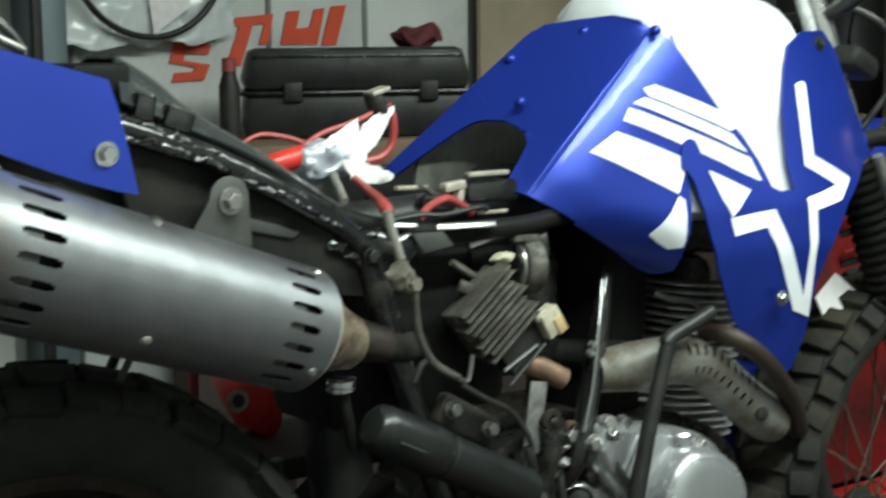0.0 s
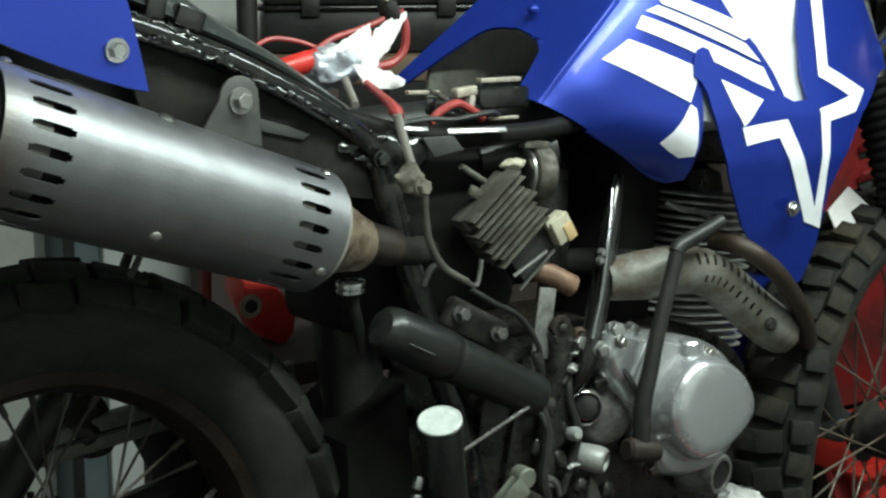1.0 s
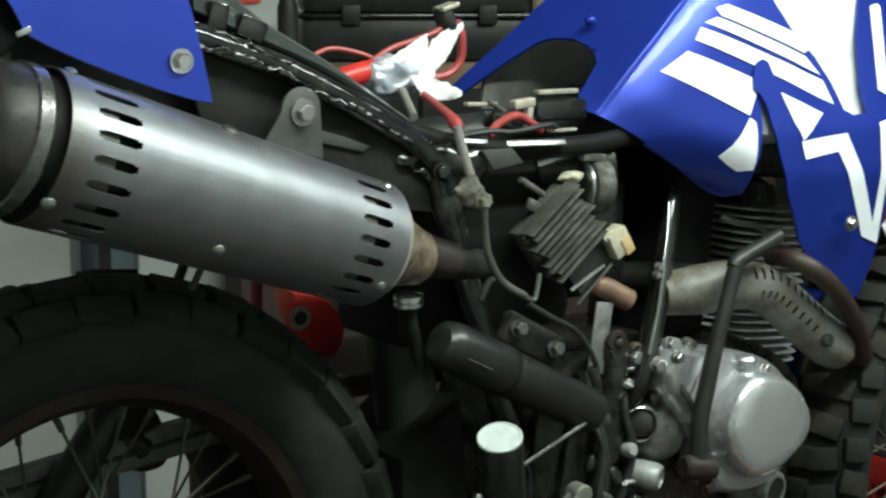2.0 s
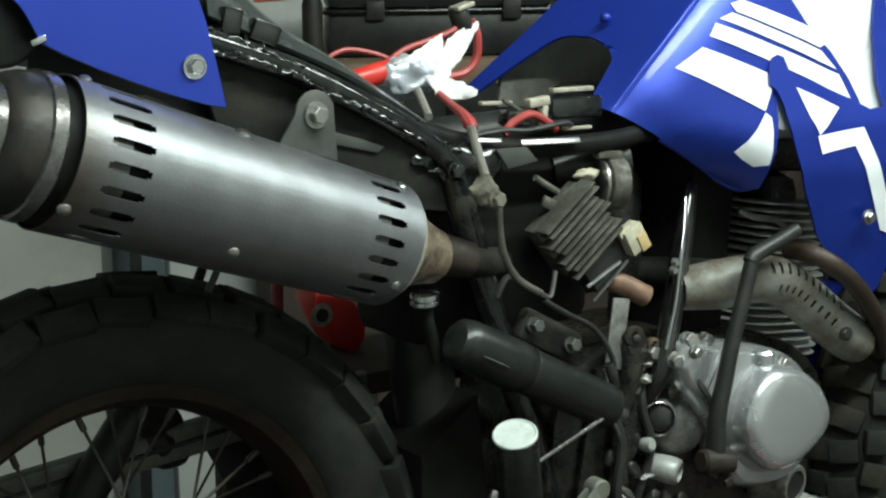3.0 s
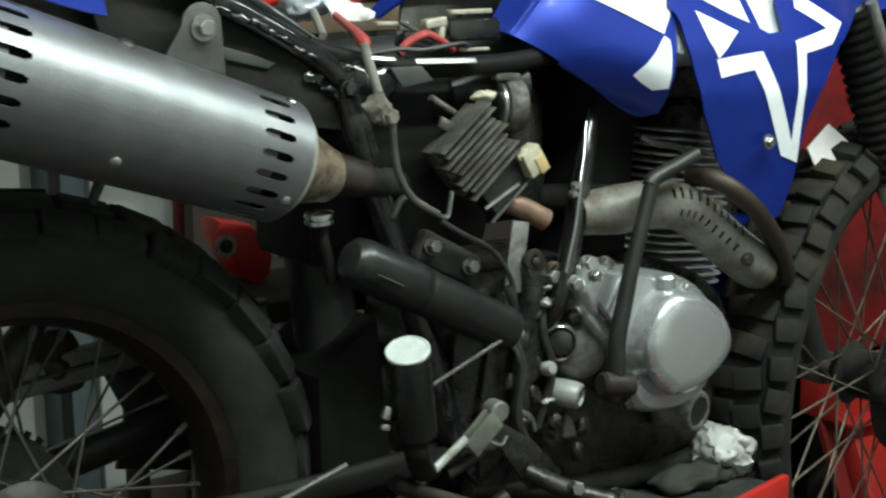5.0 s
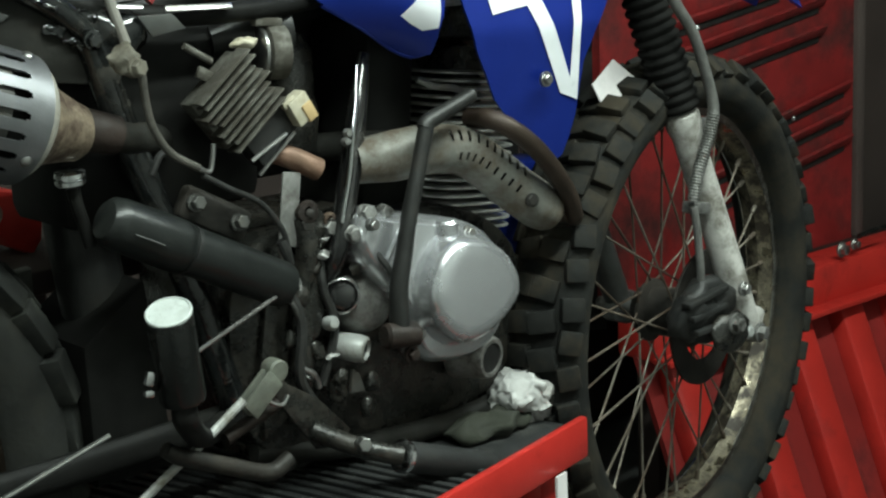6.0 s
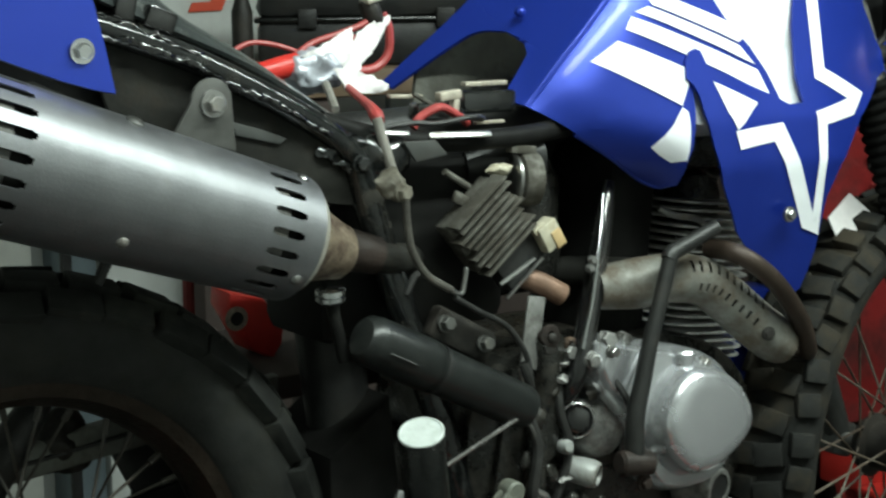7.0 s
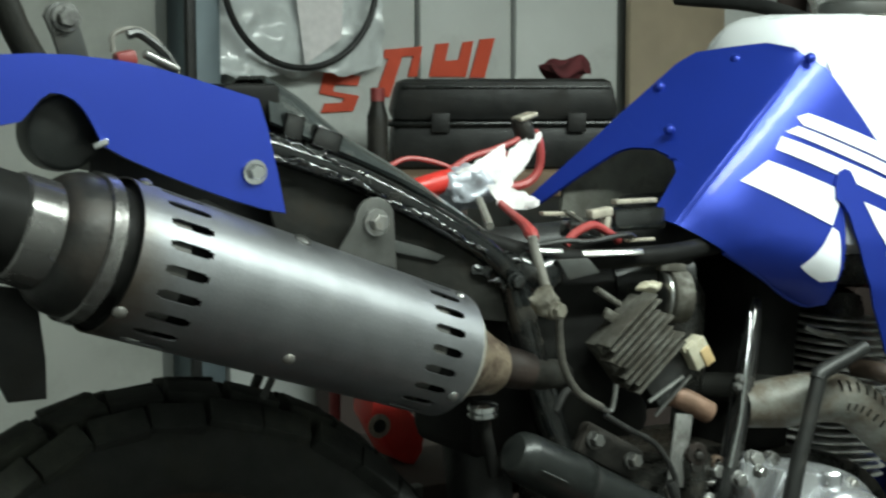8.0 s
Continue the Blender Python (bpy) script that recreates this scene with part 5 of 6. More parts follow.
def loft(edge, rows):
    """Rings of one closed outline, each at its y and grown by an offset, closed in front."""
    bm = bmesh.new()
    pts = round_outline(edge, 6)
    n = len(pts)
    area = sum(pts[k][0] * pts[(k + 1) % n][1] - pts[(k + 1) % n][0] * pts[k][1] for k in range(n))
    turnway = 1 if area > 0 else -1
    rings = []
    for y, grow in rows:
        row = []
        for k in range(n):
            dx, dz = pts[(k + 1) % n][0] - pts[k - 1][0], pts[(k + 1) % n][1] - pts[k - 1][1]
            d = math.hypot(dx, dz) or 1
            row.append(bm.verts.new((pts[k][0] + turnway * dz / d * grow, y, pts[k][1] - turnway * dx / d * grow)))
        rings.append(row)
    for p, q in zip(rings, rings[1:]):
        for k in range(n):
            bm.faces.new((p[k], p[(k + 1) % n], q[(k + 1) % n], q[k]))
    bm.faces.new(rings[-1])
    bmesh.ops.recalc_face_normals(bm, faces=bm.faces)
    return bm


clutch = part("engine_cover", loft(COVER_EDGE, [(-0.110, 0.001), (-0.136, 0.001), (-0.143, -0.001), (-0.149, -0.004), (-0.153, -0.007), (-0.1552, -0.009), (-0.1556, -0.010)]), ALU, bike, "silver painted engine side cover", angle=50)
part("round_cap", loft(CAP_EDGE, [(-0.148, 0.010), (-0.1555, 0.0075), (-0.160, 0.0045), (-0.166, 0.0025), (-0.173, 0.0014), (-0.179, -0.0006), (-0.184, -0.0042), (-0.1875, -0.0090), (-0.1895, -0.0155), (-0.1902, -0.0230)]), ALU, clutch, "raised round silver cap", angle=60)
part("rib_boss", lathe((0.129, -0.155, 0.566), V(0.0, 0.0, 1), [(-0.010, 0.010), (0, 0.0145), (0.034, 0.0150), (0.037, 0.0125), (0.037, 0.004)], 24), ALU, clutch)
part("cover_lip", block((0.050, -0.157, 0.586), (0.007, 0.008, 0.056), turn(0, 33, 0), bevel=0.003), ALU, clutch)
part("cover_lug", crumple(bolt((0.026, -0.142, 0.626), (-0.1, -1, 0.2), 0.0085, 0.009, 1.2), 0.002, 120, 1.0), DIRTY_ALU, clutch)
part("cover_lug", crumple(bolt((0.050, -0.142, 0.623), (0.1, -1, 0.2), 0.0080, 0.008, 1.2), 0.002, 120, 2.0), DIRTY_ALU, clutch)
part("cover_lug", crumple(bolt((0.006, -0.142, 0.606), (-0.2, -1, 0.1), 0.0080, 0.009, 1.2), 0.002, 120, 3.0), DIRTY_ALU, clutch)
for p in ((0.022, 0.616), (0.160, 0.584), (0.080, 0.482)):
    part("cover_bolt", bolt((p[0], -0.156, p[1]), (0, -1, 0), 0.006, 0.008, 1.25), STEEL, clutch)
part("oil_filter_boss", lathe((0.186, -0.105, 0.428), V(0.22, -1, -0.08), [(0, 0.034), (0.036, 0.027), (0.044, 0.025), (0.046, 0.023), (0.046, 0.0185), (0.036, 0.017)], 28), WORN_PLATE, clutch, "open round boss")
part("boss_hollow", lathe((0.196, -0.146, 0.4245), V(0.22, -1, -0.08), [(0, 0.0175), (0.002, 0.0175)], 20), BLACK, clutch)
housing = part("generator_housing", crumple(lathe((0.038, -0.085, 0.520), V(0.05, -1, 0), [(0, 0.040), (0.030, 0.036), (0.040, 0.031), (0.046, 0.022), (0.048, 0.008)], 36), 0.0015, 60, 3.0), WORN_PLATE, bike, "oily aluminium housing")
part("housing_collar", lathe((0.012, -0.100, 0.533), V(-0.45, -0.85, 0.12), [(0, 0.024), (0.026, 0.0220), (0.030, 0.0200), (0.031, 0.0182), (0.020, 0.0175)], 28), POLISHED, housing, "worn bright collar")
part("shaft_cap", lathe((0.0035, -0.1195, 0.5350), V(-0.45, -0.85, 0.12), [(0, 0.0172), (0.006, 0.0170), (0.011, 0.0140), (0.014, 0.006)], 24), LEVER_BLACK, housing, "glossy black shaft cap")
for x, z, r, m in ((-0.035, 0.634, 0.0125, PIPE_DARK), (-0.007, 0.621, 0.0085, RUSTED)):
    lug = part("eye_lug", crumple(lathe((x, -0.116, z), V(-0.35, -1, 0.15), [(0, r), (0.008, r), (0.011, r * 0.85), (0.012, r * 0.5), (0.009, r * 0.42)], 20), 0.0025, 90, x * 40), m, bike, "dusty eye lug")
    part("eye_bolt", lathe((x - 0.002, -0.126, z), V(-0.35, -1, 0.15), [(0, r * 0.42), (0.003, r * 0.40), (0.004, r * 0.25)], 12), HUB, lug)
for x, z, r, m in ((0.024, 0.598, 0.0075, DIRTY_ALU), (0.012, 0.583, 0.0060, DIRTY_ALU), (0.029, 0.580, 0.0070, DIRTY_ALU), (-0.021, 0.603, 0.0060, DIRTY_ALU), (-0.023, 0.586, 0.0065, DIRTY_ALU),
                   (-0.021, 0.473, 0.0060, DIRTY_ALU), (-0.010, 0.446, 0.0070, OILY), (-0.053, 0.455, 0.0055, STEEL), (0.019, 0.566, 0.0065, OILY)):
    part("cast_lug", crumple(lump((x, -0.128, z), (r * 1.3, r * 0.8, r * (0.8 + 0.5 * math.sin(x * 400))), 3, r * 0.6, 110, x * 70), 0.0015, 200, z), m, bike)
part("arm_plate", plate(round_outline([(-0.047, 0.632), (-0.018, 0.634), (-0.010, 0.596), (-0.018, 0.55), (-0.030, 0.50), (-0.048, 0.50), (-0.046, 0.56)], 4), -0.122, -0.114, 0.002), OILY, bike, "oily black arm plate")
part("arm_spring", tube([(-0.070, -0.128, 0.543), (-0.066, -0.130, 0.535), (-0.062, -0.130, 0.522), (-0.056, -0.130, 0.508)], 0.0032, 8), ZINC, bike, "dull spring")
part("cable_boot", tube([(-0.078, -0.128, 0.612), (-0.073, -0.129, 0.600), (-0.068, -0.129, 0.584)], [0.0055, 0.0065, 0.0045], 10), BLACK_WIRE, bike)
boss_way = V(0.52, -0.84, -0.14)
boss = part("sprocket_boss", lathe((0.006, -0.120, 0.476), boss_way, [(-0.012, 0.014), (0, 0.0155), (0.014, 0.0160), (0.022, 0.0145), (0.024, 0.0115), (0.018, 0.0105)], 28), BARE, bike, "bare aluminium boss")
part("boss_bore", lathe(V(0.006, -0.120, 0.476) + boss_way * 0.019, boss_way, [(0, 0.0105), (0.001, 0.0105)], 20), BLACK, boss)
part("knob", lathe((-0.018, -0.12, 0.508), V(-0.2, -1, 0.2), [(0, 0.008), (0.012, 0.0085), (0.018, 0.005)], 14), BARE, bike)
for x, y, z, r in ((-0.038, -0.115, 0.622, 0.012), (-0.010, -0.12, 0.613, 0.011), (-0.030, -0.115, 0.598, 0.010), (0.012, -0.12, 0.600, 0.009), (0.028, -0.115, 0.585, 0.008), (-0.055, -0.11, 0.56, 0.008)):
    part("stud", bolt((x, y, z), (-0.1, -1, 0.1), r * 0.75, 0.011, 1.35), DIRTY_ALU if r < 0.0115 else HUB, bike)
part("clutch_arm", tube([(-0.040, -0.112, 0.63), (-0.035, -0.115, 0.595), (-0.045, -0.11, 0.54), (-0.048, -0.11, 0.47), (-0.055, -0.105, 0.40)], [0.013, 0.015, 0.012, 0.014, 0.012], 12), OILY, bike)
part("chain_guide", plate([(-0.075, 0.60), (-0.035, 0.605), (-0.02, 0.53), (-0.04, 0.42), (-0.10, 0.39), (-0.10, 0.47)], -0.105, -0.09, 0.003), OILY, bike, "oily black side plate")
part("engine_bracket", plate([(-0.104, 0.486), (-0.094, 0.462), (-0.054, 0.436), (-0.012, 0.390), (-0.027, 0.373), (-0.058, 0.378), (-0.083, 0.411), (-0.112, 0.455)], -0.143, -0.137, 0.002), OILY, bike, "dusty engine bracket")
part("hook", tube([(-0.062, -0.130, 0.468), (-0.049, -0.132, 0.459), (-0.042, -0.130, 0.442)], 0.0035, 8), STEEL, bike)
part("wing_nut", plate([(0.008, 0.452), (0.018, 0.442), (0.024, 0.421), (0.004, 0.423)], -0.126, -0.120, 0.001), ZINC, bike)
part("spring_clip", tube([(-0.130, -0.162, 0.455), (-0.122, -0.164, 0.450), (-0.114, -0.164, 0.449), (-0.106, -0.162, 0.456)], 0.0025, 8), STEEL, bike)
part("drain_hose", tube([(-0.075, -0.12, 0.57), (-0.060, -0.13, 0.52), (-0.066, -0.13, 0.46), (-0.040, -0.13, 0.41)], 0.006, 8), BLACK_WIRE, bike)
part("drain_hose", tube([(-0.020, -0.115, 0.60), (-0.025, -0.125, 0.55), (-0.012, -0.125, 0.505), (-0.030, -0.12, 0.44)], 0.005, 8), BLACK_WIRE, bike)
for x, y, z, size in ((-0.050, -0.118, 0.545, 0.011), (-0.036, -0.12, 0.480, 0.010), (-0.068, -0.12, 0.500, 0.009), (-0.008, -0.118, 0.428, 0.012), (0.040, -0.115, 0.425, 0.011), (-0.030, -0.12, 0.575, 0.009), (0.030, -0.12, 0.40, 0.010)):
    part("cast_lug", lump((x, y, z), (size, size * 0.7, size * 1.2), 3, size * 0.35, 90, x * 50), OILY, bike)
part("metal_strip", block((-0.0555, -0.115, 0.640), (0.0235, 0.003, 0.080), turn(0, 9, 0), bevel=0.001), WORN_PLATE, bike, "mottled bare metal strip")
part("strip_end", tube([(-0.073, -0.116, 0.603), (-0.071, -0.116, 0.590), (-0.069, -0.116, 0.578)], 0.0025, 8), STEEL, bike)
part("thin_rod", tube([(-0.102, -0.120, 0.699), (-0.080, -0.120, 0.710), (-0.056, -0.120, 0.722)], 0.0024, 8), STEEL, bike)
part("heater_pipe", tube([(-0.072, -0.100, 0.704), (-0.045, -0.108, 0.694), (-0.014, -0.115, 0.677)], [0.011, 0.0125, 0.0125], 18, 4), RUST, bike, "rusty pipe stub")

# kick lever, black tube with its highlight rod, and small cables on the engine
kick = part("kick_lever", tube([(0.034, -0.181, 0.500), (0.035, -0.181, 0.545), (0.046, -0.180, 0.585), (0.058, -0.178, 0.625), (0.075, -0.176, 0.671), (0.090, -0.174, 0.714)], [0.0115, 0.0105, 0.0098, 0.0092, 0.0086, 0.0088], 14), KICK, bike, "dark steel kick lever")
part("kick_pedal", tube([(0.088, -0.174, 0.713), (0.095, -0.173, 0.720), (0.128, -0.171, 0.730), (0.164, -0.168, 0.741)], [0.0095, 0.0095, 0.0090, 0.0085], 14, 4), KICK, kick)
part("kick_boss", crumple(lathe((0.012, -0.180, 0.497), (1, -0.12, -0.10), [(0, 0.011), (0.003, 0.0145), (0.040, 0.0145), (0.043, 0.012)], 20), 0.002, 70, 2.0), PIPE_DARK, kick, "dark brown rusty lever boss")
part("kick_bolt", bolt((0.046, -0.184, 0.470), (0, -1, 0), 0.007, 0.007), PIPE_DARK, kick)
part("frame_tube", tube([(0.084, -0.08, 0.79), (0.076, -0.085, 0.773), (0.056, -0.098, 0.729), (0.039, -0.108, 0.694), (0.022, -0.118, 0.654), (0.004, -0.128, 0.614), (-0.006, -0.124, 0.580), (-0.012, -0.104, 0.550)], [0.007, 0.009, 0.0115, 0.0125, 0.0125, 0.0125, 0.0125, 0.0110], 20), LEVER_BLACK, bike, "glossy black frame tube")
# slim bright rod stands in for the lamp's highlight along the black tube
part("highlight_rod", tube([(0.057, -0.1, 0.78), (0.044, -0.112, 0.744), (0.029, -0.122, 0.709), (0.014, -0.132, 0.669), (0.001, -0.138, 0.64), (-0.006, -0.14, 0.62)], [0.0022, 0.0038, 0.0042, 0.0040, 0.0034, 0.0030], 14), LEVER, bike, "bright rod as the highlight of the black tube")
for jx, jz in ((0.021, 0.713), (0.018, 0.704)):
    part("rod_clip", bolt((jx, -0.124, jz), (-0.3, -1, 0.1), 0.0042, 0.006, 1.2), DIRTY_ALU, bike)
part("cable", tube([(0.020, -0.14, 0.600), (0.035, -0.160, 0.570), (0.042, -0.168, 0.545), (0.046, -0.172, 0.51)], 0.0038, 8), BLACK_WIRE, bike)
part("dark_cable", tube([(-0.215, -0.11, 0.70), (-0.20, -0.11, 0.72), (-0.18, -0.12, 0.71)], 0.004, 8), BLACK_WIRE, bike)

# exhaust header with its slotted guard
HP = [(0.041, -0.105, 0.676), (0.091, -0.118, 0.678), (0.134, -0.126, 0.68), (0.174, -0.134, 0.674), (0.209, -0.142, 0.649), (0.248, -0.148, 0.617), (0.282, -0.15, 0.593), (0.303, -0.15, 0.582)]
part("header_pipe", tube(HP[1:], 0.017, 16, 6), BLACK, bike)
part("header_pipe", tube([(0.306, -0.150, 0.582), (0.328, -0.152, 0.577), (0.33, -0.16, 0.575), (0.306, -0.174, 0.607), (0.272, -0.186, 0.641), (0.239, -0.19, 0.673), (0.207, -0.186, 0.698), (0.191, -0.168, 0.71), (0.193, -0.13, 0.709)], 0.0112, 16, 6), BROWN_PIPE, bike, "burnt brown header pipe")


def guard_shell():
    """A half-open sleeve along the header with two rows of slots cut out."""
    bm = bmesh.new()
    line = spline(HP, 12)
    line = [Vector(p) for p in line]
    degs = [-125, -90, -62, -42, -24, -4, 22, 36, 52, 75, 104, 130]
    rings = []
    for i, p in enumerate(line):
        way = (line[min(i + 1, len(line) - 1)] - line[max(i - 1, 0)]).normalized()
        side = V(0, -1, 0)
        side = (side - way * side.dot(way)).normalized()
        other = side.cross(way) * (1 if side.cross(way).z > 0 else -1)
        r = float(np.interp(i / len(line), (0, 0.14, 0.5, 0.8, 0.93, 1.0), (0.0235, 0.0285, 0.0275, 0.0285, 0.0240, 0.0165)))
        rings.append([bm.verts.new(p + r * (math.cos(radians(a)) * side + math.sin(radians(a)) * other)) for a in degs])
    for i in range(len(line) - 1):
        for j in range(len(degs) - 1):
            if (27 < i < 58 and i % 3 == 1 and j in (6, 7)) or (29 < i < 56 and i % 3 == 1 and j == 4):
                continue
            bm.faces.new((rings[i][j], rings[i + 1][j], rings[i + 1][j + 1], rings[i][j + 1]))
    return bm


guard = part("heat_guard", guard_shell(), GUARD, bike, "dusty grey slotted heat guard", angle=50, solid=0.0016)
part("guard_bolt", bolt((0.243, -0.1775, 0.610), (-0.2, -1, 0.1), 0.007, 0.003, 1.2), HUB, guard, "rusty countersunk bolt")

# dark tube beside the swing arm
TA, TB = V(-0.286, -0.132, 0.6715), V(-0.083, -0.132, 0.566)
tube_case = part("tool_tube", lathe(TA, TB - TA, [(0.070, 0.0252), (0.110, 0.0252), (0.226, 0.0245), (0.233, 0.0228), (0.236, 0.015)], 32), TUBE_GREY, bike, "dark grey plastic tool tube")
part("tube_cap", lathe(TA, TB - TA, [(0.002, 0.010), (0.004, 0.0190), (0.010, 0.0245), (0.020, 0.0262), (0.088, 0.0275), (0.096, 0.0268), (0.099, 0.0245)], 32), TUBE_GREY, tube_case, "rounded tube cap")
# thin grey line puts the seam's faint highlight into colour
part("seam_highlight", tube([(-0.266, -0.159, 0.655), (-0.252, -0.159, 0.648), (-0.235, -0.159, 0.639)], 0.0011, 6), GREY_PANEL, tube_case)
part("strap", lathe(TA + (TB - TA).normalized() * 0.100, TB - TA, [(0, 0.0262), (0.004, 0.0262)], 32), BLACK, tube_case)
part("swing_bracket", block((-0.145, -0.106, 0.649), (0.088, 0.018, 0.036), turn(0, 29, 0), bevel=0.007), HUB, bike, "dusty dark bracket")
for x, z in ((-0.172, 0.666), (-0.122, 0.638)):
    part("bracket_bolt", bolt((x, -0.118, z), (0, -1, 0.15), 0.0075, 0.010, 1.25), ZINC, bike)
part("reservoir_cap", lathe((-0.297, -0.1, 0.702), V(-0.10, -0.1, 1), [(0, 0.0135), (0.002, 0.0155), (0.006, 0.0155), (0.0065, 0.0130), (0.008, 0.0130), (0.009, 0.0155), (0.013, 0.0150), (0.015, 0.012)], 24), CHROME, bike, "bright metal reservoir cap")
part("reservoir", tube([(-0.296, -0.1, 0.699), (-0.294, -0.1, 0.686), (-0.29, -0.1, 0.669), (-0.283, -0.1, 0.639)], [0.007, 0.0065, 0.0065, 0.0065], 12), CAN_BLACK, bike, "grimy dark fitting")
# dark slab added to keep the gap ahead of the rear tyre black
part("flap_or_infill", plate([(-0.285, 0.53), (-0.21, 0.585), (-0.19, 0.38), (-0.285, 0.38)], -0.07, 0.07, 0.004), GAITER, bike)

# brake pedal, rods, foot rest
for y in (-0.170, -0.158):
    part("clevis_plate", block((-0.142, y, 0.467), (0.046, 0.004, 0.024), turn(0, -40, 0), bevel=0.0015), CLEVIS, bike, "worn grey clevis plate")
part("pedal_pivot", lathe((-0.118, -0.150, 0.486), (0, -1, 0), [(0, 0.012), (0.016, 0.012), (0.018, 0.010), (0.018, 0.005)], 20), CLEVIS, bike)
part("brake_rod", tube([(-0.165, -0.168, 0.466), (-0.225, -0.170, 0.431), (-0.254, -0.175, 0.420), (-0.335, -0.178, 0.376)], 0.0048, 10), BARE, bike, "worn grey brake rod")
part("return_spring", tube([(-0.112, -0.15, 0.446), (-0.180, -0.152, 0.425)], 0.0075, 12), PIPE_DARK, bike, "dull brown spring")
part("brake_pedal", tube([(-0.272, -0.190, 0.448), (-0.255, -0.190, 0.436), (-0.205, -0.185, 0.412), (-0.150, -0.182, 0.388), (-0.122, -0.182, 0.396)], [0.008, 0.009, 0.009, 0.0095, 0.009], 12), HUB, bike, "dark steel brake pedal")
part("link_rod", tube([(-0.104, -0.150, 0.560), (-0.160, -0.150, 0.539), (-0.222, -0.150, 0.516)], 0.0025, 10), DULL_BAND, bike, "thin steel rod")
part("side_rod", tube([(-0.345, -0.22, 0.489), (-0.50, -0.215, 0.445), (-0.62, -0.20, 0.42)], 0.0026, 8), STEEL, bike)
peg_foot = part("foot_rest", lathe((0.010, -0.205, 0.367), V(0.130, 0.0, -0.048), [(0, 0.014), (0.004, 0.0175), (0.13, 0.0165), (0.138, 0.013)], 20), MAT_RUBBER, bike, "black rubber foot rest")
part("rest_ring", lathe((0.006, -0.205, 0.3685), V(0.130, 0.0, -0.048), [(0, 0.0165), (0.001, 0.019), (0.006, 0.019), (0.007, 0.0165)], 24), CHROME, peg_foot, "bright ring")
part("rest_arm", tube([(0.008, -0.205, 0.368), (-0.03, -0.18, 0.382), (-0.06, -0.14, 0.40)], 0.011, 12), OILY, peg_foot)
part("rest_bolt", bolt((-0.038, -0.195, 0.392), (-0.3, -1, 0.2), 0.008, 0.012, 1.0), STEEL, peg_foot)
part("skid_bar", tube([(-0.10, -0.08, 0.37), (0.05, -0.10, 0.347), (0.25, -0.10, 0.350), (0.36, -0.08, 0.42), (0.42, -0.05, 0.60), (0.48, -0.03, 0.85)], 0.013, 12), GUSSET, bike)
part("down_tube", tube([(0.40, 0.05, 0.42), (0.45, 0.03, 0.62), (0.50, 0.0, 0.88)], 0.014, 12), GLOSS_BLACK, bike)
part("radiator_guard", plate([(0.33, 0.62), (0.43, 0.62), (0.47, 0.50), (0.46, 0.41), (0.38, 0.41), (0.34, 0.50)], -0.02, 0.04, 0.006), BLUE, bike, "dark blue lower guard")

# foot peg, folded up
AX = V(-0.10, -0.02, 1).normalized()
JB = V(-0.2505, -0.221, 0.334)
LX = (AX + V(-0.24, -0.28, 0)).normalized()
LID = JB + AX * 0.258
peg = part("foot_peg", lathe(JB, AX, [(0.168, 0.016), (0.170, 0.0205), (0.174, 0.0222), (0.252, 0.0222)], 32), CASE_BLACK, bike, "black rubber foot peg folded up")
part("sleeve_rim", lathe(LID - LX * 0.013, LX, [(0, 0.0205), (0.004, 0.0220), (0.013, 0.0222)], 32), CASE_BLACK, peg)
part("end_cap", lathe(LID, LX, [(0, 0.0222), (0.0025, 0.0224), (0.0034, 0.0216), (0.0036, 0.0205), (0.0026, 0.0198)], 32), GLASSY, peg, "pale flat end cap")
part("peg_arm", tube([JB + AX * 0.172, JB + AX * 0.150, V(-0.215, -0.165, 0.440), V(-0.150, -0.105, 0.425)], [0.012, 0.013, 0.012, 0.012], 12), CAN_BLACK, peg)
part("spring_clip", block(JB + V(-0.051, -0.004, 0.200), (0.010, 0.007, 0.014), turn(0, 20, 0), bevel=0.002), CHROME, peg, "bright metal clip")
part("spring_clip", block(JB + V(-0.053, -0.004, 0.186), (0.011, 0.007, 0.007), turn(0, 10, 0), bevel=0.002), CHROME, peg, "bright metal clip")
part("clip_arm", tube([JB + V(-0.051, -0.003, 0.192), JB + V(-0.03, 0.01, 0.180), JB + V(-0.012, 0.0, 0.165)], 0.003, 8), CAN_BLACK, peg)

# ---------------------------------------------------------------- wheels


def tyre_profile(outer, bead, half):
    """(offset along the axle, radius) round the tyre, from bead to bead."""
    rise = outer - bead
    side = []
    for u, h in ((0.40, -0.03), (0.62, 0.0), (0.80, 0.10), (0.98, 0.34), (1.0, 0.55), (0.93, 0.76), (0.72, 0.92), (0.40, 0.985), (0.0, 1.0)):
        side.append((half * u, bead + rise * h))
    return [(-a, r) for a, r in side] + [(a, r) for a, r in side[::-1][1:]]


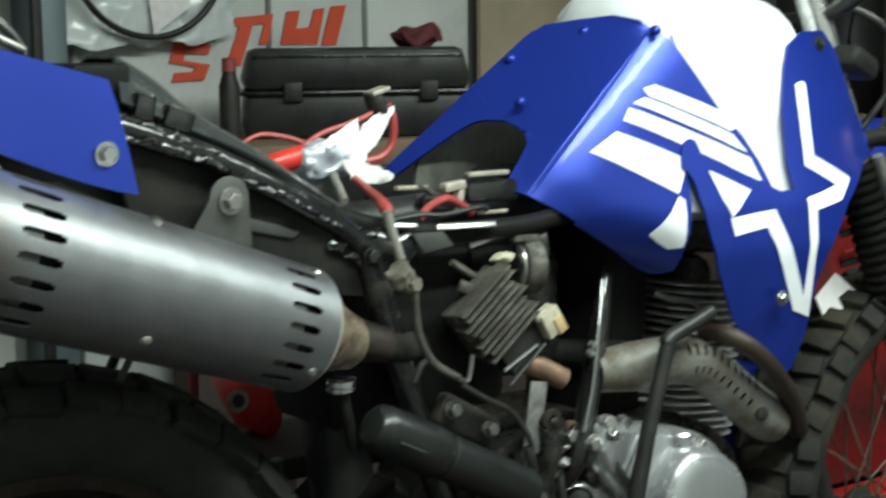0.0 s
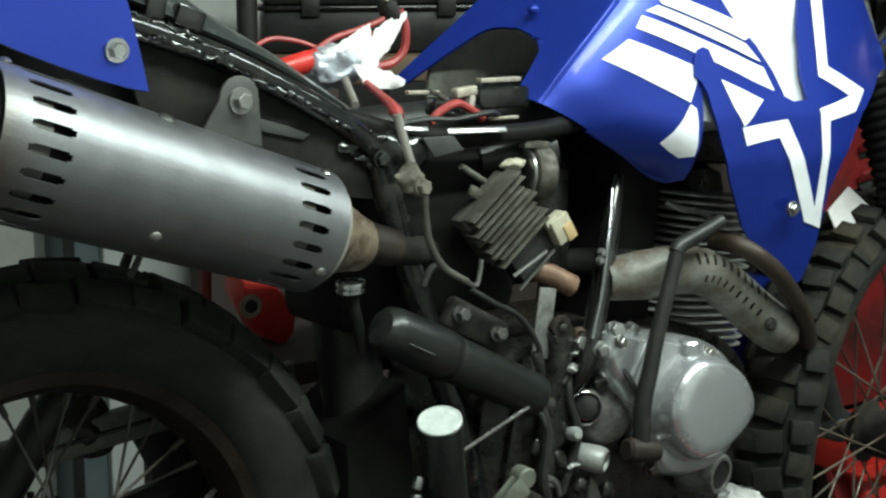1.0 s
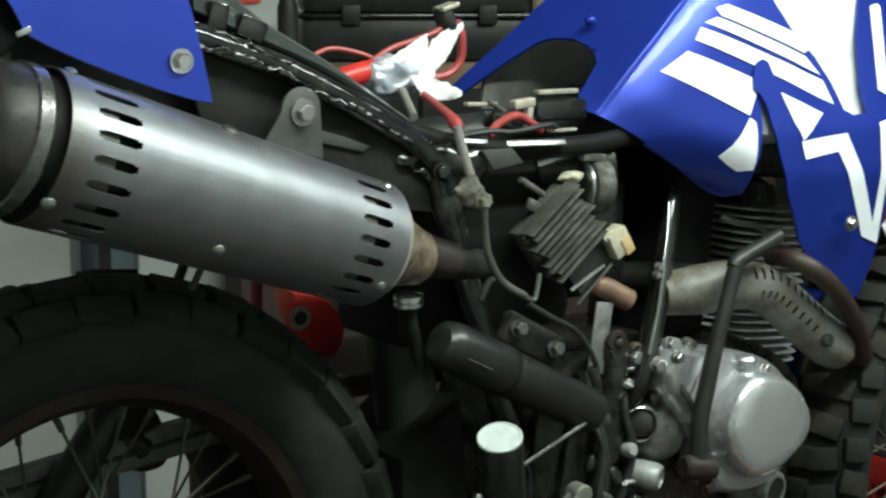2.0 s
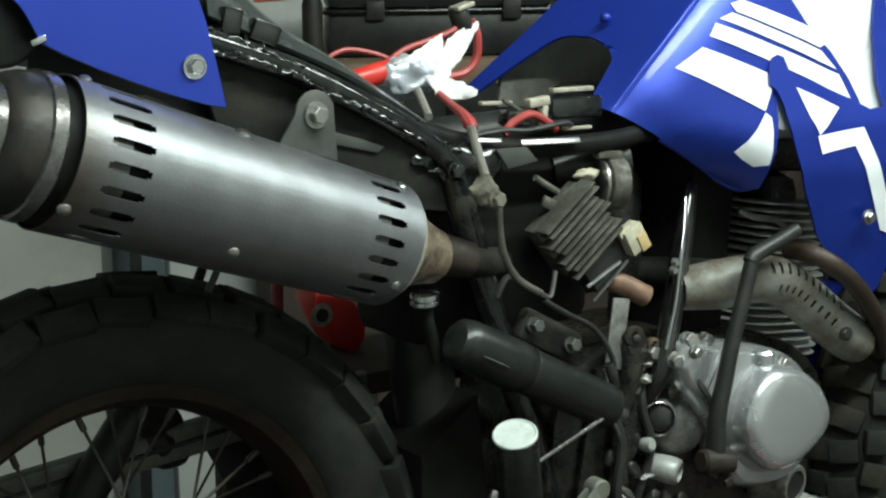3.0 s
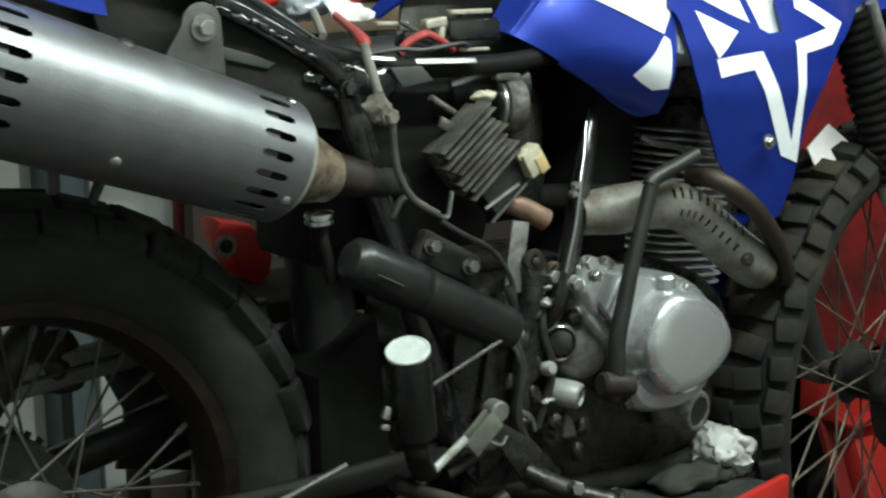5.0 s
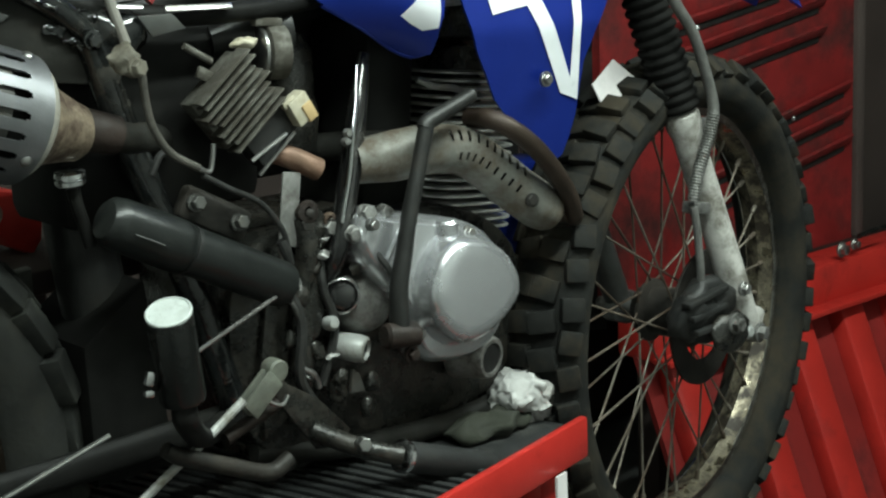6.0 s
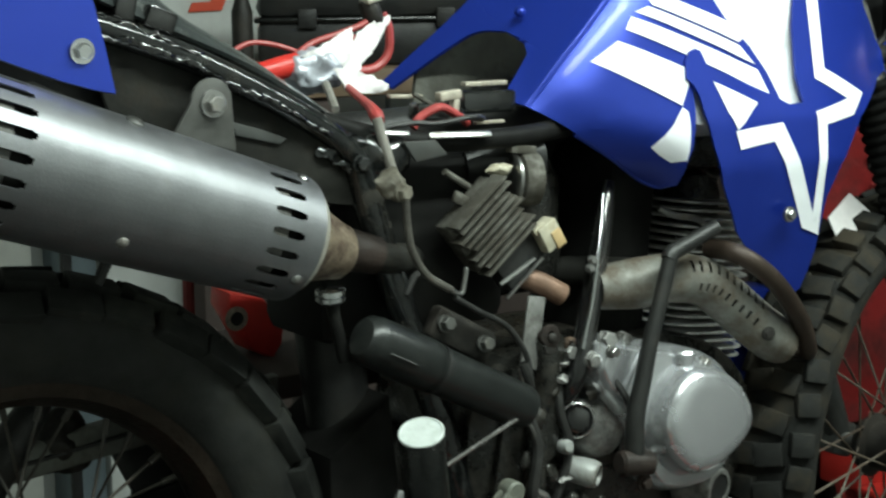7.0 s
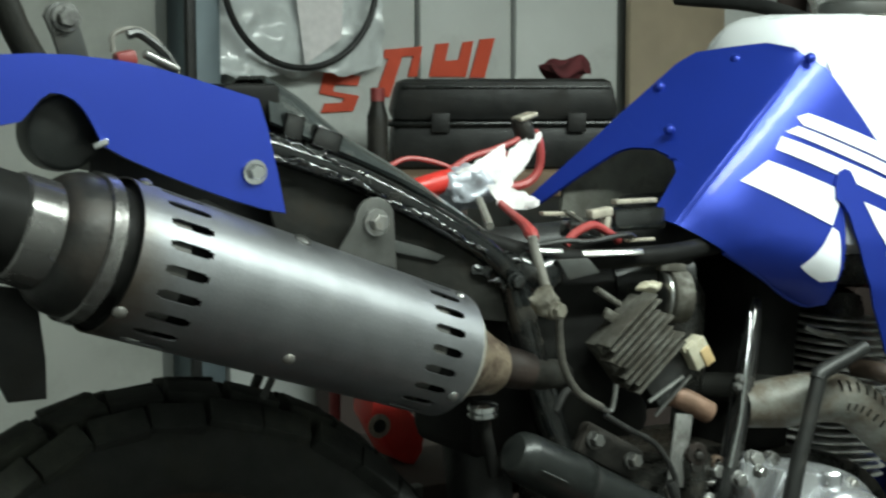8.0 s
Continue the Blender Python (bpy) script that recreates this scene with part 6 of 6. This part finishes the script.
def build_wheel(name, centre, axle, outer, bead, half, knobs, rubber, rim_mat, label, hub_r, spokes, knob_size, spin=0.0, wire=None, tread=None):
    c, w = Vector(centre), Vector(axle).normalized()
    up = (V(0, 0, 1) - w * w.z).normalized()
    fwd = w.cross(up)
    hub = part(name, lathe(c, w, [(-0.055, 0.020), (-0.05, hub_r * 0.7), (-0.035, hub_r), (-0.030, hub_r), (-0.026, hub_r * 0.75), (0.026, hub_r * 0.75), (0.030, hub_r), (0.035, hub_r), (0.05, hub_r * 0.7), (0.055, 0.020)], 32),
               HUB, bike, label)
    part("tyre", lathe(c, w, tyre_profile(outer, bead, half), 96, close=False), rubber, hub, "worn knobbly tyre", angle=60)
    ri = bead - (0.017 if rim_mat is RIM else 0.026)
    rh = half * (0.60 if rim_mat is RIM else 1.0)
    part("rim", lathe(c, w, [(-rh * 0.66, bead + 0.006), (-rh * 0.70, bead + 0.004), (-rh * 0.64, bead - 0.010), (-rh * 0.30, ri + 0.004), (0, ri), (rh * 0.30, ri + 0.004),
                            (rh * 0.64, bead - 0.010), (rh * 0.70, bead + 0.004), (rh * 0.66, bead + 0.006), (0, bead)], 96, close=False), rim_mat, hub, "worn metal rim", angle=40)
    if rim_mat is RIM:
        for sgn in (-1, 1):
            part("rim_lip", lathe(c, w, [(sgn * rh * 0.66, bead - 0.012), (sgn * rh * 0.72, bead - 0.004), (sgn * rh * 0.76, bead + 0.002), (sgn * rh * 0.70, bead + 0.007)], 96, close=False), RIM_CHROME, hub, "bright rim edge", solid=0.002)
    wobble = random.Random(7)
    kme = shared_mesh("tyre_knob", block((0, 0, 0), knob_size, bevel=0.0022), tread or rubber)
    sme = shared_mesh("shoulder_knob", block((0, 0, 0), (knob_size[0] * 1.05, knob_size[1] * 0.8, knob_size[2] * 1.05), bevel=0.0022), tread or rubber)
    for k in range(knobs):
        for row, (off, tilt, me) in enumerate(((-0.80, 46, sme), (-0.27, 12, kme), (0.27, -12, kme), (0.80, -46, sme))):
            a = 2 * math.pi * (k + (0.5 if row in (1, 2) else 0.0)) / knobs + spin
            out = math.cos(a) * up + math.sin(a) * fwd
            rr = outer - (0.0 if row in (1, 2) else (outer - bead) * 0.16)
            tang = w.cross(out)
            t = radians(tilt)
            n = math.cos(t) * out - math.sin(t) * w
            b = n.cross(tang)
            p = c + w * (off * half + wobble.uniform(-0.003, 0.003)) + tang * wobble.uniform(-0.003, 0.003) + out * rr + n * wobble.uniform(-0.002, 0.004)
            twist = wobble.uniform(-0.22, 0.22)
            tang, b = tang * math.cos(twist) + b * math.sin(twist), b * math.cos(twist) - tang * math.sin(twist)
            piece("tread_knob", me, Matrix(((tang.x, b.x, n.x, p.x), (tang.y, b.y, n.y, p.y), (tang.z, b.z, n.z, p.z), (0, 0, 0, 1))), hub)
    spoke_me = shared_mesh("spoke", lathe((0, 0, 0), (0, 0, 1), [(0, 0.0017), (1, 0.0017)], 6), wire or SPOKE)
    nip_me = shared_mesh("nipple", lathe((0, 0, 0), (0, 0, 1), [(-0.016, 0.0034), (0, 0.0036)], 8), wire or SPOKE)
    for k in range(spokes):
        a = 2 * math.pi * k / spokes + spin
        sgn = 1 if k % 2 else -1
        lean = 0.75 * (1 if (k // 2) % 2 else -1)
        p0 = c + w * 0.032 * sgn + hub_r * 0.93 * (math.cos(a + lean) * up + math.sin(a + lean) * fwd)
        p1 = c + w * 0.004 * sgn + (ri + 0.002) * (math.cos(a) * up + math.sin(a) * fwd)
        d = p1 - p0
        q = d.to_track_quat("Z", "Y").to_matrix().to_4x4()
        piece("spoke", spoke_me, Matrix.Translation(p0) @ q @ Matrix.Diagonal((1, 1, d.length, 1)), hub)
        piece("spoke_nipple", nip_me, Matrix.Translation(p1) @ q, hub)
    return hub


REAR_C = V(-0.600, 0.0, 0.4185)
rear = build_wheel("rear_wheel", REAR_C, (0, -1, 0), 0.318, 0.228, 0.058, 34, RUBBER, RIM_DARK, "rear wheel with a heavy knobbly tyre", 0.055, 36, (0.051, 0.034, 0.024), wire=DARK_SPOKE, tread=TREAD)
sprocket = part("sprocket", lathe(REAR_C + V(0, 0.058, 0), (0, 1, 0), [(0, 0.055), (0, 0.078), (0.006, 0.078), (0.006, 0.055)], 60, close=False), HUB, rear, "dark greasy rear sprocket")
tooth = shared_mesh("sprocket_tooth", block((0, 0, 0), (0.007, 0.005, 0.010), bevel=0.001), HUB)
for k in range(44):
    piece("tooth", tooth, Matrix.Translation(REAR_C + V(0, 0.061, 0)) @ turn(0, 360 / 34 * k, 0) @ Matrix.Translation((0, 0, 0.081)), rear)
for k in range(6):
    part("sprocket_arm", block(REAR_C + V(0, 0.061, 0) + V(0.05 * math.sin(math.pi * k / 3), 0, 0.05 * math.cos(math.pi * k / 3)), (0.024, 0.006, 0.04), turn(0, 60 * k, 0), bevel=0.002), HUB, sprocket)
part("hub_drum", lathe(REAR_C + V(0, 0.02, 0), (0, 1, 0), [(0, 0.030), (0.0, 0.078), (0.034, 0.080), (0.036, 0.04)], 36), HUB, rear, "dark hub drum")
FRONT_C = V(0.628, -0.056, 0.374)
STEER = radians(11.6)
FAX = V(math.sin(STEER), -math.cos(STEER), 0)
front = build_wheel("front_wheel", FRONT_C, FAX, 0.353, 0.290, 0.056, 50, RUBBER_DUSTY, RIM, "front wheel with a dusty knobbly tyre", 0.045, 36, (0.028, 0.036, 0.017), 0.05)
part("brake_disc", lathe(FRONT_C + FAX * 0.048, FAX, [(0, 0.060), (0, 0.095), (0.004, 0.095), (0.004, 0.060)], 48, close=False), HUB, front, "dull dark brake disc")

# swing arm, chain side and shock
part("swing_arm", tube([(-0.12, -0.085, 0.420), (-0.30, -0.080, 0.412), (-0.48, -0.080, 0.412), (-0.64, -0.080, 0.415)], 0.018, 14, 4, flat=0.65), CAN_BLACK, bike, "dark swing arm")
part("swing_arm", tube([(-0.12, 0.10, 0.500), (-0.30, 0.098, 0.475), (-0.48, 0.098, 0.442), (-0.64, 0.095, 0.415)], 0.020, 14, 4, flat=0.65), BLACK, bike)
guard_bar = part("chain_guard", plate([(-0.80, 0.490), (-0.648, 0.509), (-0.445, 0.531), (-0.26, 0.550), (-0.26, 0.586), (-0.445, 0.568), (-0.648, 0.545), (-0.80, 0.528)], 0.080, 0.100, 0.004), SWING, bike, "dusty grey chain guard")
part("guard_ridge", plate([(-0.80, 0.507), (-0.648, 0.525), (-0.445, 0.548), (-0.30, 0.563), (-0.30, 0.567), (-0.445, 0.552), (-0.648, 0.529), (-0.80, 0.511)], 0.076, 0.082, 0.0008), BLACK, guard_bar)
part("far_shock", tube([(-0.44, 0.075, 0.78), (-0.50, 0.07, 0.66), (-0.565, 0.065, 0.575), (-0.62, 0.06, 0.50)], [0.005, 0.006, 0.020, 0.022], 12), BLACK, bike)
part("chain_case", plate([(-0.464, 0.554), (-0.434, 0.552), (-0.373, 0.518), (-0.304, 0.452), (-0.276, 0.377), (-0.441, 0.413), (-0.427, 0.476)], 0.108, 0.118, 0.003), BLACK, bike, "dark chain case")
part("rear_caliper", crumple(lump((-0.506, 0.1, 0.547), (0.030, 0.020, 0.034), 4, 0.010, 35, 3.0), 0.003, 90, 1.0), HUB, bike, "grimy rear caliper")
part("rear_axle", lathe((-0.59, -0.125, 0.42), (0, 1, 0), [(0, 0.016), (0.012, 0.018), (0.03, 0.012), (0.25, 0.012)], 16), STEEL, bike)
part("shock", tube([(-0.26, 0.0, 0.80), (-0.24, 0.0, 0.62), (-0.22, 0.0, 0.45)], 0.036, 16, 4), BLACK, bike)
part("rear_mudguard", crumple(sheet([(-0.665, 0.990), (-0.60, 0.985), (-0.40, 0.90), (-0.30, 0.78), (-0.33, 0.77), (-0.43, 0.86), (-0.61, 0.945), (-0.665, 0.955)], lambda x, z: 0.0, 0, 0.03), 0.0, 1), BLACK, bike, solid=0.13)

# ---------------------------------------------------------------- front fork
FORK_WAY = V(0.310, -0.115, -1.0).normalized()
RIGHT_FOOT = V(0.658, -0.162, 0.372)
LEFT_FOOT = RIGHT_FOOT - FAX * 0.20
for foot, right in ((RIGHT_FOOT, True), (LEFT_FOOT, False)):
    p = lambda s: foot - FORK_WAY * s
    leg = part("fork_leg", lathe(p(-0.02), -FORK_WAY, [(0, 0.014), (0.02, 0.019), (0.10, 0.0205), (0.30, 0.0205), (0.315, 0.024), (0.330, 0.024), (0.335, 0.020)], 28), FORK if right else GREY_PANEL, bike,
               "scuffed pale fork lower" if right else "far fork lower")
    rows = []
    for k in range(17):
        rows += [(0.0135 * k, 0.0260), (0.0135 * k + 0.004, 0.0300), (0.0135 * k + 0.008, 0.0300), (0.0135 * k + 0.0115, 0.0260)]
    part("fork_gaiter", lathe(p(0.318), -FORK_WAY, rows, 28), GAITER, leg, "ribbed black rubber gaiter", angle=50)
    part("fork_tube", lathe(p(0.54), -FORK_WAY, [(0, 0.020), (0.30, 0.020), (0.305, 0.018)], 24), POLISHED, leg, "worn bright fork tube")
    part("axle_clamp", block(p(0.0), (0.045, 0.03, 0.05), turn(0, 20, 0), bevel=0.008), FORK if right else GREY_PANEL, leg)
part("axle_nut", bolt(RIGHT_FOOT + V(0.005, -0.020, -0.012), FAX, 0.010, 0.010, 1.4), DIRTY_ALU, front, "bright axle nut")
part("axle", lathe(FRONT_C - FAX * 0.12, FAX, [(0, 0.010), (0.20, 0.010)], 14), DIRTY_ALU, front)
CAL = RIGHT_FOOT + V(-0.085, 0.006, 0.036)
caliper = part("brake_caliper", crumple(lump(CAL, (0.060, 0.028, 0.040), 4, 0.010, 30, 2.0, turn(0, -10, 0)), 0.005, 60, 3.0), BLACK, bike, "black brake caliper")
for k in range(3):
    part("caliper_rib", block(CAL + V(-0.02 + 0.004 * k, -0.022, 0.024 - 0.022 * k), (0.080 - 0.008 * k, 0.016, 0.0075), turn(0, -8 + 3 * k, 0), bevel=0.0015), BLACK, caliper)
part("caliper_lug", lump(CAL + V(0.02, -0.03, -0.03), (0.040, 0.012, 0.026), 3, 0.006, 50, 4.0), OILY, caliper)
part("caliper_bolt", bolt(CAL + V(0.018, -0.042, -0.018), (0, -1, 0), 0.010, 0.010), DIRTY_ALU, caliper)
part("caliper_bolt", bolt(CAL + V(0.050, -0.030, 0.022), (0, -1, 0), 0.007, 0.008), DIRTY_ALU, caliper)
part("caliper_bolt", bolt(CAL + V(0.055, -0.030, -0.038), (0, -1, 0), 0.008, 0.008), BARE, caliper)
part("hose_clip", block((0.570, -0.150, 0.545), (0.035, 0.022, 0.016), turn(0, 10, 0), bevel=0.003), DIRTY_ALU, bike, "metal hose clip")
part("brake_hose", tube([(0.462, -0.165, 0.905), (0.485, -0.165, 0.860), (0.513, -0.165, 0.818), (0.550, -0.165, 0.773), (0.580, -0.165, 0.705), (0.588, -0.165, 0.667), (0.575, -0.165, 0.632), (0.557, -0.165, 0.597), (0.545, -0.165, 0.560)], 0.0075, 12), BRAID, bike, "ribbed brake hose")
coil_me = shared_mesh("hose_rib", lathe((0, 0, 0), (0, 0, 1), [(-0.0016, 0.0075), (0, 0.0092), (0.0016, 0.0075)], 10), BRAID)
run = [Vector(p) for p in spline([(0.588, -0.165, 0.667), (0.575, -0.165, 0.632), (0.557, -0.165, 0.597), (0.545, -0.165, 0.560)], 10)]
for a, b in zip(run, run[1:]):
    piece("hose_rib", coil_me, Matrix.Translation(a) @ (b - a).to_track_quat("Z", "Y").to_matrix().to_4x4(), bike)
part("brake_hose", tube([(0.546, -0.165, 0.552), (0.553, -0.165, 0.522), (0.560, -0.164, 0.470), (0.566, -0.160, 0.440)], 0.0055, 10), BRAID, bike)
part("hose_guide", block((0.600, -0.135, 0.650), (0.044, 0.022, 0.020), turn(0, 8, 0), bevel=0.004), DIRTY_ALU, bike, "pale hose guide")
part("steering_head", lathe((0.505, 0.0, 0.82), -FORK_WAY, [(0, 0.035), (0.18, 0.035)], 20), GLOSS_BLACK, bike)
part("lower_yoke", block((0.515, -0.005, 0.850), (0.07, 0.26, 0.035), turn(0, 20, 13), bevel=0.01), BLACK, bike)
part("upper_yoke", block((0.455, -0.005, 1.02), (0.07, 0.26, 0.03), turn(0, 20, 13), bevel=0.01), BLACK, bike)
part("handlebar", tube([(0.36, -0.40, 1.16), (0.40, -0.25, 1.14), (0.45, -0.08, 1.08), (0.45, 0.08, 1.08), (0.40, 0.25, 1.14), (0.36, 0.40, 1.16)], 0.011, 12), BLACK, bike)
part("cable", tube([(0.45, -0.10, 1.10), (0.52, -0.13, 1.06), (0.55, -0.13, 0.98), (0.52, -0.10, 0.90)], 0.005, 8), BLACK_WIRE, bike)
part("cable", tube([(0.43, -0.12, 1.12), (0.56, -0.12, 1.10), (0.60, -0.10, 1.02), (0.55, -0.06, 0.92)], 0.005, 8), BLACK_WIRE, bike)
blinker = part("indicator", lathe((0.516, -0.165, 0.925), V(0.5, -0.75, 0.1), [(0, 0.012), (0.004, 0.024), (0.018, 0.025), (0.030, 0.021), (0.036, 0.010)], 28, squash=1.35, up=(1, 0, 0)), AMBER, bike, "amber indicator lamp")
part("indicator_stem", tube([(0.470, -0.11, 0.915), (0.50, -0.135, 0.925), (0.518, -0.165, 0.925)], [0.010, 0.012, 0.014], 12), GUSSET, blinker)


def fender():
    bm = bmesh.new()
    rows = []
    for k in range(15):
        u = k / 14
        x = 0.50 + 0.62 * u
        z = 0.905 + 0.045 * math.sin(math.pi * min(1, u * 1.1)) - 0.10 * u * u
        half = 0.055 + 0.020 * math.sin(math.pi * u)
        row = []
        for j in range(9):
            v = j / 4 - 1
            row.append(bm.verts.new((x + 0.22 * v * half, 0.012 + (x - 0.6) * 0.23 + v * half, z - 0.045 * abs(v) ** 2.4)))
        rows.append(row)
    for a, b in zip(rows, rows[1:]):
        for j in range(8):
            bm.faces.new((a[j], a[j + 1], b[j + 1], b[j]))
    return bm


part("front_mudguard", fender(), BLUE, bike, "blue front mudguard", solid=0.004, angle=60)
part("flap_or_infill", sheet([(0.445, 0.717), (0.494, 0.744), (0.53, 0.714), (0.486, 0.692), (0.454, 0.69)], lambda x, z: -0.09 + 0.3 * (z - 0.70), 0, 0.02), PAPER, bike, "grubby white flap", solid=0.002)
